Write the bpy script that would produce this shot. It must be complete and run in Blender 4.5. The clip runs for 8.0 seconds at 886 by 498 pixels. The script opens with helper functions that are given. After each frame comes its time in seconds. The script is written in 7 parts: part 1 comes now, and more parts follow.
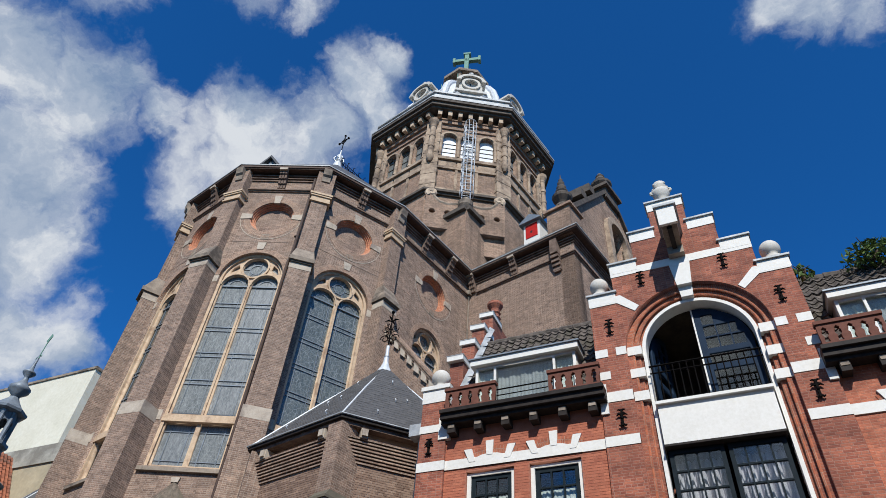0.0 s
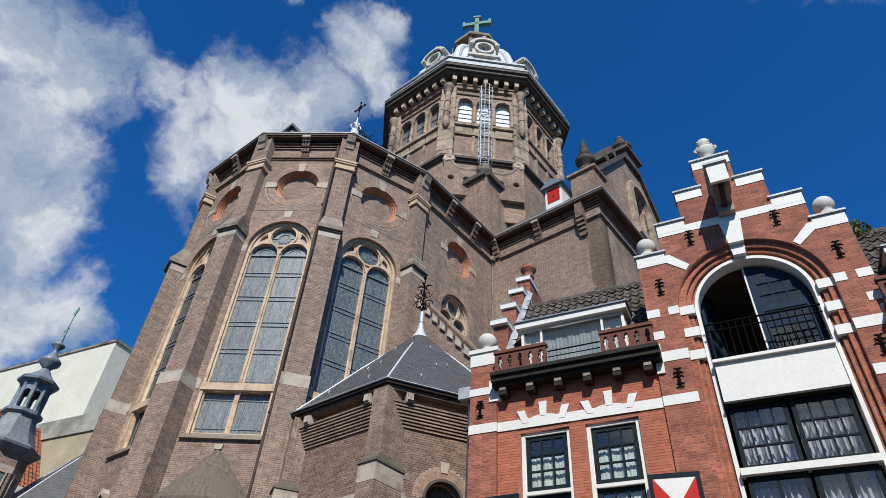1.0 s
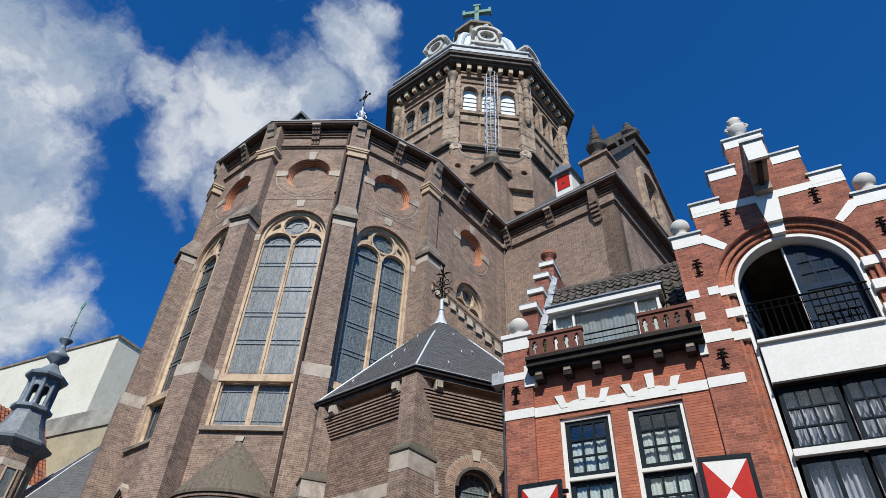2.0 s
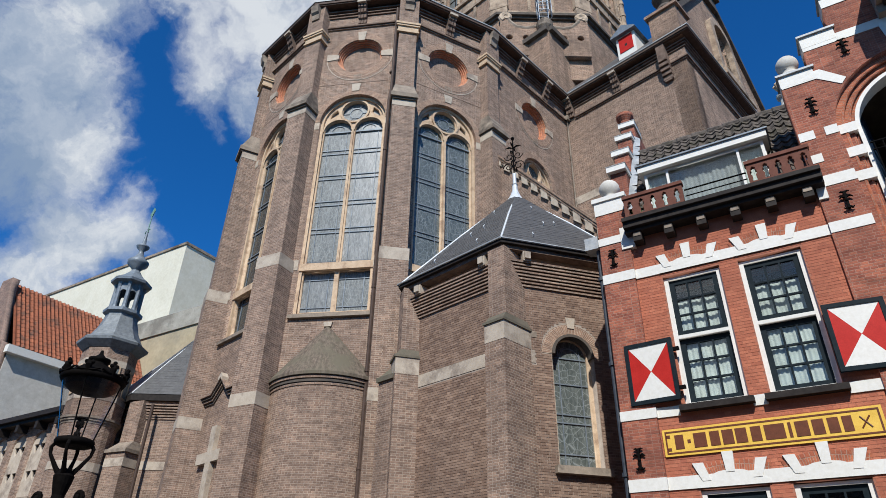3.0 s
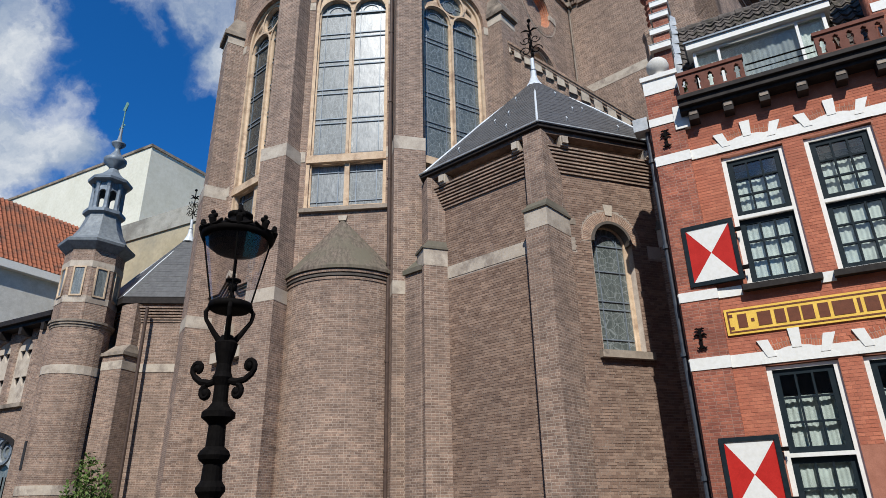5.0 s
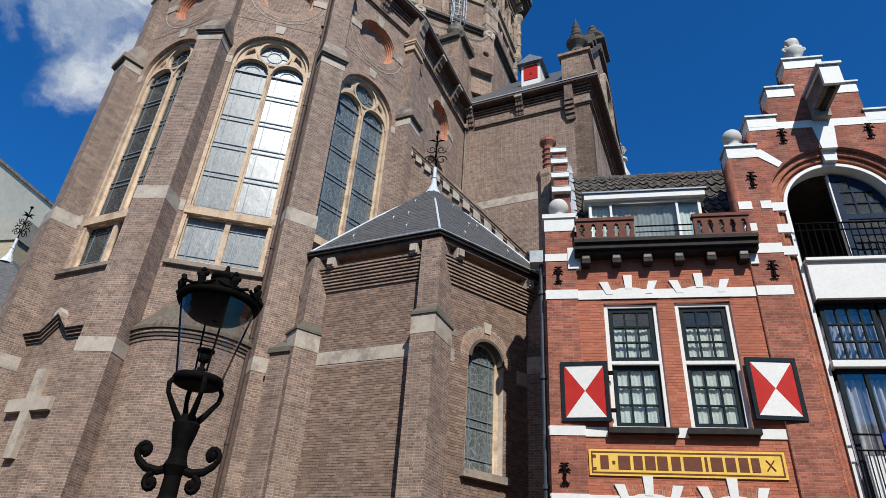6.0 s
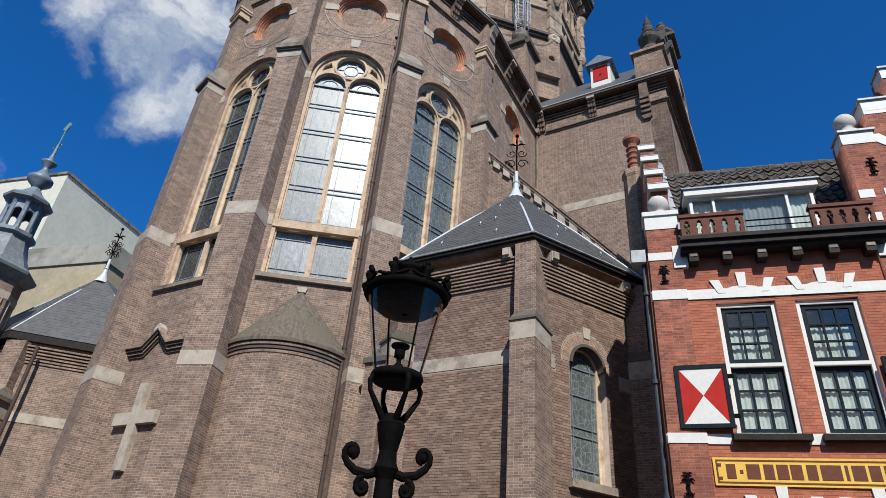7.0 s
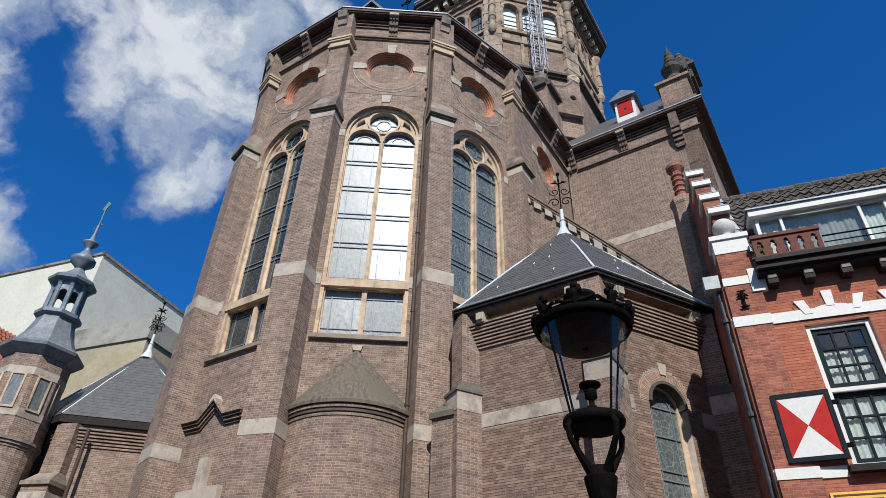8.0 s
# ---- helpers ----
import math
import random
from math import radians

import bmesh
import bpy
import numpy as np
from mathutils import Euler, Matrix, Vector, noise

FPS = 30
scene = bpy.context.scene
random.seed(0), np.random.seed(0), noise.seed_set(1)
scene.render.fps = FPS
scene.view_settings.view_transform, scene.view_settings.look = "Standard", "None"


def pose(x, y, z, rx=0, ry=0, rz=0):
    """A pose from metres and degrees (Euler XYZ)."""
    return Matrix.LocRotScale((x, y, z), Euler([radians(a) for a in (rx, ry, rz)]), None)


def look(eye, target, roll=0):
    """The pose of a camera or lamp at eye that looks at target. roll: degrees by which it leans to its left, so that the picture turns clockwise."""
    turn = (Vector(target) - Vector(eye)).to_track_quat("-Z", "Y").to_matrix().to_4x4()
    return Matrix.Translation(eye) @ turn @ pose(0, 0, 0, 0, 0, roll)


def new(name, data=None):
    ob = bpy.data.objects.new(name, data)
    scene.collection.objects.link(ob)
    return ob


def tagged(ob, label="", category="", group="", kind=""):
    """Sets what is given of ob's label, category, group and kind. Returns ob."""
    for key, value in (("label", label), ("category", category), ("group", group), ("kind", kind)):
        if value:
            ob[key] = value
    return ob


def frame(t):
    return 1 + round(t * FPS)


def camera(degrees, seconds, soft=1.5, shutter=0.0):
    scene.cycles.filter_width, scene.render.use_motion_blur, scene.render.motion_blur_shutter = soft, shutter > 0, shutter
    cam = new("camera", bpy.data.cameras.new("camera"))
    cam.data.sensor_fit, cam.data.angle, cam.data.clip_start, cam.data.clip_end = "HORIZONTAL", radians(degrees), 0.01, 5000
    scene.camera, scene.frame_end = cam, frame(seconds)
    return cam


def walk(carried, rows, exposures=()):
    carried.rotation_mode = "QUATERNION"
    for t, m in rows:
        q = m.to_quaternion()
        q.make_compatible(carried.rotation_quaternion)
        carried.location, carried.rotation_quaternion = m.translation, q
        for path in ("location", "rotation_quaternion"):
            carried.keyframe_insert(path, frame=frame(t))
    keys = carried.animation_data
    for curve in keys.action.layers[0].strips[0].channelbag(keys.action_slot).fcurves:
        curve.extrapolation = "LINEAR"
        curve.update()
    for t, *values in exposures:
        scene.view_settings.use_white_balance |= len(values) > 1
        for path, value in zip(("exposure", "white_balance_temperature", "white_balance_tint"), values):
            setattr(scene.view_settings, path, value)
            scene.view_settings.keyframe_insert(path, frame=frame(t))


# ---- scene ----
cam = camera(69.54, 8.0, soft=0.85)
PATH = [
    (0, (-0.890, -0.185, 1.798), (-1.561, 1.093, 3.183), 5.21),
    (0.5, (-1.325, -0.172, 1.713), (-2.048, 1.041, 3.129), 0.33),
    (1, (-1.841, -0.387, 1.746), (-2.544, 0.947, 3.059), 4.22),
    (1.2, (-2.011, -0.333, 1.785), (-2.777, 0.979, 3.085), 5.95),
    (2.3, (-3.067, -0.386, 1.707), (-3.737, 1.003, 2.980), 2.27),
    (2.5, (-3.294, -0.172, 1.657), (-3.991, 1.267, 2.859), 3.01),
    (3, (-3.847, -0.091, 1.725), (-4.746, 1.375, 2.745), 1.16),
    (3.5, (-4.226, -0.152, 1.650), (-5.112, 1.411, 2.528), 3.93),
    (4, (-4.922, -0.157, 1.666), (-5.884, 1.409, 2.454), 0.92),
    (4.2, (-5.101, -0.173, 1.725), (-6.152, 1.354, 2.474), 2.48),
    (5.3, (-6.037, -0.286, 1.585), (-6.735, 1.419, 2.366), -0.84),
    (5.5, (-6.293, -0.442, 1.740), (-6.862, 1.243, 2.654), 1.84),
    (6, (-6.788, -0.499, 1.755), (-7.128, 1.182, 2.784), 3.95),
    (6.5, (-7.192, -0.427, 1.718), (-7.622, 1.236, 2.743), 0.73),
    (7, (-7.640, -0.335, 1.722), (-8.151, 1.289, 2.771), 5.13),
    (7.5, (-8.059, -0.246, 1.774), (-8.598, 1.362, 2.834), 5.73),
    (8, (-8.480, -0.165, 1.803), (-9.038, 1.351, 2.983), 1.81),
]
walk(cam, [(t, look(eye, target, roll)) for t, eye, target, roll in PATH], exposures=[(0.0, 0.0, 6340, 9.5), (4.0, 0.0, 6300, 9.0), (8.0, 0.03, 6300, 9.0)])

# ---------------------------------------------------------------- light
SUN_AZ, SUN_EL = -67.0, 43.5      # where the sun stands: angle from +x towards +y, height
sun = new("sun", bpy.data.lights.new("sun", "SUN"))
sun.data.energy, sun.data.angle, sun.data.color = 5.5, radians(0.53), (1.0, 0.968, 0.915)
_s = Vector((math.cos(radians(SUN_EL)) * math.cos(radians(SUN_AZ)), math.cos(radians(SUN_EL)) * math.sin(radians(SUN_AZ)), math.sin(radians(SUN_EL))))
sun.matrix_world = look(_s * 60, (0, 0, 0))


def tree_of(mat):
    mat.use_nodes = True
    nt = mat.node_tree
    nt.nodes.clear()
    return nt


def nd(nt, kind, ins=(), **props):
    n = nt.nodes.new(kind)
    for k, val in props.items():
        setattr(n, k, val)
    for k, val in dict(ins).items():
        if isinstance(val, bpy.types.NodeSocket):
            nt.links.new(val, n.inputs[k])
        else:
            n.inputs[k].default_value = val
    return n


def ramp(nt, fac, stops):
    r = nd(nt, "ShaderNodeValToRGB", {0: fac})
    e = r.color_ramp.elements
    while len(e) < len(stops):
        e.new(0.5)
    for i, (p, c) in enumerate(stops):
        e[i].position = p
        e[i].color = (*c, 1) if len(c) == 3 else c
    return r.outputs[0]


def mix(nt, fac, a, b, blend="MIX"):
    m = nd(nt, "ShaderNodeMix", data_type="RGBA", blend_type=blend)
    for k, val in ((0, fac), (6, a), (7, b)):
        if isinstance(val, bpy.types.NodeSocket):
            nt.links.new(val, m.inputs[k])
        elif k == 0:
            m.inputs[0].default_value = val
        else:
            m.inputs[k].default_value = (*val, 1)
    return m.outputs[2]


def math_(nt, op, a, b=0.0, c=0.0, clamp=False):
    n = nd(nt, "ShaderNodeMath", {0: a, 1: b, 2: c}, operation=op)
    n.use_clamp = clamp
    return n.outputs[0]


# sky with broken cumulus cloud
world = bpy.data.worlds.new("sky")
scene.world = world
nt = tree_of(world)
sky = nd(nt, "ShaderNodeTexSky", sky_type="NISHITA", sun_disc=False, sun_elevation=radians(SUN_EL), sun_rotation=radians(90 - SUN_AZ), altitude=0.0, air_density=1.0, dust_density=0.3, ozone_density=4.0)
deep = mix(nt, 1.0, sky.outputs[0], (0.19, 0.96, 1.72), "MULTIPLY")
co = nd(nt, "ShaderNodeTexCoord").outputs["Generated"]
warp = nd(nt, "ShaderNodeTexNoise", {"Vector": co, "Scale": 7.0, "Detail": 6.0, "Roughness": 0.6}).outputs["Color"]
wv = nd(nt, "ShaderNodeVectorMath", {0: warp, 1: (0.5, 0.5, 0.5)}, operation="SUBTRACT").outputs[0]
bent = nd(nt, "ShaderNodeVectorMath", {0: wv, 1: (0.16, 0.16, 0.16), 2: co}, operation="MULTIPLY_ADD").outputs[0]
big = nd(nt, "ShaderNodeTexNoise", {"Vector": bent, "Scale": 6.5, "Detail": 12.0, "Roughness": 0.62, "Distortion": 0.3}).outputs[0]
lumps = nd(nt, "ShaderNodeTexNoise", {"Vector": bent, "Scale": 7.5, "Detail": 9.0, "Roughness": 0.58}).outputs[0]


def toward(az, el, wide):
    v = (math.cos(radians(el)) * math.cos(radians(az)), math.cos(radians(el)) * math.sin(radians(az)), math.sin(radians(el)))
    d = nd(nt, "ShaderNodeVectorMath", {0: bent, 1: v}, operation="DISTANCE").outputs["Value"]
    return nd(nt, "ShaderNodeMapRange", {"Value": d, "From Min": 0.0, "From Max": wide * 2.35, "To Min": 1.0, "To Max": 0.0}, interpolation_type="SMOOTHSTEP").outputs[0]


# cumulus in view: direction and reach of each heap
HEAPS = ((169, 44, 0.085), (163, 45, 0.075), (164, 38, 0.085), (160, 48, 0.05), (161, 32, 0.085), (158, 33, 0.055), (155, 27, 0.075), (151, 27, 0.045), (150, 47, 0.055), (145, 50, 0.062),
         (138, 52, 0.066), (132, 56, 0.056), (129, 59, 0.032), (170, 54, 0.060), (165, 57, 0.055), (156, 61, 0.065), (147, 61, 0.035), (71, 58, 0.045), (66, 55, 0.055), (62, 53, 0.04),
         (147, 46, 0.060), (148, 43, 0.062), (142, 42, 0.060), (138, 39, 0.045), (130, 55, 0.045), (155, 47, 0.045), (143, 47, 0.055), (139, 46, 0.05), (141, 43, 0.05), (140, 38, 0.045), (157, 23, 0.06), (168, 22, 0.10))
# unseen cloud added over the street, behind the camera, for panes to reflect
SOUTH = ((-74, 40, 0.10), (-62, 33, 0.11), (-80, 20, 0.16), (-80, 31, 0.13), (-92, 33, 0.12), (-110, 31, 0.10), (-96, 24, 0.15), (-112, 22, 0.14), (-104, 38, 0.13), (-124, 34, 0.13), (-60, 66, 0.2))
cover = None
for az, el, wide in HEAPS + SOUTH:
    m_ = toward(az, el, wide)
    cover = m_ if cover is None else math_(nt, "MAXIMUM", cover, m_)
dens = math_(nt, "ADD", math_(nt, "MULTIPLY", cover, 0.80), math_(nt, "MULTIPLY", big, 1.15))
cloud = nd(nt, "ShaderNodeMapRange", {"Value": dens, "From Min": 0.86, "From Max": 1.38}, interpolation_type="SMOOTHSTEP").outputs[0]
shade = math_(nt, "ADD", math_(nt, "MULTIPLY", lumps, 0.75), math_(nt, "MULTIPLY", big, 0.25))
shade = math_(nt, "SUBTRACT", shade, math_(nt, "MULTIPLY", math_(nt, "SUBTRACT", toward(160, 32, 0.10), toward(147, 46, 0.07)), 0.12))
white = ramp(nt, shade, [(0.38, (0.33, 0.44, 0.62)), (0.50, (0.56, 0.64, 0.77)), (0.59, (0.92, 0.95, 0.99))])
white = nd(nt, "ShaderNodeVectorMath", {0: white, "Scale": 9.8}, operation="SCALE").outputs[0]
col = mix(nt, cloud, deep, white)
bg = nd(nt, "ShaderNodeBackground", {"Color": col, "Strength": 0.078})
nt.links.new(bg.outputs[0], nd(nt, "ShaderNodeOutputWorld").inputs[0])


# ---------------------------------------------------------------- materials
def material(name, build, rough=0.8, metal=0.0, spec=0.5):
    m = bpy.data.materials.new(name)
    t = tree_of(m)
    p = nd(t, "ShaderNodeBsdfPrincipled", {"Roughness": rough, "Metallic": metal, "Specular IOR Level": spec})
    build(t, p)
    t.links.new(p.outputs[0], nd(t, "ShaderNodeOutputMaterial").inputs[0])
    return m


def bumped(t, p, height, strength, dist):
    b = nd(t, "ShaderNodeBump", {"Height": height, "Strength": strength, "Distance": dist})
    t.links.new(b.outputs[0], p.inputs["Normal"])


def brick_mat(name, c1, c2, mortar, grime, wide=0.165, row=0.056, joint=0.0065, grime_amount=0.5):
    def build(t, p):
        uv = nd(t, "ShaderNodeUVMap").outputs[0]
        ob = nd(t, "ShaderNodeTexCoord").outputs["Object"]
        br = nd(t, "ShaderNodeTexBrick", {"Vector": uv, "Color1": (*c1, 1), "Color2": (*c2, 1), "Mortar": (*mortar, 1), "Scale": 1.0, "Mortar Size": joint, "Mortar Smooth": 0.25, "Bias": 0.0, "Brick Width": wide, "Row Height": row})
        br.offset, br.squash, br.squash_frequency = 0.5, 0.56, 2
        fine = nd(t, "ShaderNodeTexNoise", {"Vector": ob, "Scale": 38.0, "Detail": 5.0, "Roughness": 0.7}).outputs[0]
        wide_n = nd(t, "ShaderNodeTexNoise", {"Vector": ob, "Scale": 0.55, "Detail": 7.0, "Roughness": 0.62}).outputs[0]
        streak = nd(t, "ShaderNodeTexNoise", {"Vector": nd(t, "ShaderNodeMapping", {"Vector": ob, "Scale": (2.2, 2.2, 0.16)}).outputs[0], "Scale": 1.3, "Detail": 5.0}).outputs[0]
        patch = nd(t, "ShaderNodeTexNoise", {"Vector": nd(t, "ShaderNodeMapping", {"Vector": ob, "Scale": (1.0, 1.0, 2.6)}).outputs[0], "Scale": 2.4, "Detail": 8.0, "Roughness": 0.72}).outputs[0]
        c = mix(t, 0.60, br.outputs[0], ramp(t, patch, [(0.33, (0.20, 0.19, 0.19)), (0.5, (0.5, 0.49, 0.48)), (0.67, (0.78, 0.72, 0.67))]), "OVERLAY")
        c = mix(t, 0.5, c, ramp(t, fine, [(0.3, (0.35, 0.33, 0.32)), (0.7, (0.72, 0.70, 0.68))]), "OVERLAY")
        c = mix(t, math_(t, "MULTIPLY", ramp(t, wide_n, [(0.42, (0, 0, 0)), (0.66, (1, 1, 1))]), grime_amount), c, grime)
        c = mix(t, math_(t, "MULTIPLY", ramp(t, streak, [(0.5, (0, 0, 0)), (0.72, (1, 1, 1))]), grime_amount * 0.7), c, tuple(0.55 * g for g in grime))
        t.links.new(c, p.inputs["Base Color"])
        h = math_(t, "ADD", math_(t, "MULTIPLY", br.outputs["Fac"], -1.0), math_(t, "MULTIPLY", fine, 0.35))
        bumped(t, p, h, 0.6, 0.012)
    return material(name, build, 0.88, spec=0.25)


def mottled(name, a, b, scale=6.0, rough=0.8, metal=0.0, bump=0.15, spots=None, spec=0.2):
    def build(t, p):
        ob = nd(t, "ShaderNodeTexCoord").outputs["Object"]
        n1 = nd(t, "ShaderNodeTexNoise", {"Vector": ob, "Scale": scale, "Detail": 8.0, "Roughness": 0.65}).outputs[0]
        n2 = nd(t, "ShaderNodeTexNoise", {"Vector": ob, "Scale": scale * 9, "Detail": 4.0, "Roughness": 0.7}).outputs[0]
        c = ramp(t, n1, [(0.32, a), (0.68, b)])
        if spots:
            c = mix(t, ramp(t, nd(t, "ShaderNodeTexNoise", {"Vector": ob, "Scale": scale * 0.35, "Detail": 9.0, "Roughness": 0.7}).outputs[0], [(0.5, (0, 0, 0)), (0.62, (1, 1, 1))]), c, spots)
        c = mix(t, 0.25, c, ramp(t, n2, [(0.3, (0.3, 0.3, 0.3)), (0.7, (0.75, 0.75, 0.75))]), "OVERLAY")
        t.links.new(c, p.inputs["Base Color"])
        bumped(t, p, n2, bump, 0.01)
    return material(name, build, rough, metal, spec)


BRICK = brick_mat("brown_brick", (0.292, 0.205, 0.154), (0.165, 0.110, 0.083), (0.365, 0.298, 0.240), (0.115, 0.080, 0.062), grime_amount=0.36)
BRICK_T = brick_mat("smoked_brick", (0.33, 0.222, 0.158), (0.20, 0.132, 0.096), (0.38, 0.30, 0.23), (0.085, 0.062, 0.048), grime_amount=0.52)
BRICK_ORANGE = brick_mat("orange_brick", (0.60, 0.235, 0.115), (0.48, 0.17, 0.085), (0.50, 0.32, 0.22), (0.36, 0.15, 0.10), wide=0.07, row=0.2, grime_amount=0.3)
BRICK_RING = brick_mat("arch_brick", (0.31, 0.20, 0.14), (0.22, 0.14, 0.10), (0.40, 0.32, 0.25), (0.14, 0.095, 0.07), wide=0.07, row=0.22, grime_amount=0.3)
RED = brick_mat("red_brick", (0.42, 0.150, 0.086), (0.32, 0.105, 0.062), (0.37, 0.185, 0.125), (0.24, 0.085, 0.055), wide=0.185, row=0.053, joint=0.005, grime_amount=0.35)
RED_DARK = brick_mat("dark_red_brick", (0.34, 0.120, 0.072), (0.21, 0.068, 0.045), (0.30, 0.165, 0.122), (0.13, 0.050, 0.036), wide=0.185, row=0.053, joint=0.006, grime_amount=0.5)
RED_RING = brick_mat("red_arch_brick", (0.42, 0.14, 0.07), (0.30, 0.09, 0.05), (0.36, 0.22, 0.16), (0.2, 0.08, 0.05), wide=0.065, row=0.21, joint=0.006, grime_amount=0.25)
FAR_BRICK = brick_mat("old_house_brick", (0.26, 0.17, 0.135), (0.20, 0.13, 0.105), (0.30, 0.25, 0.21), (0.15, 0.11, 0.09))
PAINT = mottled("white_paint", (0.615, 0.595, 0.54), (0.655, 0.635, 0.58), 1.6, 0.6, bump=0.02, spec=0.3)
STONE = mottled("buff_stone", (0.42, 0.31, 0.205), (0.56, 0.42, 0.285), 5.0, 0.85, spots=(0.36, 0.27, 0.185))
PALE = mottled("pale_sandstone", (0.36, 0.30, 0.235), (0.47, 0.405, 0.325), 4.0, 0.88, spots=(0.25, 0.205, 0.165))
GREYSTONE = mottled("weathered_stone", (0.17, 0.138, 0.108), (0.33, 0.27, 0.21), 2.4, 0.9, bump=0.3, spots=(0.10, 0.082, 0.066))
SANDSTONE = mottled("mottled_sandstone", (0.36, 0.275, 0.195), (0.56, 0.45, 0.335), 2.2, 0.9, bump=0.3, spots=(0.17, 0.13, 0.10))
CONE = mottled("mossy_stone", (0.095, 0.083, 0.062), (0.165, 0.142, 0.108), 2.0, 0.92, bump=0.25, spots=(0.115, 0.105, 0.075))


def streaked(name, a, b, c):
    """Stone with dark water streaks running down it."""
    def build(t, p):
        ob = nd(t, "ShaderNodeTexCoord").outputs["Object"]
        n1 = nd(t, "ShaderNodeTexNoise", {"Vector": nd(t, "ShaderNodeMapping", {"Vector": ob, "Scale": (9.0, 9.0, 0.7)}).outputs[0], "Scale": 1.5, "Detail": 6.0, "Roughness": 0.7}).outputs[0]
        n2 = nd(t, "ShaderNodeTexNoise", {"Vector": ob, "Scale": 1.6, "Detail": 8.0, "Roughness": 0.65}).outputs[0]
        col_ = mix(t, ramp(t, n2, [(0.40, (0, 0, 0)), (0.66, (1, 1, 1))]), mix(t, ramp(t, n1, [(0.40, (0, 0, 0)), (0.60, (1, 1, 1))]), a, b), c)
        t.links.new(col_, p.inputs["Base Color"])
        bumped(t, p, n1, 0.3, 0.02)
    return material(name, build, 0.92, spec=0.2)


CONE_ROOF = streaked("streaked_stone", (0.085, 0.066, 0.051), (0.185, 0.145, 0.112), (0.125, 0.110, 0.078))
PIPE = mottled("brown_pipe", (0.050, 0.033, 0.026), (0.085, 0.056, 0.044), 8.0, 0.6, bump=0.05)
EAVES = mottled("brown_eaves", (0.062, 0.040, 0.031), (0.105, 0.070, 0.055), 6.0, 0.7, bump=0.1)
DARKSTONE = mottled("sooty_stone", (0.055, 0.047, 0.040), (0.12, 0.10, 0.082), 3.0, 0.85, bump=0.3)
TRACERY = mottled("tracery_stone", (0.44, 0.315, 0.205), (0.57, 0.43, 0.295), 6.0, 0.8, spots=(0.33, 0.225, 0.15), bump=0.08)
SLATE = mottled("slate", (0.058, 0.057, 0.056), (0.100, 0.098, 0.096), 5.0, 0.5, bump=0.25, spec=0.4)
LEAD = mottled("lead_sheet", (0.22, 0.235, 0.24), (0.42, 0.43, 0.43), 3.0, 0.55, 0.15, bump=0.12)
LEAD_DARK = mottled("dull_zinc", (0.12, 0.14, 0.16), (0.22, 0.25, 0.28), 4.0, 0.5, 0.2, bump=0.1)
BELL = mottled("weathered_lead", (0.12, 0.132, 0.138), (0.225, 0.24, 0.245), 6.0, 0.55, 0.15, bump=0.2)
ZINC = mottled("bright_lead", (0.44, 0.46, 0.47), (0.62, 0.64, 0.65), 4.0, 0.5, 0.1, bump=0.05)
IRON = mottled("black_iron", (0.0035, 0.003, 0.0028), (0.007, 0.006, 0.0055), 20.0, 0.7, 0.0, bump=0.2, spec=0.03)
GUTTER = mottled("dark_gutter", (0.016, 0.013, 0.012), (0.034, 0.028, 0.024), 8.0, 0.6, bump=0.05, spec=0.1)
FRAME = mottled("dark_green_paint", (0.008, 0.014, 0.018), (0.016, 0.022, 0.026), 10.0, 0.6, bump=0.02, spec=0.06)
BROWNPAINT = mottled("brown_paint", (0.105, 0.040, 0.026), (0.155, 0.062, 0.042), 8.0, 0.8, bump=0.08, spec=0.2)
BROWNSTONE = mottled("brown_stone", (0.115, 0.078, 0.060), (0.21, 0.150, 0.115), 5.0, 0.9, bump=0.2, spots=(0.085, 0.060, 0.047))
DRUMSTONE = mottled("stained_drum_stone", (0.22, 0.16, 0.115), (0.44, 0.34, 0.245), 2.2, 0.9, bump=0.3, spots=(0.14, 0.105, 0.08))
SHUT_RED = mottled("red_paint", (0.36, 0.018, 0.014), (0.44, 0.026, 0.020), 5.0, 0.45, bump=0.02, spec=0.1)
YELLOW = mottled("yellow_tiles", (0.62, 0.38, 0.06), (0.75, 0.48, 0.09), 7.0, 0.4, bump=0.04)
LETTER = mottled("brown_glaze", (0.10, 0.035, 0.018), (0.15, 0.05, 0.025), 9.0, 0.4)
TILE = mottled("dark_pantile", (0.040, 0.034, 0.030), (0.15, 0.125, 0.105), 9.0, 0.8, bump=0.25, spots=(0.062, 0.055, 0.040), spec=0.1)
TILE_ORANGE = mottled("orange_pantile", (0.20, 0.070, 0.040), (0.36, 0.125, 0.062), 5.0, 0.8, bump=0.2, spots=(0.13, 0.065, 0.045))
NET = mottled("grey_net_curtain", (0.24, 0.24, 0.25), (0.38, 0.38, 0.40), 2.0, 0.9)
PLASTER = mottled("pale_plaster", (0.42, 0.395, 0.345), (0.56, 0.535, 0.48), 3.0, 0.85, bump=0.1)
NAVY = mottled("navy_door_paint", (0.010, 0.021, 0.040), (0.016, 0.031, 0.056), 6.0, 0.6, bump=0.02, spec=0.06)
CREAM = mottled("cream_cladding", (0.55, 0.52, 0.41), (0.63, 0.60, 0.49), 0.5, 0.7, bump=0.03)
OCHRE = mottled("stained_render", (0.33, 0.275, 0.175), (0.42, 0.35, 0.235), 0.5, 0.85, spots=(0.28, 0.245, 0.175))
BLUEPIPE = mottled("blue_grey_pipe", (0.030, 0.036, 0.045), (0.060, 0.070, 0.085), 8.0, 0.5, bump=0.05)
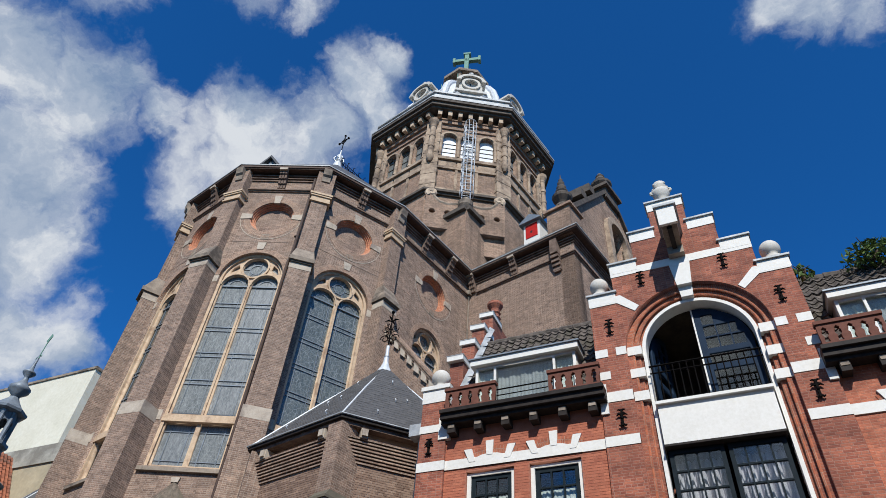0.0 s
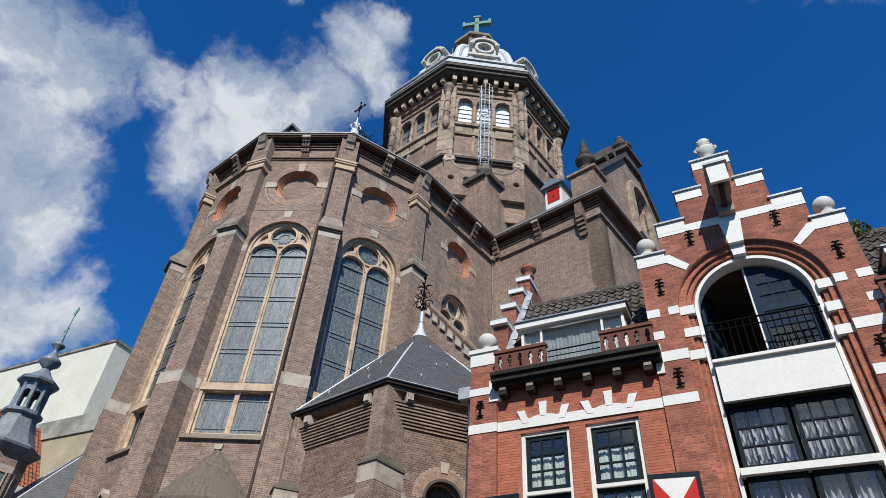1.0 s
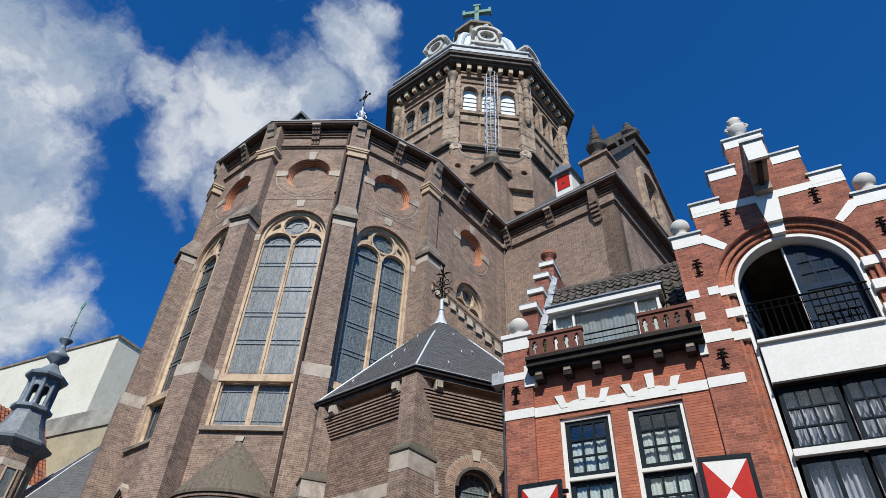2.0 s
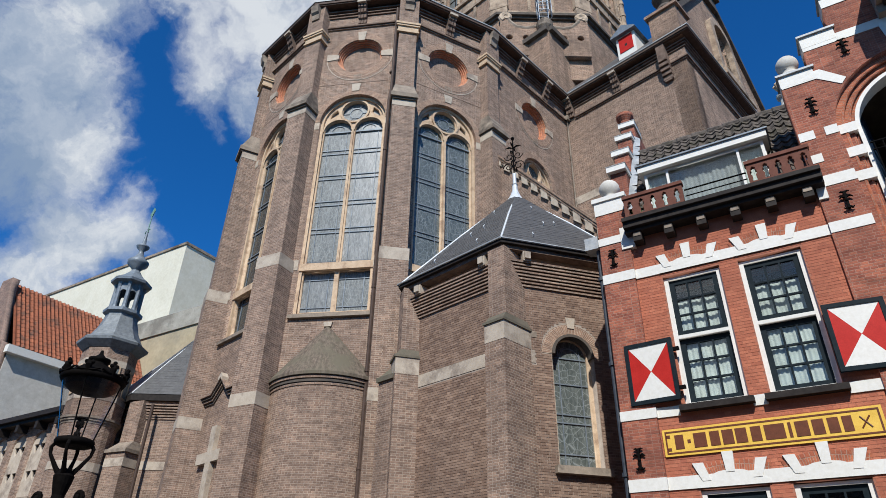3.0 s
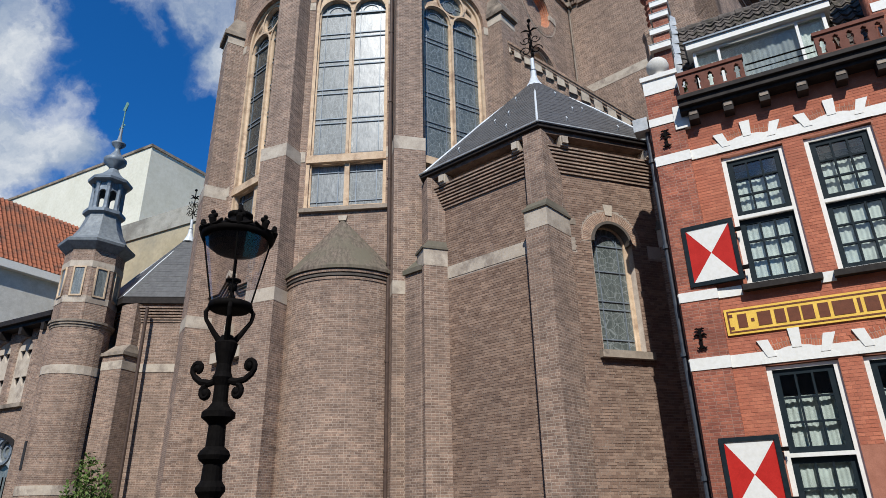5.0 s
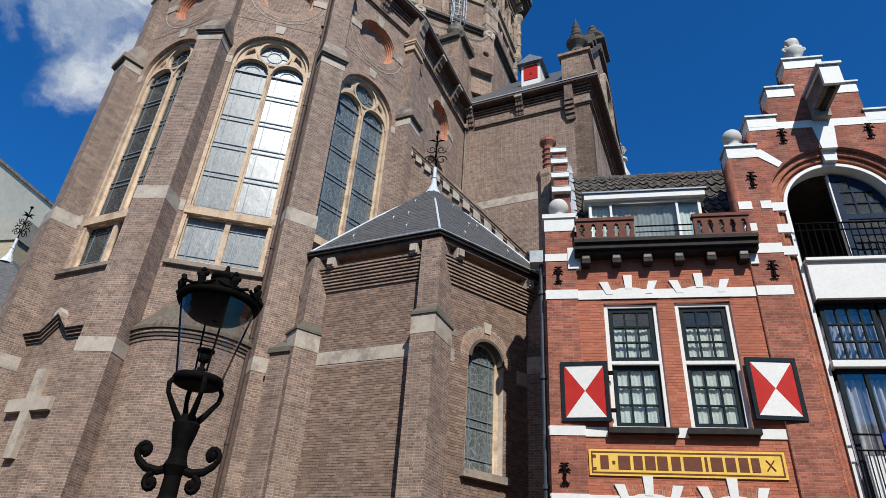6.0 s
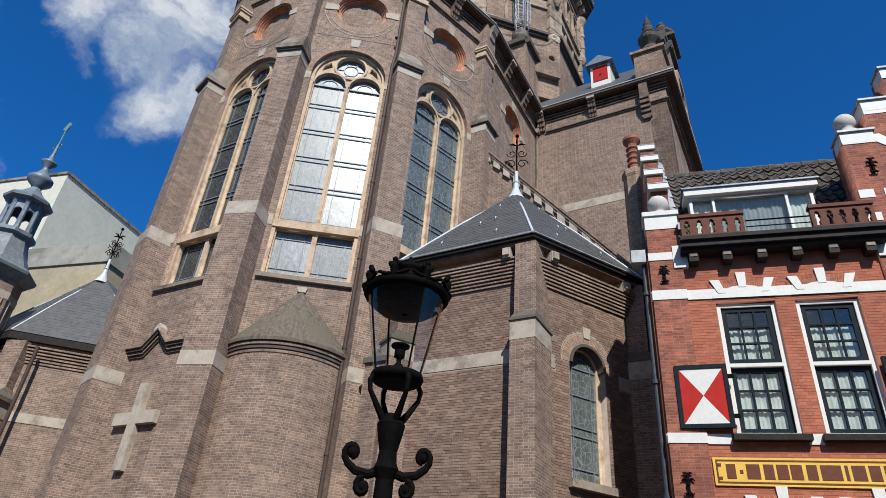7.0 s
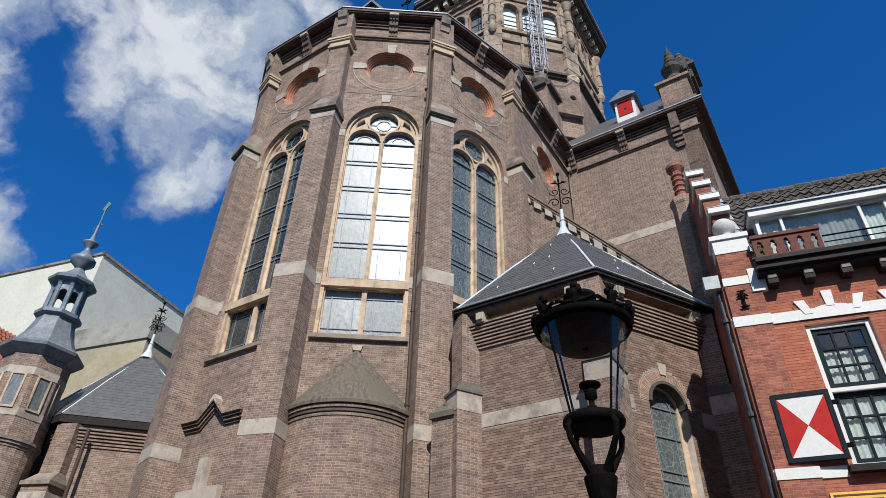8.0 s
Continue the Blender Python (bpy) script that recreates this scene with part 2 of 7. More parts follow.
PARAPET = mottled("stained_concrete", (0.26, 0.245, 0.20), (0.36, 0.34, 0.29), 1.2, 0.9, spots=(0.19, 0.175, 0.145))
COPPER = mottled("green_copper", (0.10, 0.20, 0.155), (0.17, 0.30, 0.235), 8.0, 0.7)
CURTAIN = mottled("white_curtain", (0.50, 0.51, 0.49), (0.72, 0.73, 0.71), 3.0, 0.9)
CURTAIN_MAUVE = mottled("grey_mauve_curtain", (0.40, 0.36, 0.42), (0.56, 0.52, 0.58), 4.0, 0.9)
# brown loft interior, its shade put into the very dark colour
LOFT = mottled("shaded_loft_brown", (0.035, 0.026, 0.020), (0.075, 0.055, 0.042), 3.0, 0.9)
PINE = mottled("pale_pine", (0.42, 0.27, 0.13), (0.56, 0.38, 0.20), 6.0, 0.7)
BLUECLOTH = mottled("blue_cloth", (0.02, 0.03, 0.20), (0.05, 0.07, 0.34), 9.0, 0.9)
# near-black: shade inside rooms and openings is put into the colour
OPENING_SHADE = mottled("painted_interior_shade", (0.020, 0.020, 0.022), (0.035, 0.034, 0.035), 2.0, 0.9)
LEAF = mottled("leaves", (0.045, 0.085, 0.018), (0.14, 0.19, 0.050), 8.0, 0.6)
TWIG = mottled("bark", (0.07, 0.05, 0.035), (0.12, 0.09, 0.06), 12.0, 0.9)
ASPHALT = mottled("street_paving", (0.075, 0.065, 0.058), (0.14, 0.12, 0.105), 3.0, 0.9)


def glass_mat(name, tint, milk, streak, rough, spec):
    """Old leaded glazing behind a weathered protective pane."""
    def build(t, p):
        ob = nd(t, "ShaderNodeTexCoord").outputs["Object"]
        n = nd(t, "ShaderNodeTexNoise", {"Vector": nd(t, "ShaderNodeMapping", {"Vector": ob, "Scale": (6.0, 6.0, 1.3)}).outputs[0], "Scale": 2.2, "Detail": 8.0, "Roughness": 0.72, "Distortion": 1.6}).outputs[0]
        v = nd(t, "ShaderNodeTexVoronoi", {"Vector": ob, "Scale": 6.5}, feature="DISTANCE_TO_EDGE").outputs[0]
        lead = ramp(t, v, [(0.0, (1, 1, 1)), (0.05, (0, 0, 0))])
        c = mix(t, ramp(t, n, [(0.42, (0, 0, 0)), (0.68, (1, 1, 1))]), tint, milk)
        c = mix(t, math_(t, "MULTIPLY", lead, streak), c, (0.36, 0.39, 0.39))
        t.links.new(c, p.inputs["Base Color"])
        t.links.new(math_(t, "ADD", rough - 0.10, math_(t, "MULTIPLY", n, 0.2)), p.inputs["Roughness"])
        w = nd(t, "ShaderNodeTexNoise", {"Vector": ob, "Scale": 2.6, "Detail": 5.0, "Roughness": 0.6}).outputs[0]
        bumped(t, p, w, 0.22, 0.03)
    return material(name, build, rough, spec=spec)


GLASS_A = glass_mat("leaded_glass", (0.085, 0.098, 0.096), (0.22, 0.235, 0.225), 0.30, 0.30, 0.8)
# copies of the leaded glass; sun glare or its absence is partly in the tone
GLASS_SUNHAZE = glass_mat("sunhaze_leaded_glass", (0.085, 0.095, 0.095), (0.22, 0.235, 0.23), 0.35, 0.40, 0.45)
GLASS_GLARE = glass_mat("glare_leaded_glass", (0.10, 0.11, 0.11), (0.25, 0.26, 0.255), 0.15, 0.35, 0.72)
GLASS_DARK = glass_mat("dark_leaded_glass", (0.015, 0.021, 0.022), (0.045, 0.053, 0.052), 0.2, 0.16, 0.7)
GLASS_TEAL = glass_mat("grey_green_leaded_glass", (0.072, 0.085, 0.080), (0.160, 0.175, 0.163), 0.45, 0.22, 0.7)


def clear_glass(name, tint, shine, base):
    """Thin clear glass, glossier where it is seen at a slant."""
    m = bpy.data.materials.new(name)
    t = tree_of(m)
    g = nd(t, "ShaderNodeBsdfGlossy", {"Color": (shine, shine, shine, 1), "Roughness": 0.03})
    c = nd(t, "ShaderNodeBsdfTransparent", {"Color": (*tint, 1)})
    f = nd(t, "ShaderNodeLayerWeight", {"Blend": 0.5}).outputs["Facing"]
    f = math_(t, "ADD", math_(t, "MULTIPLY", math_(t, "POWER", f, 4.0), 0.7), base)
    x = nd(t, "ShaderNodeMixShader", {0: f, 1: c.outputs[0], 2: g.outputs[0]})
    t.links.new(x.outputs[0], nd(t, "ShaderNodeOutputMaterial").inputs[0])
    return m


PANE = clear_glass("window_glass", (0.80, 0.85, 0.82), 0.85, 0.085)
LAMPGLASS = clear_glass("lantern_glass", (0.93, 0.92, 0.92), 0.7, 0.05)
LOUVRE = mottled("white_louvre_glass", (0.60, 0.63, 0.65), (0.72, 0.75, 0.77), 3.0, 0.25)



def piece_mat(name, c1, c2, grime, loose):
    """One brick of a wall; each brick has its own tone."""
    def build(t, p):
        pos = nd(t, "ShaderNodeNewGeometry").outputs["Position"]
        r = nd(t, "ShaderNodeObjectInfo").outputs["Random"] if loose else nd(t, "ShaderNodeNewGeometry").outputs["Random Per Island"]
        fine = nd(t, "ShaderNodeTexNoise", {"Vector": pos, "Scale": 42.0, "Detail": 5.0, "Roughness": 0.7}).outputs[0]
        patch = nd(t, "ShaderNodeTexNoise", {"Vector": nd(t, "ShaderNodeMapping", {"Vector": pos, "Scale": (1.0, 1.0, 2.6)}).outputs[0], "Scale": 2.0, "Detail": 8.0, "Roughness": 0.72}).outputs[0]
        wide_n = nd(t, "ShaderNodeTexNoise", {"Vector": pos, "Scale": 0.6, "Detail": 6.0, "Roughness": 0.6}).outputs[0]
        c = ramp(t, r, [(0.0, c2), (0.55, tuple(0.5 * (a + b) for a, b in zip(c1, c2))), (1.0, c1)])
        c = mix(t, 0.34, c, ramp(t, patch, [(0.33, (0.22, 0.21, 0.21)), (0.5, (0.5, 0.49, 0.48)), (0.67, (0.76, 0.71, 0.66))]), "OVERLAY")
        c = mix(t, 0.45, c, ramp(t, fine, [(0.3, (0.35, 0.33, 0.32)), (0.7, (0.72, 0.70, 0.68))]), "OVERLAY")
        c = mix(t, math_(t, "MULTIPLY", ramp(t, wide_n, [(0.44, (0, 0, 0)), (0.66, (1, 1, 1))]), 0.35), c, grime)
        t.links.new(c, p.inputs["Base Color"])
        bumped(t, p, fine, 0.35, 0.008)
    return material(name, build, 0.9, spec=0.2)


MORTAR = mottled("lime_mortar", (0.25, 0.205, 0.165), (0.37, 0.31, 0.255), 6.0, 0.95, bump=0.3, spec=0.2)
MORTAR_RED = mottled("red_mortar", (0.27, 0.110, 0.070), (0.36, 0.155, 0.102), 6.0, 0.95, bump=0.3, spec=0.2)
BROWN_PIECES = [piece_mat("brown_brick_" + n, (0.286, 0.200, 0.149), (0.160, 0.105, 0.078), (0.115, 0.080, 0.062), n == "single") for n in ("single", "joined")]
RED_PIECES = [piece_mat("red_brick_" + n, (0.43, 0.155, 0.090), (0.325, 0.108, 0.064), (0.25, 0.088, 0.057), n == "single") for n in ("single", "joined")]


# ---------------------------------------------------------------- mesh helpers
def uvs(bm, scale=1.0):
    layer = bm.loops.layers.uv.verify()
    for f in bm.faces:
        n = f.normal
        if abs(n.z) > 0.75:
            for lp in f.loops:
                lp[layer].uv = (lp.vert.co.x * scale, lp.vert.co.y * scale)
        else:
            tx, ty = -n.y, n.x
            k = math.hypot(tx, ty) or 1.0
            tx, ty = tx / k, ty / k
            for lp in f.loops:
                q = lp.vert.co
                lp[layer].uv = ((q.x * tx + q.y * ty) * scale, q.z * scale)


def part(name, bm, mat, parent, label="", smooth=False, keep_uv=False):
    bmesh.ops.recalc_face_normals(bm, faces=bm.faces)
    bm.normal_update()
    if not keep_uv:
        uvs(bm)
    me = bpy.data.meshes.new(name)
    if smooth:
        for f in bm.faces:
            f.smooth = True
    bm.to_mesh(me)
    bm.free()
    me.materials.append(mat)
    ob = new(name, me)
    ob.parent = parent
    if label:
        tagged(ob, label)
    return ob


def thing(name, m, label, category, group="", kind=""):
    ob = new(name)
    ob.matrix_world = m
    ob.empty_display_size = 0.3
    return tagged(ob, label, category, group, kind)


def faces_of(bm, pts, quads, m=None):
    vs = [bm.verts.new(m @ Vector(p) if m else p) for p in pts]
    for q in quads:
        try:
            bm.faces.new([vs[i] for i in q])
        except ValueError:
            pass
    return vs


CUBE = ((0, 1, 3, 2), (4, 6, 7, 5), (0, 4, 5, 1), (2, 3, 7, 6), (0, 2, 6, 4), (1, 5, 7, 3))


def box(bm, a, b, m=None):
    faces_of(bm, [(x, y, z) for x in (a[0], b[0]) for y in (a[1], b[1]) for z in (a[2], b[2])], CUBE, m)
    return bm


def cbox(a, b, m=None):
    return box(bmesh.new(), a, b, m)


def prism(bm, poly, z0, z1, m=None, top=None):
    """An upright prism over a plan; top: another plan of as many corners at z1."""
    n = len(poly)
    top = top or poly
    pts = [(x, y, z0) for x, y in poly] + [(x, y, z1) for x, y in top]
    faces_of(bm, pts, [tuple(range(n)), tuple(range(n, 2 * n))] + [(i, (i + 1) % n, n + (i + 1) % n, n + i) for i in range(n)], m)
    return bm


def bar(bm, profile, d0, d1, m=None):
    """A prism whose outline lies in the wall plane (u, z), from depth d0 to d1."""
    n = len(profile)
    pts = [(u, d0, z) for u, z in profile] + [(u, d1, z) for u, z in profile]
    faces_of(bm, pts, [tuple(range(n)), tuple(range(n, 2 * n))] + [(i, (i + 1) % n, n + (i + 1) % n, n + i) for i in range(n)], m)
    return bm


def arc(cx, cz, r, a0, a1, n=16):
    return [(cx + r * math.cos(radians(a0 + (a1 - a0) * i / n)), cz + r * math.sin(radians(a0 + (a1 - a0) * i / n))) for i in range(n + 1)]


def arched(x0, x1, z0, spring, n=18, rise=None):
    """Outline of an arched opening."""
    r = (x1 - x0) / 2
    k = 1.0 if rise is None else rise / r
    return [(x0, z0), (x1, z0)] + [(x, spring + (z - spring) * k) for x, z in arc((x0 + x1) / 2, spring, r, 0, 180, n)]


def rect(x0, x1, z0, z1):
    return [(x0, z0), (x1, z0), (x1, z1), (x0, z1)]


def plate(outer, holes, d0, d1, m=None, bm=None):
    """A slab in the wall plane (u, z) with openings right through it, from depth d0 to d1."""
    cu = bpy.data.curves.new("tmp", "CURVE")
    cu.dimensions, cu.fill_mode, cu.extrude = "2D", "BOTH", abs(d1 - d0) / 2
    for loop in (outer, *holes):
        sp = cu.splines.new("POLY")
        sp.points.add(len(loop) - 1)
        for q, (u, z) in zip(sp.points, loop):
            q.co = (u, z, 0, 1)
        sp.use_cyclic_u = True
    ob = bpy.data.objects.new("tmp", cu)
    me = bpy.data.meshes.new_from_object(ob)
    one = bmesh.new()
    one.from_mesh(me)
    mid = (d0 + d1) / 2
    for vtx in one.verts:
        p = Vector((vtx.co.x, vtx.co.z + mid, vtx.co.y))
        vtx.co = m @ p if m else p
    bmesh.ops.remove_doubles(one, verts=one.verts, dist=0.0005)
    bpy.data.objects.remove(ob)
    bpy.data.curves.remove(cu)
    if bm:
        one.to_mesh(me)
        bm.from_mesh(me)
        one.free()
    bpy.data.meshes.remove(me)
    return bm or one


def ring(bm, cx, cz, r0, r1, a0, a1, d0, d1, m=None, n=28, squash=1.0):
    """A ring or arch of radial bricks in the wall plane; its UVs run round it."""
    layer = bm.loops.layers.uv.verify()
    rows = []
    for i in range(n + 1):
        a = radians(a0 + (a1 - a0) * i / n)
        c, s = math.cos(a), math.sin(a) * squash
        q = [(cx + r0 * c, d0, cz + r0 * s), (cx + r1 * c, d0, cz + r1 * s), (cx + r1 * c, d1, cz + r1 * s), (cx + r0 * c, d1, cz + r0 * s)]
        rows.append([bm.verts.new(m @ Vector(p) if m else p) for p in q])
    rm = (r0 + r1) / 2
    for i in range(n):
        for k in range(4):
            f = bm.faces.new((rows[i][k], rows[i][(k + 1) % 4], rows[i + 1][(k + 1) % 4], rows[i + 1][k]))
            for lp, (ii, kk) in zip(f.loops, ((i, k), (i, (k + 1) % 4), (i + 1, (k + 1) % 4), (i + 1, k))):
                ang = radians(a0 + (a1 - a0) * ii / n)
                lp[layer].uv = (ang * rm, ((0, 1, 1, 0)[kk] if k in (0, 2) else kk / 4) * (r1 - r0))
    for q in (rows[0], rows[-1]):
        bm.faces.new(q)
    return bm


def lathe(bm, prof, seg=20, m=None, cx=0.0, cy=0.0, turn=0.0):
    """A turned body about a vertical axis from (radius, height) pairs."""
    rows = []
    for r, z in prof:
        rows.append([bm.verts.new((m @ Vector((cx + r * math.cos(turn + 2 * math.pi * i / seg), cy + r * math.sin(turn + 2 * math.pi * i / seg), z))) if m else (cx + r * math.cos(turn + 2 * math.pi * i / seg), cy + r * math.sin(turn + 2 * math.pi * i / seg), z)) for i in range(seg)])
    for a, b in zip(rows, rows[1:]):
        for i in range(seg):
            bm.faces.new((a[i], a[(i + 1) % seg], b[(i + 1) % seg], b[i]))
    bm.faces.new(rows[0])
    bm.faces.new(rows[-1])
    return bm


def tube(bm, pts, r, seg=8, m=None):
    """A round bar along a line of points."""
    pts = [Vector(p) for p in pts]
    rows = []
    for i, p in enumerate(pts):
        d = (pts[min(i + 1, len(pts) - 1)] - pts[max(i - 1, 0)]).normalized()
        a = d.orthogonal().normalized() if i == 0 else (rows_a - d * rows_a.dot(d)).normalized()
        rows_a = a
        b = d.cross(a)
        rr = r[i] if isinstance(r, (list, tuple)) else r
        rows.append([bm.verts.new((m @ q) if m else q) for q in (p + rr * (a * math.cos(2 * math.pi * k / seg) + b * math.sin(2 * math.pi * k / seg)) for k in range(seg))])
    for a, b in zip(rows, rows[1:]):
        for i in range(seg):
            bm.faces.new((a[i], a[(i + 1) % seg], b[(i + 1) % seg], b[i]))
    bm.faces.new(rows[0])
    bm.faces.new(rows[-1])
    return bm


def sphere(bm, c, r, m=None, seg=16, squash=1.0):
    prof = [(max(0.004, r * math.sin(math.pi * i / 10)), c[2] - r * squash * math.cos(math.pi * i / 10)) for i in range(11)]
    return lathe(bm, prof, seg, m, c[0], c[1])


def frame_m(origin, u, n):
    """Wall frame: x along u, y outwards along n, z up."""
    return Matrix(((u[0], n[0], 0, origin[0]), (u[1], n[1], 0, origin[1]), (0, 0, 1, origin[2] if len(origin) > 2 else 0), (0, 0, 0, 1)))


def spiral(c, r0, r1, a0, a1, n=14):
    """Points of a scroll in the (x, z) plane."""
    return [(c[0] + (r0 + (r1 - r0) * i / n) * math.cos(radians(a0 + (a1 - a0) * i / n)), c[1], c[2] + (r0 + (r1 - r0) * i / n) * math.sin(radians(a0 + (a1 - a0) * i / n))) for i in range(n + 1)]


# ---------------------------------------------------------------- ground
gr = bmesh.new()
faces_of(gr, [(-900, -900, 0), (900, -900, 0), (900, 900, 0), (-900, 900, 0)], [(0, 1, 2, 3)])
tagged(part("ground", gr, ASPHALT, None), "dark grey brick-paved street surface", "ground", kind="structure")

# plain street fronts behind the camera close the place
wl = bmesh.new()
box(wl, (-75, -16.0, 0), (45, -15.4, 13))
tagged(part("wall_south", wl, FAR_BRICK, None), "plain brown brick street front across the way", "wall", kind="structure")


def brick_skin(wall, m, u0, u1, z0, z1, mats, keep_clear, singles, seed, long=0.205, row=0.057, joint=0.0085, proud=0.007, rough_=0.003):
    """Bricks standing proud of the joints: those between the heights in singles are parts, the rest one joined part."""
    rnd = random.Random(seed)
    shared = {}
    rest = bmesh.new()
    count = 0
    r = 0
    z = z0
    while z + row <= z1 + 1e-6:
        wide = long if r % 2 else long / 2
        u = u0 - (0.0 if r % 2 else long / 4)
        while u < u1 - 0.02:
            a, b = max(u, u0), min(u + wide, u1)
            u += wide
            for k0, k1, k2, k3 in keep_clear:
                if a < k1 and b > k0 and z < k3 - 0.012 and z + row > k2 + 0.012:
                    if a < k0:
                        b = k0
                    elif b > k1:
                        a = k1
                    else:
                        b = a
            if b - a < 0.03:
                continue
            w, h = b - a - joint, row - joint
            e = proud + rnd.uniform(-rough_, rough_)
            if singles and singles[0] <= z < singles[1] and count < 300:
                key = round(w, 3)
                if key not in shared:
                    q = bmesh.new()
                    prism(q, [(0, -0.01), (w, -0.01), (w, proud), (0, proud)], 0, h)
                    bmesh.ops.recalc_face_normals(q, faces=q.faces)
                    me = bpy.data.meshes.new("brick")
                    q.to_mesh(me)
                    q.free()
                    me.materials.append(mats[0])
                    shared[key] = me
                ob = new("brick", shared[key])
                ob.parent = wall
                ob.matrix_local = m @ Matrix.Translation((a + joint / 2, rnd.uniform(-rough_, rough_), z + joint / 2))
                count += 1
            else:
                x0, x1, y0, y1 = a + joint / 2, b - joint / 2, z + joint / 2, z + row - joint / 2
                faces_of(rest, [(x0, -0.01, y0), (x1, -0.01, y0), (x1, -0.01, y1), (x0, -0.01, y1), (x0, e, y0), (x1, e, y0), (x1, e, y1), (x0, e, y1)], [(4, 5, 6, 7), (0, 1, 5, 4), (1, 2, 6, 5), (2, 3, 7, 6), (3, 0, 4, 7)], m)
        z += row
        r += 1
    tagged(part("bricks", rest, mats[1], wall), kind="stuff")

# ---------------------------------------------------------------- the church
CHURCH = pose(-17.33, 17.37, 0, 0, 0, -13.46)
AP = 5.36                                  # from the apse's centre to its walls
RC = AP / math.cos(radians(18))            # to its corners
HALF = AP * math.tan(radians(18))          # half a wall's width
WALL_TOP, EAVE = 21.35, 22.53
church = thing("church", CHURCH, "large brown-brick basilica with polygonal apse and octagonal domed tower", "church")


def face_frame(deg, dist, centre=(0.0, 0.0)):
    n = (math.cos(radians(deg)), math.sin(radians(deg)))
    return frame_m((centre[0] + dist * n[0], centre[1] + dist * n[1]), (-n[1], n[0]), n)


def tall_window(m, uc, w, z0, spring, parent, panes, low=True, lo_z=11.0, label=""):
    """A two-light round-arched window with an oculus, stone tracery, leaded panes and saddle bars."""
    out = [(u + uc, z) for u, z in arched(-w, w, z0, spring, 24)]
    fr, mu = 0.125, 0.065
    lw = w - fr                                     # outer edge of the lights
    lr = (lw - mu) / 2
    base = lo_z + 0.14 if low else z0 + 0.1
    lspring = spring - 0.30
    lights = []
    for s in (-1, 1):
        c = s * (mu + lr)
        lights.append([(u + uc + c, z) for u, z in arched(-lr, lr, base, lspring, 14)])
    orad = 0.40 * w
    oz = spring + w - fr - orad - 0.02
    ocu = [(u + uc, z) for u, z in arc(0, oz, orad, 0, 342, 19)]
    spand = []
    for s in (-1, 1):
        spand.append([(uc + s * w * 0.50, spring + w * 0.42), (uc + s * w * 0.80, spring + w * 0.20), (uc + s * w * 0.72, spring + w * 0.46), (uc + s * w * 0.56, spring + w * 0.60)])
    lows = []
    if low:
        for s in (-1, 1):
            a, b = sorted((s * mu, s * lw))
            lows.append(rect(uc + a, uc + b, z0 + 0.12, lo_z - 0.13))
    win = part("window", plate(out, lights + [ocu] + spand + lows, -0.40, -0.20, m), TRACERY, parent, label or "tall arched two-light window with buff stone tracery")
    for k, hole in enumerate(lights + [ocu] + lows + spand):
        part("pane", plate(hole, [], -0.335, -0.325, m), panes[k % len(panes)], win)
    # mouldings in front of the tracery
    mo = bmesh.new()
    for s in (-1, 1):
        ring(mo, uc + s * (mu + lr), lspring, lr, lr + 0.055, 0, 180, -0.21, -0.155, m, 14)
    ring(mo, uc, oz, orad, orad + 0.07, 0, 360, -0.21, -0.15, m, 22)
    ring(mo, uc, spring, w - 0.10, w - 0.001, 0, 180, -0.21, -0.12, m, 24)
    box(mo, (uc - 0.035, -0.21, base), (uc + 0.035, -0.15, lspring + 0.12), m)
    for s in (-1, 1):
        a, b = sorted((s * (w - 0.10), s * (w - 0.001)))
        box(mo, (uc + a, -0.21, z0 + 0.02), (uc + b, -0.12, spring), m)
    part("moulding", mo, TRACERY, win)
    def rod(f, *args):
        q = bmesh.new()
        f(q, *args)
        part("glazing_bar", q, LEAD_DARK, win)
    for k, hole in enumerate(lights):
        us = [u for u, z in hole]
        a, b = min(us), max(us)
        for f in (0.17, 0.83):
            rod(box, (a + (b - a) * f - 0.009, -0.322, base), (a + (b - a) * f + 0.009, -0.30, lspring + lr * 0.8), m)
        rows = 5
        for i in range(rows):
            z = base + 0.12 + i * (lspring - base) / rows
            for dz in (0.0, 0.16 if i else 0.0):
                rod(box, (a, -0.322, z + dz - 0.017), (b, -0.295, z + dz + 0.017), m)
        rod(box, (a, -0.322, lspring - 0.02), (b, -0.27, lspring + 0.035), m)
        rod(ring, (a + b) / 2, lspring + 0.05, lr * 0.50, lr * 0.50 + 0.025, 0, 180, -0.322, -0.30, m, 12)
    rod(ring, uc, oz, orad * 0.45, orad * 0.45 + 0.025, 0, 360, -0.322, -0.30, m, 16)
    for a0 in range(0, 360, 60):
        c, s = math.cos(radians(a0)), math.sin(radians(a0))
        rod(bar, [(uc + c * orad * 0.47 - s * 0.012, oz + s * orad * 0.47 + c * 0.012), (uc + c * orad - s * 0.012, oz + s * orad + c * 0.012), (uc + c * orad + s * 0.012, oz + s * orad - c * 0.012), (uc + c * orad * 0.47 + s * 0.012, oz + s * orad * 0.47 - c * 0.012)], -0.322, -0.30, m)
    for hole in lows:
        us = [u for u, z in hole]
        a, b = min(us), max(us)
        for f in (0.2, 0.8):
            rod(box, (a + (b - a) * f - 0.014, -0.322, z0 + 0.12), (a + (b - a) * f + 0.014, -0.30, lo_z - 0.13), m)
        for z in (z0 + 0.3, lo_z - 0.36):
            rod(box, (a, -0.322, z - 0.012), (b, -0.30, z + 0.012), m)
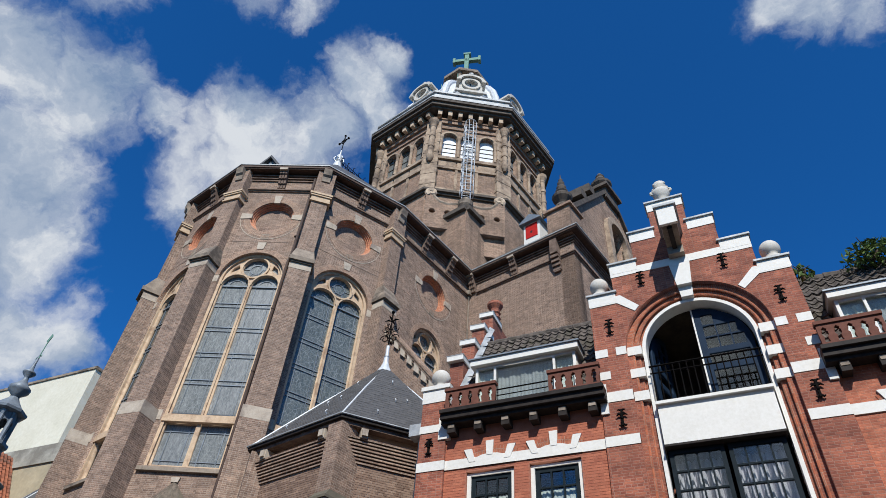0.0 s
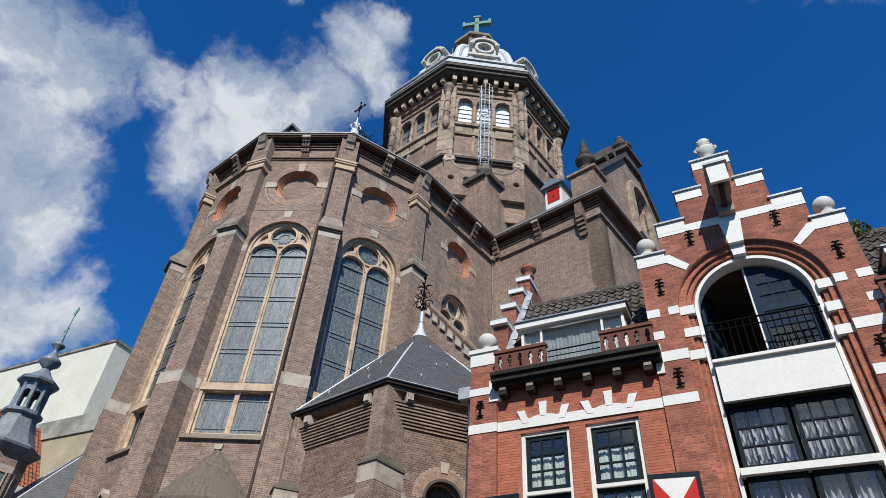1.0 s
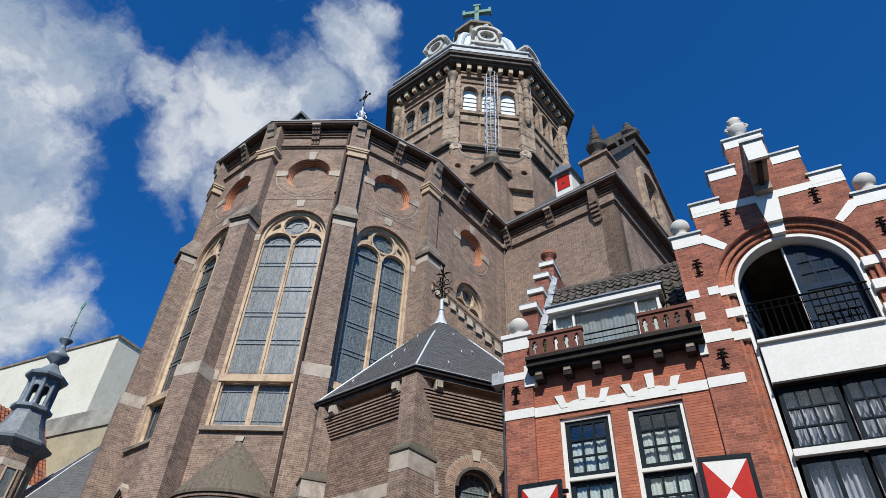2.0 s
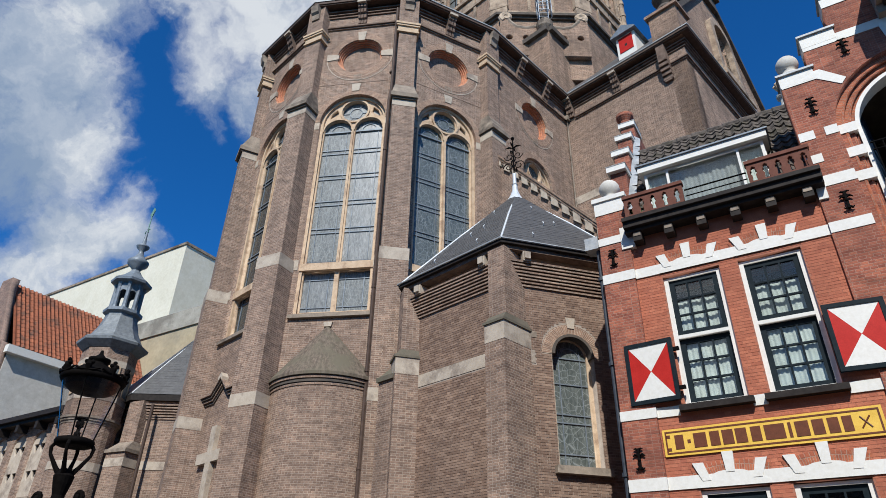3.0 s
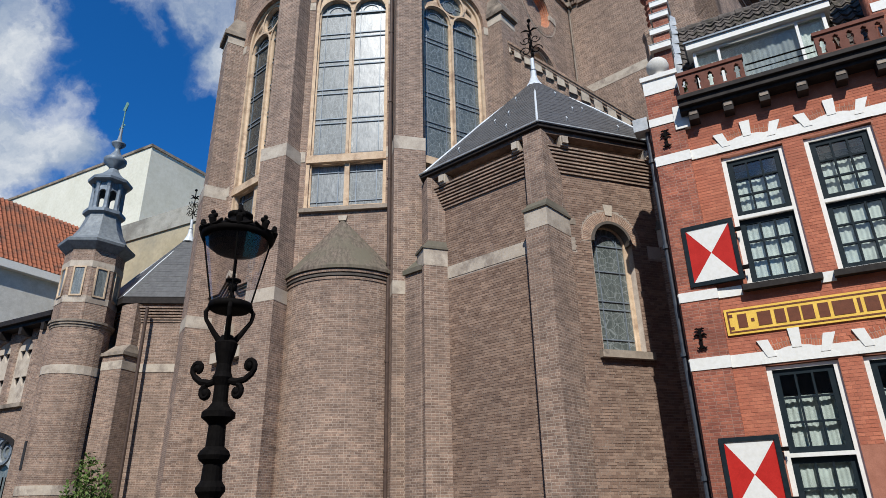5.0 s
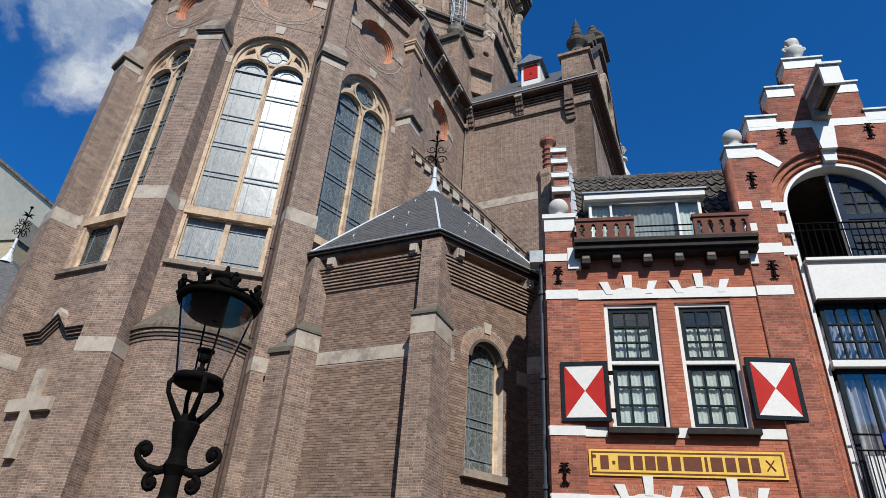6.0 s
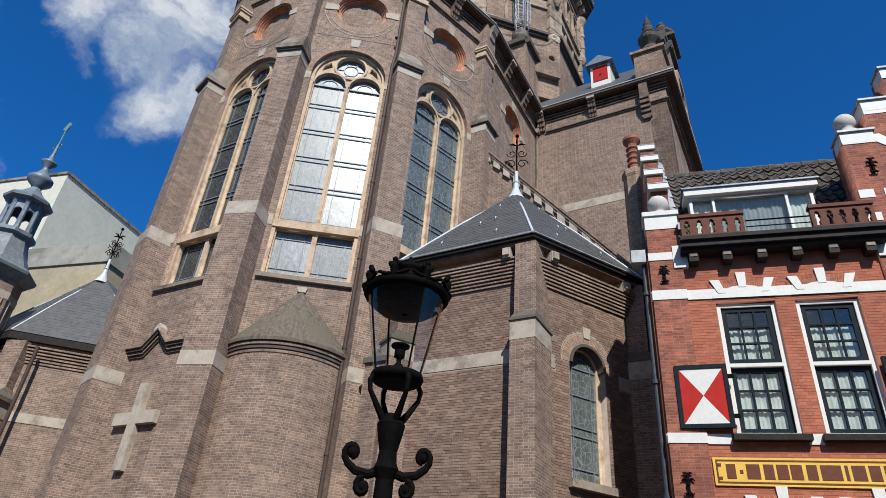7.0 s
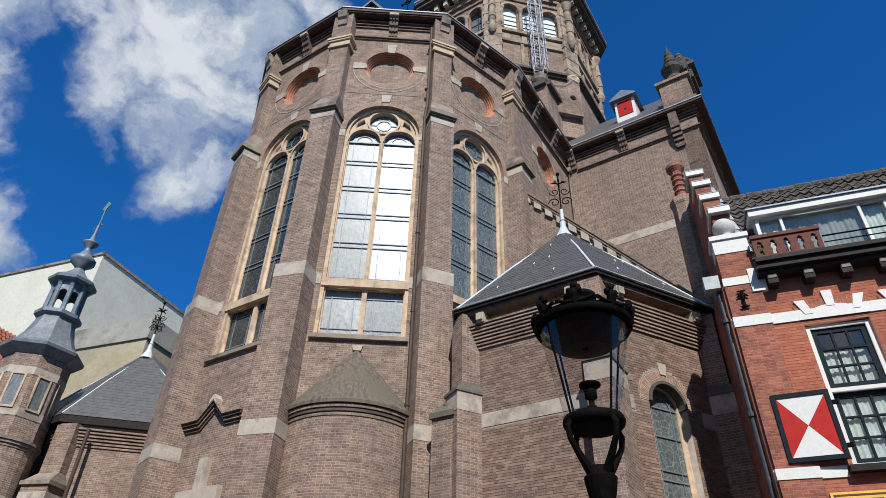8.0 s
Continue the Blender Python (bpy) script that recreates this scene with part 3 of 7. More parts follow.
    if low:
        part("transom", cbox((uc - w, -0.22, lo_z - 0.12), (uc + w, -0.08, lo_z + 0.12), m), TRACERY, win)
    return out


def roundel(m, uc, zc, parent):
    """Blind round recess with an orange brick reveal, four stones and a small vent."""
    b = bmesh.new()
    ring(b, uc, zc, 0.86, 1.13, -4, 184, -0.02, 0.012, m, 30)
    part("brick_ring", b, BRICK_RING, parent, keep_uv=True)
    b = bmesh.new()
    ring(b, uc, zc, 0.86, 1.13, 184, 356, -0.02, 0.006, m, 30)
    part("brick_ring", b, BRICK_RING, parent, keep_uv=True)
    b = bmesh.new()
    for q in range(4):
        ring(b, uc, zc, 0.835 - 0.04 * q, 0.875, 0, 360, -0.09 - 0.07 * q, -0.03 - 0.07 * q, m, 40)
    part("reveal", b, BRICK_ORANGE, parent, "orange brick reveal of a blind roundel", keep_uv=True)
    b = bmesh.new()
    ring(b, uc, zc, 1.235, 1.26, 172, 368, -0.02, 0.012, m, 48)
    part("joint_line", b, PALE, parent, keep_uv=True)
    for a in (0, 90, 180):
        c, s = math.cos(radians(a)), math.sin(radians(a))
        p = []
        for r, h in ((0.80, 0.115), (1.25, 0.165), (1.25, -0.165), (0.80, -0.115)):
            p.append((uc + c * r - s * h, zc + s * r + c * h))
        part("stone", bar(bmesh.new(), p, -0.05, 0.03, m), PALE, parent)
    vent = part("vent", plate(rect(uc - 0.14, uc + 0.14, zc - 1.25, zc - 0.99), [rect(uc - 0.11 + 0.06 * q, uc - 0.07 + 0.06 * q, zc - 1.21, zc - 1.03) for q in range(4)], -0.02, 0.014, m), GREYSTONE, parent)
    part("vent_back", cbox((uc - 0.13, -0.03, zc - 1.24), (uc + 0.13, -0.018, zc - 1.0), m), OPENING_SHADE, vent)


def cornice(path, parent, wall=0.0, z=WALL_TOP, mat=BRICK, step=0.105, closed=False, name="cornice"):
    """Corbelled brick courses, a dark gutter and its lead lip along a line of plan points (outwards is to the right of the way)."""
    def off(d):
        outp = []
        n = len(path)
        for i in range(n):
            p = Vector(path[i])
            dirs = []
            if i > 0 or closed:
                dirs.append((p - Vector(path[i - 1])).normalized())
            if i < n - 1 or closed:
                dirs.append((Vector(path[(i + 1) % n]) - p).normalized())
            ns = [Vector((q.y, -q.x)) for q in dirs]
            if len(ns) == 1:
                outp.append(p + ns[0] * d)
            else:
                b = (ns[0] + ns[1]).normalized()
                outp.append(p + b * (d / max(0.3, b.dot(ns[0]))))
        return outp

    def run(d0, d1, z0, z1):
        bm = bmesh.new()
        rows = [[bm.verts.new(p) for p in ((*a_, z0), (*b_, z0), (*b_, z1), (*a_, z1))] for a_, b_ in zip(off(d0), off(d1))]
        for p, q in zip(rows, rows[1:]):
            for k in range(4):
                bm.faces.new((p[k], p[(k + 1) % 4], q[(k + 1) % 4], q[k]))
        bm.faces.new(rows[0])
        bm.faces.new(rows[-1])
        return bm
    co_ = part(name, run(-0.05, 0.035, z + 0.10, z + 1.0), mat, parent, "corbelled brick eaves cornice")
    part("string_course", run(-0.05, 0.055, z - 0.06, z - 0.015), mat, co_)
    part("string_course", run(-0.05, 0.11, z, z + 0.06), BROWNSTONE, co_)
    for i in range(3):
        part("corbel_course", run(-0.05, 0.09 + 0.05 * i, z + 0.56 + 0.11 * i, z + 0.62 + 0.11 * i), BROWNSTONE, co_)
    part("gutter", run(0.06, 0.42, z + 0.97, z + 1.02), EAVES, co_, "dark boxed gutter")
    part("gutter_front", run(0.34, 0.46, z + 1.02, z + 1.14), EAVES, co_)
    part("gutter_lip", run(0.38, 0.49, z + 1.14, z + 1.19), LEAD, co_)
    return off


def console(m, u, parent, z=WALL_TOP, mat=BROWNSTONE):
    """Fluted console of three fins under the gutter, with a pale block at its head."""
    prof = [(0.0, z + 0.10), (0.12, z + 0.10), (0.14, z + 0.28), (0.20, z + 0.31), (0.22, z + 0.50), (0.29, z + 0.54), (0.31, z + 0.72), (0.37, z + 0.76), (0.39, z + 0.97), (0.0, z + 0.97)]
    n = len(prof)
    b = bmesh.new()
    for c in (-0.115, 0.0, 0.115):
        pts = [(u + c - 0.042, d, zz) for d, zz in prof] + [(u + c + 0.042, d, zz) for d, zz in prof]
        faces_of(b, pts, [tuple(range(n)), tuple(range(n, 2 * n))] + [(i, (i + 1) % n, n + (i + 1) % n, n + i) for i in range(n)], m)
    inner = [(max(0.0, d - 0.05), zz + 0.02) for d, zz in prof]
    pts = [(u - 0.15, d, zz) for d, zz in inner] + [(u + 0.15, d, zz) for d, zz in inner]
    faces_of(b, pts, [tuple(range(n)), tuple(range(n, 2 * n))] + [(i, (i + 1) % n, n + (i + 1) % n, n + i) for i in range(n)], m)
    co_ = part("console", b, mat, parent, "fluted brown stone console")
    part("console_head", cbox((u - 0.17, 0.30, z + 0.90), (u + 0.17, 0.475, z + 1.01), m), PALE, co_)


def keystone(m, u, z0, z1, parent, mat=PALE, a=0.12, b=0.17, d=0.03):
    part("keystone", bar(bmesh.new(), [(u - a, z0), (u + a, z0), (u + b, z1), (u - b, z1)], -0.08, d, m), mat, parent)


W0, WSPR, WW = 9.42, 16.70, 1.16
THICK = 0.55
for k in range(-2, 3):
    m = face_frame(-90 + 36 * k, AP)
    hole = arched(-WW, WW, W0, WSPR, 24)
    disc = arc(0, 19.82, 0.87, 0, 351, 40)
    hw = HALF + 0.01
    wall = part("apse_wall", plate(rect(-hw, hw, 0, WALL_TOP + 0.9), [hole, disc], -THICK, 0, m), BRICK, church, "brown brick apse wall between buttresses")
    roundel(m, 0, 19.82, wall)
    part("recess_back", plate(arc(0, 19.82, 0.90, 0, 351, 40), [], -0.36, -0.30, m), BRICK, wall)
    # glass tone follows the wall's facing: paler where the sun glares, dark elsewhere
    panes = {1: [GLASS_SUNHAZE, GLASS_GLARE], 2: [GLASS_TEAL]}.get(k, [GLASS_DARK])
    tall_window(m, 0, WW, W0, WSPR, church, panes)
    b = bmesh.new()
    ring(b, 0, WSPR, WW, WW + 0.24, 0, 180, -0.02, 0.008, m, 36)
    part("brick_arch", b, BRICK_RING, wall, keep_uv=True)
    b = bmesh.new()
    ring(b, 0, WSPR, WW - 0.002, WW + 0.02, 0, 180, -0.2, 0.02, m, 36)
    for u in (-1.28, 1.28):
        part("wall_tie", lathe(bmesh.new(), [(0.055, 0.0), (0.055, 0.02), (0.02, 0.03)], 10, m @ Matrix.Translation((u, 0.0, 20.72)) @ Matrix.Rotation(radians(-90), 4, "X")), GUTTER, wall)
    keystone(m, 0, WSPR + WW + 0.17, WSPR + WW + 0.52, wall)
    part("arch_edge", b, BRICK_RING, wall, keep_uv=True)
    for s in (-1, 1):
        a, c = sorted((s * (WW + 0.002), s * (WW + 0.24)))
        part("stone", cbox((a, -0.05, WSPR - 0.32), (c, 0.012, WSPR - 0.02), m), PALE, wall)
        part("stone", cbox((a, -0.05, 10.86), (c, 0.012, 11.2), m), PALE, wall)
    part("string_line", cbox((-hw, -0.05, 18.42), (hw, 0.01, 18.46), m), BRICK, wall)
    # sloping sill
    b = bmesh.new()
    faces_of(b, [(-1.23, -0.3, 9.25), (1.23, -0.3, 9.25), (1.23, 0.10, 9.25), (-1.23, 0.10, 9.25), (-1.23, -0.3, 9.5), (1.23, -0.3, 9.5), (1.23, 0.10, 9.36), (-1.23, 0.10, 9.36)], [(0, 1, 2, 3), (4, 5, 6, 7), (0, 1, 5, 4), (1, 2, 6, 5), (2, 3, 7, 6), (3, 0, 4, 7)], m)
    part("sill", b, GREYSTONE, church, "weathered sloping stone window sill")
    console(m, -0.02, church)

# choir side walls
for s in (1, -1):
    m = frame_m((s * RC, 0.0), (0, s), (s, 0))
    lo, hi = (0.0, 5.5) if s > 0 else (-5.5, 0.0)
    uc = 2.9 * s
    hole = [(u + uc, z) for u, z in arched(-0.95, 0.95, 13.2, 16.8, 24)]
    disc = [(u + uc, z) for u, z in arc(0, 19.82, 0.87, 0, 351, 40)]
    wall = part("choir_wall", plate(rect(lo, hi, 0, WALL_TOP + 0.9), [hole, disc], -THICK, 0, m), BRICK, church, "brown brick choir wall with blind roundel")
    roundel(m, uc, 19.82, wall)
    part("recess_back", plate([(u + uc, z) for u, z in arc(0, 19.82, 0.90, 0, 351, 40)], [], -0.36, -0.30, m), BRICK, wall)
    tall_window(m, uc, 0.95, 13.2, 16.8, church, [GLASS_TEAL], low=False)
    b = bmesh.new()
    ring(b, uc, 16.8, 0.95, 1.19, 0, 180, -0.02, 0.008, m, 36)
    part("brick_arch", b, BRICK_RING, wall, keep_uv=True)
    console(m, uc - 1.0 * s, church)
    console(m, uc + 0.8 * s, church)

# buttresses at the corners
PW = 0.385


def buttress(k, pipe):
    m = face_frame(-90 + 18 + 36 * k, RC)
    def step(pw0, pw1, d0, d1, z0, z1, parent=None):
        b = bmesh.new()
        prism(b, [(-pw0, -0.6), (pw0, -0.6), (pw0, d0), (-pw0, d0)], z0, z1, m, [(-pw1, -0.6), (pw1, -0.6), (pw1, d1), (-pw1, d1)])
        return part("shaft" if parent else "buttress", b, BRICK, parent or church, "" if parent else "brown brick buttress with pale stone bands")
    bt = step(0.46, 0.44, 0.62, 0.55, 0.0, 6.6)
    step(0.44, 0.43, 0.55, 0.53, 6.95, 10.75, bt)
    step(PW, PW, 0.45, 0.43, 11.15, 17.05, bt)
    step(PW - 0.06, PW - 0.06, 0.22, 0.22, 17.4, 20.55, bt)
    step(PW - 0.02, PW - 0.02, 0.28, 0.28, 20.95, WALL_TOP + 0.96, bt)
    for z0, z1, w0, d0, mat in ((6.6, 6.95, 0.447, 0.557, PALE), (10.75, 11.15, 0.435, 0.536, PALE), (16.72, 17.05, PW + 0.012, 0.442, PALE)):
        part("stone_band", cbox((-w0, -0.6, z0), (w0, d0, z1), m), mat, bt)
    # weathered offset: a sloping dark stone cap with an overhanging drip
    cap = bmesh.new()
    prism(cap, [(-PW - 0.07, -0.3), (PW + 0.07, -0.3), (PW + 0.07, 0.56), (-PW - 0.07, 0.56)], 17.05, 17.22, m)
    prism(cap, [(-PW - 0.05, -0.3), (PW + 0.05, -0.3), (PW + 0.05, 0.52), (-PW - 0.05, 0.52)], 17.22, 17.85, m, [(-PW + 0.05, -0.3), (PW - 0.05, -0.3), (PW - 0.05, 0.24), (-PW + 0.05, 0.24)])
    part("offset_cap", cap, GREYSTONE, bt, "sloping weathered stone offset")
    # dark strip paints the shadow below the cap's drip
    part("drip_shadow_course", cbox((-PW - 0.02, -0.3, 16.98), (PW + 0.02, 0.50, 17.05), m), DARKSTONE, bt)
    cap = bmesh.new()
    for z0, z1, e in ((20.5, 20.58, 0.06), (20.58, 20.80, 0.03), (20.80, 20.88, 0.08), (20.88, 20.97, 0.11)):
        box(cap, (-PW + 0.04 - e, -0.3, z0), (PW - 0.04 + e, 0.23 + e, z1), m)
    part("capital", cap, STONE, bt, "moulded buff stone capital")
    cap = bmesh.new()
    prof = [(0.2, WALL_TOP + 0.30), (0.33, WALL_TOP + 0.34), (0.36, WALL_TOP + 0.58), (0.44, WALL_TOP + 0.66), (0.50, WALL_TOP + 0.97), (0.2, WALL_TOP + 0.97)]
    n = len(prof)
    pts = [(-0.17, d, zz) for d, zz in prof] + [(0.17, d, zz) for d, zz in prof]
    faces_of(cap, pts, [tuple(range(n)), tuple(range(n, 2 * n))] + [(i, (i + 1) % n, n + (i + 1) % n, n + i) for i in range(n)], m)
    part("corner_console", cap, GREYSTONE, bt)
    if pipe:
        p = bmesh.new()
        tube(p, [(-PW - 0.10, 0.10, 0.0), (-PW - 0.10, 0.10, 17.2), (-PW - 0.05, 0.12, 17.7), (-PW - 0.05, 0.12, 21.9)], 0.055, 8, m)
        for z in (2.5, 5, 7.5, 10, 12.5, 15, 18.5):
            tube(p, [(-PW - 0.10, 0.10, z), (-PW - 0.10, 0.10, z + 0.06)], 0.07, 8, m)
        part("downpipe", p, PIPE, bt, "brown painted downpipe")


for k in range(-3, 3):
    buttress(k, k in (1,))

# eaves round apse, choir and transept
plan = [(-RC, 5.0)]
for k in range(-3, 3):
    a = radians(-90 + 18 + 36 * k)
    plan.append((RC * math.cos(a), RC * math.sin(a)))
TX, TY = 11.32, 5.43                       # transept's end and side wall
plan += [(RC, TY)]
cornice(plan, church)
cornice([(RC + 0.5, TY), (TX, TY), (TX, 16.0)], church)

# roofs
roof = bmesh.new()
er = [(p[0] * 1.08, p[1] * 1.08) for p in plan[1:7]]
pts = [(x, y, EAVE + 0.05) for x, y in er] + [(0, 0, 29.9)]
faces_of(roof, pts, [(i, i + 1, 6) for i in range(5)])
faces_of(roof, [(RC * 1.08, 0, EAVE + 0.05), (RC * 1.08, 12, EAVE + 0.05), (0, 12, 29.9), (0, 0, 29.9)], [(0, 1, 2, 3)])
faces_of(roof, [(-RC * 1.08, 0, EAVE + 0.05), (-RC * 1.08, 12, EAVE + 0.05), (0, 12, 29.9), (0, 0, 29.9)], [(0, 1, 2, 3)])
part("roof", roof, SLATE, church, "steep slate apse roof")
roof = bmesh.new()
YC = 10.7
faces_of(roof, [(4.0, TY - 0.42, EAVE + 0.02), (TX - 0.2, TY - 0.42, EAVE + 0.02), (TX - 0.2, YC, 29.3), (4.0, YC, 29.3), (4.0, 2 * YC - TY + 0.6, EAVE), (TX - 0.2, 2 * YC - TY + 0.6, EAVE)], [(0, 1, 2, 3), (3, 2, 5, 4)])
part("roof", roof, SLATE, church, "steep slate transept roof")
b = bmesh.new()
for k in range(26):
    y = 0.1 + 0.15 * k
    tube(b, [(0, y, 29.9), (0, y, 30.45)], 0.018, 5)
    if k % 3 == 1:
        tube(b, [(x_, y_ + y, z_) for x_, y_, z_ in [(0, -0.15, 30.0), (0, -0.05, 30.35), (0, 0.12, 30.3), (0, 0.1, 30.1), (0, 0.0, 30.15)]], 0.02, 5)
        tube(b, [(0, y, 30.4), (0, y, 30.75), (0, y + 0.1, 30.85)], 0.022, 5)
for z in (29.95, 30.25, 30.48):
    tube(b, [(0, 0.0, z), (0, 4.0, z)], 0.02, 5)
part("roof_cresting", b, IRON, church, "black wrought-iron ridge cresting")
b = bmesh.new()
lathe(b, [(0.30, 29.5), (0.22, 29.9), (0.14, 30.1), (0.20, 30.2), (0.12, 30.35), (0.16, 30.6), (0.06, 30.8), (0.03, 31.2)], 12)
for a in range(0, 360, 60):
    tube(b, [(0.14 * math.cos(radians(a)), 0.14 * math.sin(radians(a)), 30.1), (0.3 * math.cos(radians(a)), 0.3 * math.sin(radians(a)), 30.3), (0.22 * math.cos(radians(a)), 0.22 * math.sin(radians(a)), 30.5)], 0.04, 6)
part("ridge_finial", b, ZINC, church, "pale lead ridge finial")
b = bmesh.new()
tube(b, [(0, 0, 31.0), (0, 0, 32.6)], 0.03, 6)
tube(b, [(-0.38, 0, 32.1), (0.38, 0, 32.1)], 0.03, 6)
for s, z in ((-1, 32.1), (1, 32.1)):
    sphere(b, (0.38 * s, 0, z), 0.07, seg=8)
sphere(b, (0, 0, 32.62), 0.07, seg=8)
ring(b, 0, 32.1, 0.16, 0.20, 0, 360, -0.02, 0.02, None, 16)
part("ridge_cross", b, IRON, church, "black iron roof cross")
# small gabled roof dormer over the first walls
a = radians(-64)
m = frame_m((5.35 * math.cos(a), 5.35 * math.sin(a)), (-math.sin(a), math.cos(a)), (math.cos(a), math.sin(a)))
b = bmesh.new()
bar(b, [(-0.46, 22.9), (0.46, 22.9), (0.0, 23.5)], -1.2, 0.05, m)
dm = part("roof_dormer", b, LEAD_DARK, church, "small triangular roof dormer")
b = bmesh.new()
bar(b, [(-0.64, 22.80), (-0.54, 22.75), (0.0, 23.5), (0.0, 23.64)], -1.2, 0.22, m)
bar(b, [(0.64, 22.80), (0.54, 22.75), (0.0, 23.5), (0.0, 23.64)], -1.2, 0.22, m)
part("dormer_roof", b, SLATE, dm)

# transept
m = frame_m((0, TY), (1, 0), (0, -1))
part("transept_wall", plate(rect(RC - 0.3, TX, 0, WALL_TOP + 0.9), [], -0.6, 0, m), BRICK, church, "plain brown brick transept wall")
part("stone_band", cbox((RC, -0.05, 16.85), (TX, 0.012, 17.22), m), PALE, church, "pale stone band across the transept wall")
for u in (5.95, 8.3):
    console(m, u, church)
b = bmesh.new()
for i in range(4):
    box(b, (10.32, 0.0, 20.62 + 0.2 * i), (10.70, 0.13 + 0.07 * i, 20.77 + 0.2 * i), m)
box(b, (10.36, 0.0, 20.55), (10.66, 0.12, WALL_TOP + 0.6), m)
box(b, (10.34, 0.0, WALL_TOP + 0.1), (10.68, 0.38, WALL_TOP + 0.97), m)
part("corbel", b, BROWNSTONE, church, "stepped brown stone corbel")
p = bmesh.new()
tube(p, [(RC + 0.10, TY - 0.10, 8.0), (RC + 0.10, TY - 0.10, 21.6)], 0.036, 8)
box(p, (RC + 0.02, TY - 0.22, 21.35), (RC + 0.22, TY - 0.02, 21.6))
part("downpipe", p, GREYSTONE, church, "thin grey lead downpipe")
me_ = frame_m((TX, 0), (0, 1), (1, 0))
gable = [(TY, 0), (2 * YC - TY, 0), (2 * YC - TY, 24.3), (YC + 0.7, 29.6), (YC - 0.7, 29.6), (TY, 24.0)]
gw = arched(YC - 0.9, YC + 0.9, 23.6, 26.4, 16)
part("transept_gable", plate(gable, [gw], -0.7, 0, me_), BRICK_T, church, "tall smoke-stained transept gable")
part("blind_window", plate(gw, [], -0.5, -0.4, me_), DARKSTONE, church)
b = bmesh.new()
ring(b, YC, 26.4, 0.9, 1.3, 0, 180, -0.1, 0.25, me_, 20)
for s in (-1, 1):
    box(b, (YC + s * 1.1 - 0.2, -0.1, 23.3), (YC + s * 1.1 + 0.2, 0.25, 26.4), me_)
box(b, (YC - 1.6, -0.1, 23.0), (YC + 1.6, 0.45, 23.35), me_)
part("window_surround", b, DRUMSTONE, church, "carved sandstone window surround")
b = bmesh.new()
for s in (-1, 1):
    bar(b, [(YC + s * 5.35, 23.95), (YC + s * 0.7, 29.5), (YC + s * 0.7, 29.85), (YC + s * 5.35, 24.35)], -0.8, 0.18, me_)
for t0 in (0.35, 0.62):
    y0, z0 = YC - 5.2 + 4.2 * t0, 24.5 + 5.2 * t0
    box(b, (y0 - 0.3, -0.75, z0), (y0 + 0.3, 0.15, z0 + 0.55), me_)
part("gable_coping", b, DARKSTONE, church, "stepped sandstone gable coping")
b = bmesh.new()
box(b, (YC - 0.75, -0.75, 29.2), (YC + 0.75, 0.2, 30.0), me_)
box(b, (YC - 0.95, -0.9, 30.0), (YC + 0.95, 0.40, 30.22), me_)
box(b, (YC - 0.6, -0.65, 30.22), (YC + 0.6, 0.1, 30.5), me_)
lathe(b, [(0.55, 30.5), (0.35, 30.7), (0.60, 31.0), (0.62, 31.15), (0.35, 31.3), (0.42, 31.45), (0.22, 31.8), (0.26, 31.9), (0.08, 32.2)], 14, None, TX - 0.3, YC)
part("gable_cap", b, DARKSTONE, church, "heavy dark stone gable cap")
b = bmesh.new()
box(b, (TX - 1.05, TY - 0.30, 22.3), (TX + 0.15, TY + 0.75, 24.1))
box(b, (TX - 1.17, TY - 0.42, 24.1), (TX + 0.27, TY + 0.87, 24.24))
box(b, (TX - 1.0, TY - 0.25, 24.24), (TX + 0.10, TY + 0.70, 24.40))
ped = part("pinnacle_pedestal", b, BRICK_T, church, "smoked brick corner pedestal")
b = lathe(bmesh.new(), [(0.44, 24.38), (0.36, 24.6), (0.22, 24.75), (0.28, 24.85), (0.46, 25.08), (0.50, 25.22), (0.44, 25.32), (0.30, 25.38), (0.25, 25.5), (0.31, 25.6), (0.31, 25.66), (0.20, 25.76), (0.24, 25.92), (0.24, 25.98), (0.15, 26.08), (0.18, 26.24), (0.18, 26.3), (0.09, 26.4), (0.11, 26.55), (0.03, 26.68), (0.02, 26.95)], 16, None, TX - 0.36, TY + 0.10)
part("pinnacle", b, DARKSTONE, ped, "sooty turned stone pinnacle")
# red-shuttered dormer
m = frame_m((8.35, 7.0), (1, 0), (0, -1))
b = bmesh.new()
box(b, (-0.48, -1.3, 24.6), (0.48, 0.0, 26.3), m)
dm = part("roof_dormer", b, PAINT, church, "white roof dormer with red shutter")
part("shutter", cbox((-0.35, 0.0, 25.25), (0.35, 0.03, 26.2), m), SHUT_RED, dm, "red painted shutter")
b = bmesh.new()
bar(b, [(-0.66, 26.28), (0.66, 26.28), (0.62, 26.37), (0.0, 26.80), (-0.62, 26.37)], -1.4, 0.22, m)
part("dormer_roof", b, LEAD_DARK, dm)
part("shutter_hole", cbox((-0.06, 0.03, 25.55), (0.06, 0.036, 25.70), m), OPENING_SHADE, dm)

# raking wall over the chapel, with its corbelled stones
m = frame_m((0, 0.05), (1, 0), (0, -1))
X1, Z1, X2, Z2 = 5.9, 16.30, 10.6, 10.35
b = bmesh.new()
bar(b, [(X1 - 0.4, 3.0), (X2 + 0.6, 3.0), (X2 + 0.6, Z2 - 0.95), (X2, Z2 - 0.25), (X1, Z1 - 0.25), (X1 - 0.4, Z1 - 0.1)], -0.45, 0, m)
rw = part("raking_wall", b, BRICK, church, "sloping brick abutment wall")
for i in range(13):
    f = (i + 0.35) / 13
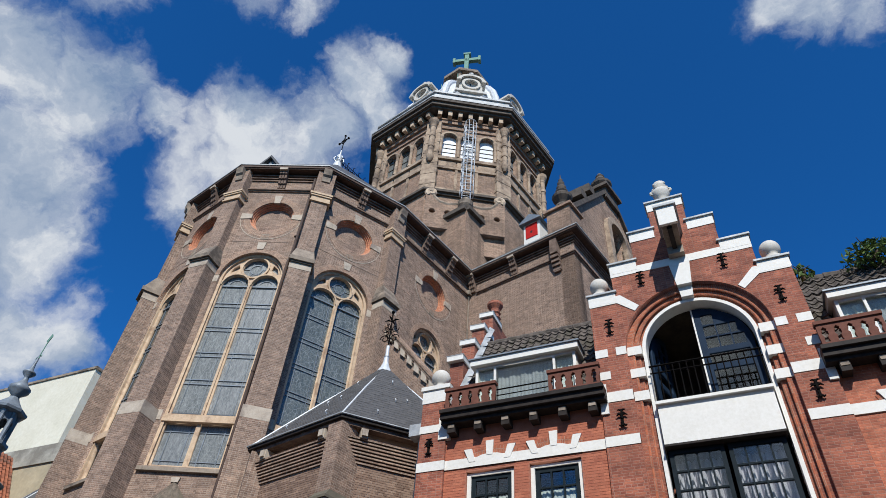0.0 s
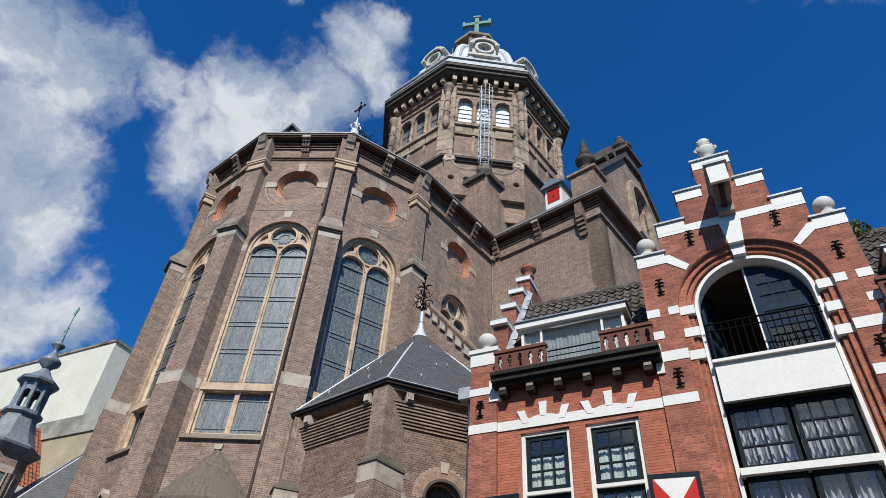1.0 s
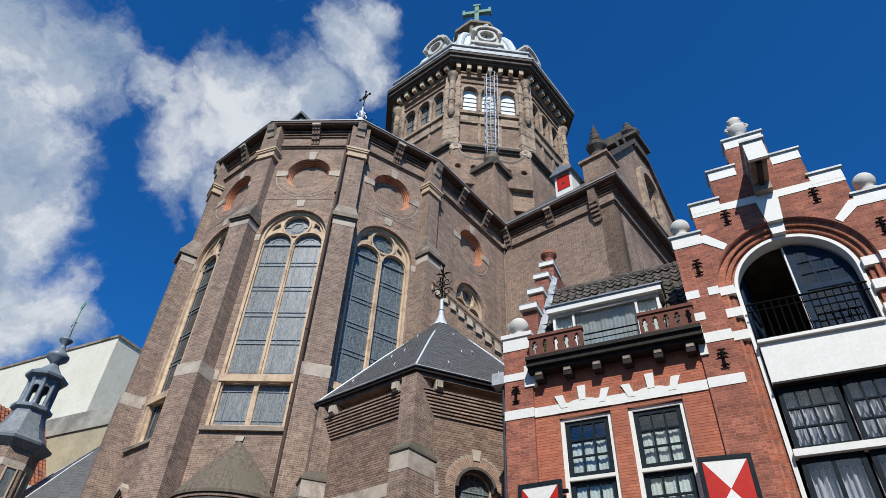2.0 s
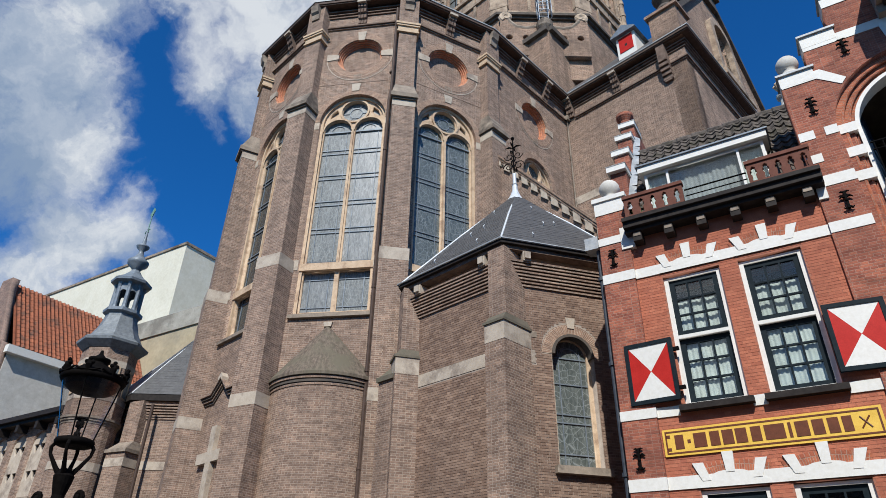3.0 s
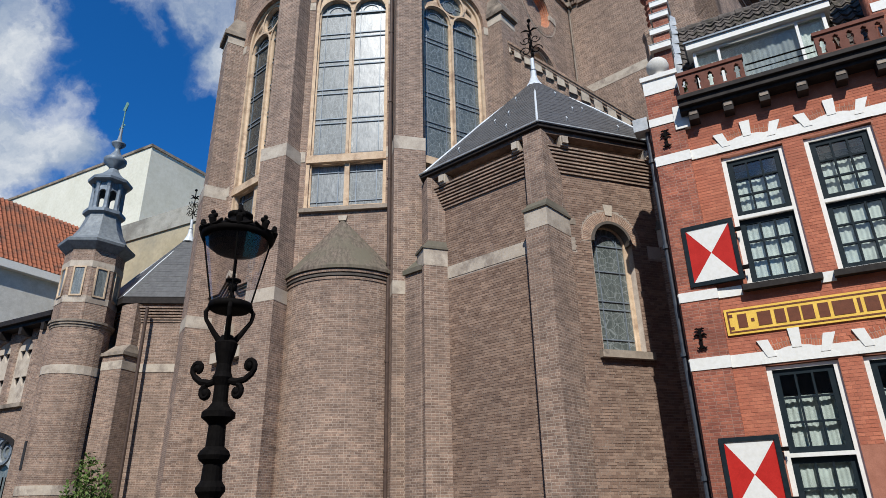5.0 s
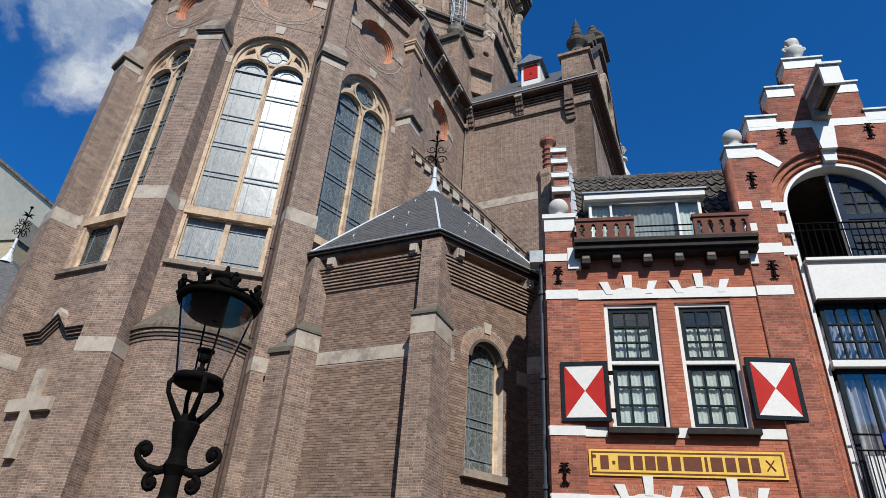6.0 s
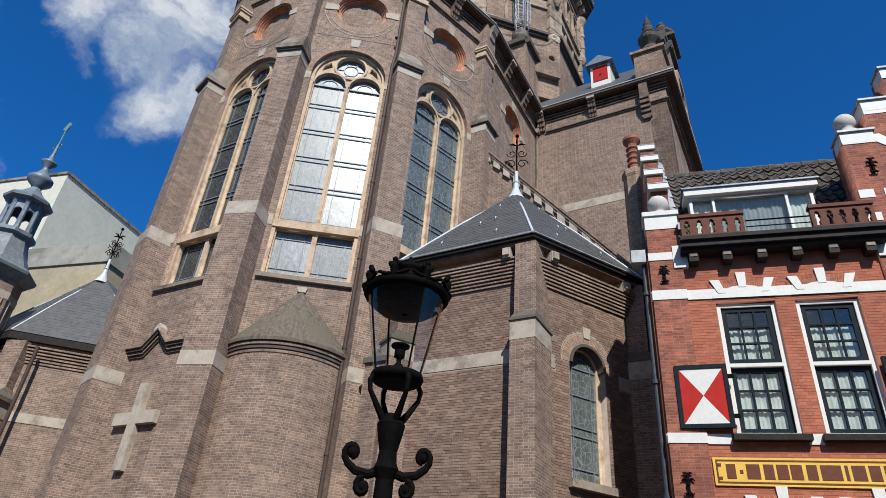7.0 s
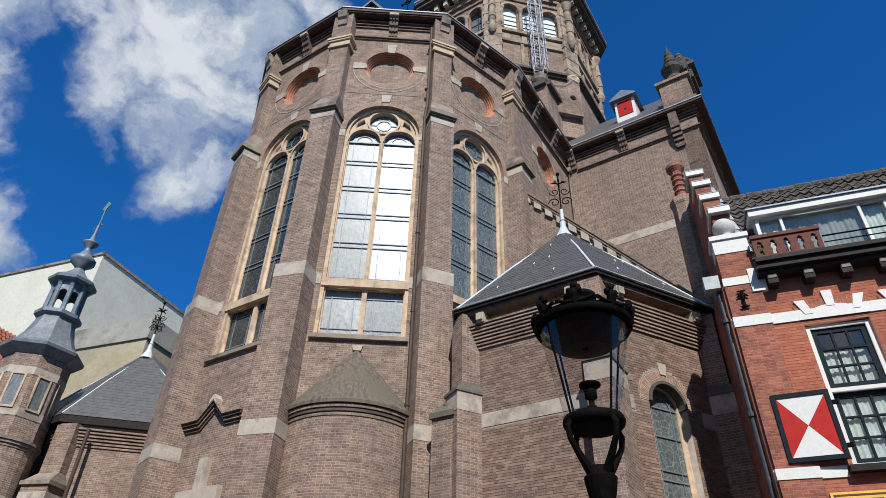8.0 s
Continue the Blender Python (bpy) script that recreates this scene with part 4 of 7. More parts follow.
    x, z = X1 + (X2 - X1) * f, Z1 + (Z2 - Z1) * f
    part("stone", bar(bmesh.new(), [(x - 0.13, z - 0.36), (x + 0.10, z - 0.58), (x + 0.10, z - 0.26), (x - 0.13, z + 0.03)], -0.02, 0.085, m), PALE, rw)
b = bmesh.new()
for o, d in ((0.0, 0.07), (0.11, 0.10), (0.22, 0.13)):
    bar(b, [(X1 - 0.1, Z1 - 0.22 + o), (X2 + 0.5, Z2 - 0.85 + o), (X2 + 0.5, Z2 - 0.75 + o), (X1 - 0.1, Z1 - 0.12 + o)], -0.5, d, m)
part("coping", b, BRICK_T, rw, "brown moulded raking coping")

# ---------------------------------------------------------------- tower
TR = 6.17
TA = TR * math.cos(radians(22.5))
TH = TR * math.sin(radians(22.5))
SQ = 5.0
b = bmesh.new()
prism(b, [(-SQ, YC - SQ), (SQ, YC - SQ), (SQ, YC + SQ), (-SQ, YC + SQ)], 22, 28.4)
sq = part("crossing_base", b, BRICK_T, church, "square smoke-stained base below the tower")
for deg in (-45, -135):
    m = face_frame(deg, TA + 0.15, (0, YC))
    half_top = [(0.0, 29.72), (0.45, 29.55), (1.0, 29.42), (1.5, 29.55), (1.85, 29.95), (2.0, 30.4), (2.35, 30.45)]
    prof = [(-u, z) for u, z in reversed(half_top[1:])] + half_top
    pp = part("scrolled_parapet", plate([(-2.35, 27.4), (2.35, 27.4)] + list(reversed(prof)), [arc(c, 28.75, 0.2, 0, 330, 11) for c in (-1.9, -1.0, 1.0, 1.9)], -0.1, 0.30, m), BRICK_T, church, "curved stone parapet with pierced holes")
    for s in (-1, 1):
        part("scroll_coping", tube(bmesh.new(), [(s * u, 0.22, z + 0.06) for u, z in half_top[:6]], 0.13, 8, m), GREYSTONE, pp, "weathered scroll-ended coping")
        part("volute", tube(bmesh.new(), spiral((s * 2.02, 0.22, 30.35), 0.30, 0.08, 90 - s * 150, 90 - s * 150 + s * 400), 0.16, 8, m), SANDSTONE, pp)
    part("boss", lathe(bmesh.new(), [(0.12, 28.5), (0.3, 28.8), (0.24, 29.0), (0.42, 29.3), (0.46, 29.6), (0.30, 29.85), (0.1, 29.95)], 12, m, 0.0, 0.42), GREYSTONE, pp)
for (ox, oy), (ux, uy), (nx, ny) in (((SQ, YC - SQ), (-1, 0), (0, -1)), ((SQ, YC - SQ), (0, 1), (1, 0))):
    m = frame_m((ox, oy), (ux, uy), (nx, ny))
    part("base_coping", bar(bmesh.new(), [(0.0, 28.2), (4.8, 28.2), (4.8, 28.5), (0.0, 28.5)], -0.3, 0.22, m), DARKSTONE, church)
octo = lambda r: [(r * math.cos(radians(22.5 + 45 * i)), YC + r * math.sin(radians(22.5 + 45 * i))) for i in range(8)]
b = bmesh.new()
prism(b, octo(TR + 0.15), 26.0, 30.55)
part("drum_base", b, BRICK_T, church, "octagonal lower drum of smoked brick")
b = bmesh.new()
for z0, z1, e in ((30.45, 30.6, 0.3), (30.6, 30.78, 0.45), (30.78, 30.9, 0.2)):
    prism(b, octo(TR + e), z0, z1)
part("drum_ledge", b, DARKSTONE, church, "projecting dark stone ledge")
# dark core added so the drum windows look into painted shade
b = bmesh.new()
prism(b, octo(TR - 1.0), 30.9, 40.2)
part("drum_core", b, OPENING_SHADE, church)
for k in range(8):
    m = face_frame(-90 + 45 * k, TA, (0, YC))
    holes = [arched(c - 0.47, c + 0.47, 34.3, 36.45, 12) for c in (-1.25, 0, 1.25)]
    wall = part("drum_wall", plate(rect(-TH, TH, 30.85, 39.0), holes, -0.5, 0, m), BRICK_T, church, "octagonal drum wall of smoked brick")
    if k in (3, 4, 5):
        continue
    def dress(name, f, *args):
        st = bmesh.new()
        f(st, *args)
        part(name, st, DRUMSTONE, wall)
    for c in (-1.25, 0, 1.25):
        dress("arch_moulding", ring, c, 36.45, 0.47, 0.61, 0, 180, -0.1, 0.09, m, 14)
    for c in (-1.80, -0.625, 0.625, 1.80):
        dress("colonnette", lathe, [(0.15, 34.3), (0.11, 34.5), (0.11, 36.1), (0.17, 36.3), (0.17, 36.45)], 10, m, c, 0.08)
    dress("stone_panel", box, (-2.0, -0.1, 34.02), (2.0, 0.18, 34.28), m)
    dress("stone_panel", box, (-2.0, -0.1, 33.15), (2.0, 0.12, 33.35), m)
    for c in (-1.35, 0, 1.35):
        dress("stone_panel", box, (c - 0.62, -0.05, 33.45), (c + 0.62, 0.05, 33.95), m)
    for c in (-1.95, -0.65, 0.65, 1.95):
        dress("stone_panel", box, (c - 0.09, -0.05, 31.2), (c + 0.09, 0.08, 33.2), m)
    dress("stone_panel", box, (-2.0, -0.05, 31.05), (2.0, 0.09, 31.28), m)
    pale = k == 1
    for c in (-1.25, 0, 1.25):
        gl = part("window", plate(arched(c - 0.47, c + 0.47, 34.3, 36.45, 12), [], -0.30, -0.28, m), LOUVRE if pale else GLASS_A, church, "arched drum window")
        for z in ((34.75, 35.2, 35.65, 36.1) if pale else (35.0, 35.7, 36.4)):
            part("glazing_bar", cbox((c - 0.47, -0.28, z - 0.022), (c + 0.47, -0.25, z + 0.022), m), GUTTER, gl)
        if not pale:
            part("glazing_bar", cbox((c - 0.025, -0.28, 34.3), (c + 0.025, -0.25, 36.8), m), GUTTER, gl)
    for i in range(7):
        c = -2.1 + 0.7 * i
        part("bracket", cbox((c - 0.14, 0.0, 38.25), (c + 0.14, 0.55, 38.75), m), SANDSTONE, wall)
for k in range(8):
    b = bmesh.new()
    a = radians(22.5 + 45 * k)
    x, y = (TR + 0.02) * math.cos(a), YC + (TR + 0.02) * math.sin(a)
    turn_m = Matrix.Translation((x, y, 0)) @ Matrix.Rotation(a, 4, "Z")
    prism(b, [(-0.5, -0.50), (0.03, -0.50), (0.03, 0.50), (-0.5, 0.50)], 30.9, 37.9, turn_m)
    for z in (31.5, 32.5, 33.5, 34.6, 35.6, 36.6):
        prism(b, [(-0.5, -0.53), (0.05, -0.53), (0.05, 0.53), (-0.5, 0.53)], z, z + 0.32, turn_m)
    cc = part("corner_pier", b, DRUMSTONE, church, "stained sandstone pier at a drum corner")
    b = lathe(bmesh.new(), [(0.10, 33.6), (0.20, 33.8), (0.24, 34.0), (0.24, 34.15), (0.19, 34.25), (0.19, 37.1), (0.24, 37.2), (0.20, 37.3), (0.34, 37.65), (0.36, 37.9)], 14, turn_m, 0.12, 0.0)
    for z in (35.0, 36.1):
        lathe(b, [(0.225, z), (0.225, z + 0.25)], 14, turn_m, 0.12, 0.0)
    part("column", b, DRUMSTONE, cc, "banded round corner column")
b = bmesh.new()
for z0, z1, e in ((37.35, 37.5, 0.10), (37.9, 38.2, 0.16), (38.2, 38.3, 0.24)):
    prism(b, octo(TR + e), z0, z1)
part("frieze", b, BRICK_T, church)
b = bmesh.new()
for z0, z1, e in ((38.75, 38.92, 0.75), (38.92, 39.2, 0.95), (39.2, 39.45, 1.1)):
    prism(b, octo(TR + e), z0, z1)
part("main_cornice", b, DARKSTONE, church, "deep dark stone drum cornice")
b = bmesh.new()
prism(b, octo(TR + 1.14), 39.45, 39.58)
prism(b, octo(TR + 0.7), 39.58, 40.55)
prism(b, octo(TR + 0.82), 40.55, 40.72)
part("attic", b, LEAD, church, "grey lead-clad attic above the cornice")
# ribbed lead dome
dome = bmesh.new()
prof = [(5.3, 40.6), (5.3, 42.0), (5.1, 43.5), (4.7, 44.9), (4.1, 46.2), (3.4, 47.4), (2.7, 48.4), (2.0, 49.1)]
rows = [[dome.verts.new((r * math.cos(radians(22.5 + 45 * i)), YC + r * math.sin(radians(22.5 + 45 * i)), z)) for i in range(8)] for r, z in prof]
for a_, b_ in zip(rows, rows[1:]):
    for i in range(8):
        dome.faces.new((a_[i], a_[(i + 1) % 8], b_[(i + 1) % 8], b_[i]))
part("dome", dome, ZINC, church, "ribbed octagonal dome of grey weathered lead")
for i in range(8):
    a = radians(22.5 + 45 * i)
    b = tube(bmesh.new(), [(r * math.cos(a), YC + r * math.sin(a), z) for r, z in prof], [0.30, 0.30, 0.30, 0.29, 0.27, 0.24, 0.22, 0.2], 10)
    part("dome_rib", b, ZINC, church, "bright lead dome rib")
for k in (-1, 0, 1, 2, 3):
    m = face_frame(-90 + 45 * k, 4.75, (0, YC))
    b = bmesh.new()
    plate([(-0.88, 41.2), (0.88, 41.2), (0.88, 44.2), (0.7, 44.9), (-0.7, 44.9), (-0.88, 44.2)], [arc(0, 44.35, 0.52, 0, 342, 19)], -1.6, 0.3, m, b)
    lu = part("lucarne", b, PLASTER, church, "carved oculus dormer on the dome")
    for f, args in ((ring, (0, 44.55, 0.80, 1.06, 0, 180, -1.0, 0.62, m, 16, 0.75)), (ring, (0, 44.35, 0.52, 0.72, 0, 360, 0.25, 0.46, m, 18)), (box, ((-1.2, -0.2, 43.15), (1.2, 0.5, 43.4), m)), (box, ((-1.12, -0.4, 44.5), (-0.78, 0.6, 44.72), m)), (box, ((0.78, -0.4, 44.5), (1.12, 0.6, 44.72), m))):
        b = bmesh.new()
        f(b, *args)
        part("surround", b, PLASTER, lu)
    for s in (-1, 1):
        b = tube(bmesh.new(), spiral((s * 1.25, 0.2, 42.6), 0.55, 0.14, 90, 90 + s * 400), 0.2, 8, m)
        part("volute", b, LEAD, lu)
    part("oculus_pane", plate(arc(0, 44.35, 0.54, 0, 342, 19), [], 0.05, 0.07, m), LOUVRE, lu)
    gb = bmesh.new()
    box(gb, (-0.04, 0.07, 43.8), (0.04, 0.1, 44.9), m)
    box(gb, (-0.5, 0.07, 44.31), (0.5, 0.1, 44.39), m)
    part("glazing_bar", gb, GUTTER, lu)
    b = bmesh.new()
    sphere(b, (0, 0.1, 46.0), 0.26, m, 10)
    part("lucarne_ball", b, LEAD, lu)
b = bmesh.new()
prism(b, octo(2.5), 48.90, 49.30)
prism(b, octo(1.15), 49.30, 51.60)
part("lantern", b, GREYSTONE, church, "small open stone lantern crowning the dome")
for i in range(8):
    a = radians(22.5 + 45 * i)
    b = lathe(bmesh.new(), [(0.2, 49.30), (0.15, 49.60), (0.15, 51.20), (0.22, 51.60)], 8, None, 1.75 * math.cos(a), YC + 1.75 * math.sin(a))
    part("lantern_column", b, GREYSTONE, church)
    b = tube(bmesh.new(), [(2.3 * math.cos(a), YC + 2.3 * math.sin(a), 49.30), (2.3 * math.cos(a), YC + 2.3 * math.sin(a), 50.60)], 0.035, 5)
    part("railing_post", b, COPPER, church)
b = bmesh.new()
prism(b, octo(2.15), 51.60, 51.95)
lathe(b, [(1.9, 51.95), (1.5, 52.40), (0.9, 52.80), (0.6, 53.10), (0.66, 53.30)], 16, None, 0, YC)
part("lantern_cap", b, GREYSTONE, church)
b = bmesh.new()
lathe(b, [(0.55, 53.20), (0.45, 53.60), (0.28, 53.80), (0.22, 54.10)], 10, None, 0, YC)
ca, sa = math.cos(radians(28)), math.sin(radians(28))
mx = frame_m((0, YC), (ca, sa), (-sa, ca))
box(b, (-0.20, -0.18, 53.90), (0.20, 0.18, 57.75), mx)
box(b, (-1.25, -0.18, 56.45), (1.25, 0.18, 56.85), mx)
for s in (-1, 1):
    box(b, (s * 1.2 - 0.12, -0.24, 56.28), (s * 1.2 + 0.12, 0.24, 57.02), mx)
    tube(b, spiral((s * 0.42, 0, 54.60), 0.42, 0.1, 90, 90 + s * 300), 0.1, 8, mx)
box(b, (-0.34, -0.24, 57.62), (0.34, 0.24, 57.86), mx)
part("dome_cross", b, COPPER, church, "green copper cross on the dome")
# caged ladder on the drum
m = face_frame(-45, TA, (0, YC))
b = bmesh.new()
for u in (-0.25, 0.25):
    tube(b, [(u, 0.55, 29.2), (u, 0.55, 37.3)], 0.035, 6, m)
for i in range(27):
    tube(b, [(-0.25, 0.55, 29.4 + 0.3 * i), (0.25, 0.55, 29.4 + 0.3 * i)], 0.02, 5, m)
for i in range(12):
    z = 30.0 + 0.65 * i
    tube(b, [(0.40 * math.cos(radians(a)), 0.85 + 0.42 * math.sin(radians(a)), z) for a in range(-30, 211, 20)], 0.022, 5, m)
for a in (-10, 30, 70, 110, 150, 190):
    tube(b, [(0.40 * math.cos(radians(a)), 0.85 + 0.42 * math.sin(radians(a)), z) for z in (30.0, 37.15)], 0.02, 5, m)
for z in (31.5, 34.0, 36.8):
    for u in (-0.25, 0.25):
        tube(b, [(u, 0.0, z), (u, 0.55, z)], 0.025, 5, m)
ob = part("caged_ladder", b, ZINC, None, "")
ob.matrix_world = CHURCH
tagged(ob, "galvanised caged ladder fixed to the tower drum", "ladder")

# pinnacle of the front towers beyond the nave
FX, FYY = -0.1, 49.3
b = lathe(bmesh.new(), [(1.6, 0.0), (1.6, 28.0), (0.85, 30.0), (0.75, 39.6), (0.55, 40.1), (0.42, 40.6), (0.36, 41.2), (0.60, 41.35), (0.62, 41.55), (0.40, 41.7), (0.26, 41.85), (0.24, 42.1)], 12, None, FX, FYY)
fp = part("tower_pinnacle", b, PLASTER, None, "")
b = bmesh.new()
for a in range(0, 360, 45):
    c, s_ = math.cos(radians(a)), math.sin(radians(a))
    tube(b, [(FX, FYY, 42.0), (FX + 0.30 * c, FYY + 0.30 * s_, 42.35), (FX + 0.5 * c, FYY + 0.5 * s_, 42.75), (FX + 0.34 * c, FYY + 0.34 * s_, 42.95)], [0.10, 0.11, 0.14, 0.08], 6)
tube(b, [(FX, FYY, 42.0), (FX, FYY, 43.5)], 0.10, 6)
sphere(b, (FX, FYY, 43.45), 0.22, seg=8)
part("carved_flower", b, STONE, fp, "pinkish carved stone flower")
tagged(fp, "pale stone pinnacle with a carved flower beyond the roofs", "pinnacle")

# ---------------------------------------------------------------- niche, cross and hood on the apse's foot
m = face_frame(-90 + 36, AP)
b = bmesh.new()
NR, NC = 1.62, -0.78
prof = [(u, d) for u, d in ((NR * math.sin(radians(a)), NC + NR * math.cos(radians(a))) for a in range(-60, 61, 6))]
prism(b, prof + [(1.3, -0.4), (-1.3, -0.4)], 0, 7.05, m)
nb = part("confessional_bay", b, BRICK, church, "round brick bay with a conical stone roof")
for i in range(4):
    b = bmesh.new()
    e = 0.02 + 0.028 * i
    q = [((NR + e) * math.sin(radians(a)), NC + (NR + e) * math.cos(radians(a))) for a in range(-60, 61, 5)]
    prism(b, q + [(1.3, -0.4), (-1.3, -0.4)], 7.0 + 0.085 * i, 7.0 + 0.085 * i + 0.07, m)
    part("corbel_course", b, DARKSTONE if i % 2 else BRICK, nb)
b = bmesh.new()
q = [((NR + 0.12) * math.sin(radians(a)), NC + (NR + 0.12) * math.cos(radians(a)), 7.34) for a in range(-60, 61, 5)]
apex = b.verts.new(m @ Vector((0, 0.0, 9.02)))
lowv = [b.verts.new(m @ Vector(p)) for p in q]
lo2 = [b.verts.new(m @ Vector((p[0], p[1], 7.26))) for p in q]
for i in range(len(lowv) - 1):
    b.faces.new((lowv[i], lowv[i + 1], apex))
    b.faces.new((lowv[i], lo2[i], lo2[i + 1], lowv[i + 1]))
part("conical_roof", b, CONE_ROOF, nb, "conical weathered stone roof")
part("apex_stone", bar(bmesh.new(), [(-0.10, 8.96), (0.10, 8.96), (0.13, 9.10), (-0.13, 9.10)], 0, 0.05, m), PALE, nb)

m = face_frame(-90, AP)
b = bmesh.new()
CU, CZ = -0.16, 5.52
bar(b, [(CU - 0.14, CZ - 1.05), (CU + 0.14, CZ - 1.05), (CU + 0.14, CZ), (CU + 0.72, CZ), (CU + 0.72, CZ + 0.3), (CU + 0.14, CZ + 0.3), (CU + 0.14, CZ + 1.0), (CU - 0.14, CZ + 1.0), (CU - 0.14, CZ + 0.3), (CU - 0.72, CZ + 0.3), (CU - 0.72, CZ), (CU - 0.14, CZ)], 0, 0.14, m)
part("wall_cross", b, PALE, church, "pale stone Latin cross on the brickwork")
hood = None
for i in range(4):
    z = 7.30 + 0.075 * i
    o = 0.04 + 0.05 * i
    b = bmesh.new()
    line = [(-1.35, z), (-0.72, z), (-0.28, z + 0.42), (0.16, z), (0.78, z)]
    bar(b, line + [(u, zz + 0.055) for u, zz in reversed(line)], 0, o, m)
    hc = part("hood_course" if hood else "hood_mould", b, DARKSTONE if i % 2 == 0 else BRICK, hood or church, "" if hood else "stepped brick hood mould")
    hood = hood or hc
part("hood_stone", bar(bmesh.new(), [(-0.40, 7.98), (-0.28, 8.12), (-0.16, 7.98), (-0.16, 7.86), (-0.28, 7.98), (-0.40, 7.86)], 0, 0.2, m), PALE, hood)

# ---------------------------------------------------------------- chapel with a pyramid slate roof
HC, HS = (7.5, -1.0), 3.5
def hexa(s, c=HC):
    return [(c[0] + s * math.cos(radians(60 * i - 120)), c[1] + s * math.sin(radians(60 * i - 120))) for i in range(6)]


chapel = thing("chapel", CHURCH, "low brown-brick chapel with pyramid slate roof beside the apse", "chapel")
HW = HS - 0.42


def chapel_roof(parent, corners, apex, z, base):
    rf = bmesh.new()
    n = len(corners)
    faces_of(rf, [(*p, z) for p in corners] + [apex], [(i, (i + 1) % n, n) for i in range(n)])
    part("roof", rf, SLATE, parent, "grey slate pyramid roof")
    for p in corners:
        hips = bmesh.new()
        tube(hips, [(*p, z + 0.02), tuple(0.5 * (Vector((*p, z)) + Vector(apex)) + Vector((0, 0, 0.02))), (apex[0], apex[1], apex[2] - 0.1)], 0.028, 6)
        part("hip_flashing", hips, ZINC, parent, "pale lead hip flashings")
    fin = bmesh.new()
    x, y, zz = apex
    lathe(fin, [(0.27, zz - 0.30), (0.15, zz - 0.08), (0.09, zz + 0.1), (0.08, zz + 0.3), (0.10, zz + 0.32), (0.06, zz + 0.36), (0.05, zz + 0.75)], 12, None, x, y)
    part("finial_base", fin, ZINC, parent, "pale lead finial base")
    fin = bmesh.new()
    tube(fin, [(x, y, zz + 0.6), (x, y, zz + 2.15)], 0.022, 6)
    for a in (0, 90):
        mm = Matrix.Translation((x, y, 0)) @ Matrix.Rotation(radians(a + 20), 4, "Z")
        for s in (-1, 1):
            tube(fin, spiral((s * 0.17, 0, zz + 1.05), 0.17, 0.05, 90 - s * 90, 90 - s * 90 + s * 420), 0.016, 5, mm)
            tube(fin, spiral((s * 0.15, 0, zz + 1.45), 0.15, 0.04, 90 - s * 90, 90 - s * 90 - s * 420), 0.014, 5, mm)
            tube(fin, [(0, 0, zz + 1.75), (s * 0.12, 0, zz + 1.82), (s * 0.26, 0, zz + 1.80)], [0.015, 0.034, 0.008], 5, mm)
    sphere(fin, (x, y, zz + 2.15), 0.06, seg=8)
    part("iron_finial", fin, IRON, parent, "scrolled wrought-iron finial")


# a slate course is 0.09 m high; each row is laid as its own line of slates
def slates(parent, a, b, apex, z, rows=26, seed=1):
    rnd = random.Random(seed)
    bm = bmesh.new()
    A, B, C = Vector((*a, z)), Vector((*b, z)), Vector(apex)
    nrm = (B - A).cross(C - A).normalized()
    if nrm.z < 0:
        nrm = -nrm
    for r in range(rows):
        f0, f1 = r / rows, min(1.0, (r + 1.25) / rows)
        l0, r0 = A.lerp(C, f0), B.lerp(C, f0)
        l1, r1 = A.lerp(C, f1), B.lerp(C, f1)
        n = max(1, int((r0 - l0).length / 0.26))
        sh = (r % 2) * 0.5
        for i in range(n + 1):
            u0, u1 = max(0.0, (i - sh) / n), min(1.0, (i + 1 - sh) / n)
            if u1 - u0 < 0.02 / n:
                continue
            g = 0.003 / max(0.1, (r0 - l0).length)
            lift = 0.007 + rnd.random() * 0.004
            q = [l0.lerp(r0, u0 + g) + nrm * lift, l0.lerp(r0, u1 - g) + nrm * (lift + rnd.uniform(-0.002, 0.002)), l1.lerp(r1, u1 - g) + nrm * 0.004, l1.lerp(r1, u0 + g) + nrm * 0.004]
            vs = [bm.verts.new(p) for p in q]
            bm.faces.new(vs)
            low = [bm.verts.new(q[0] - nrm * 0.02), bm.verts.new(q[1] - nrm * 0.02)]
            bm.faces.new((vs[0], low[0], low[1], vs[1]))
    return tagged(part("slating", bm, SLATE, parent), kind="stuff")


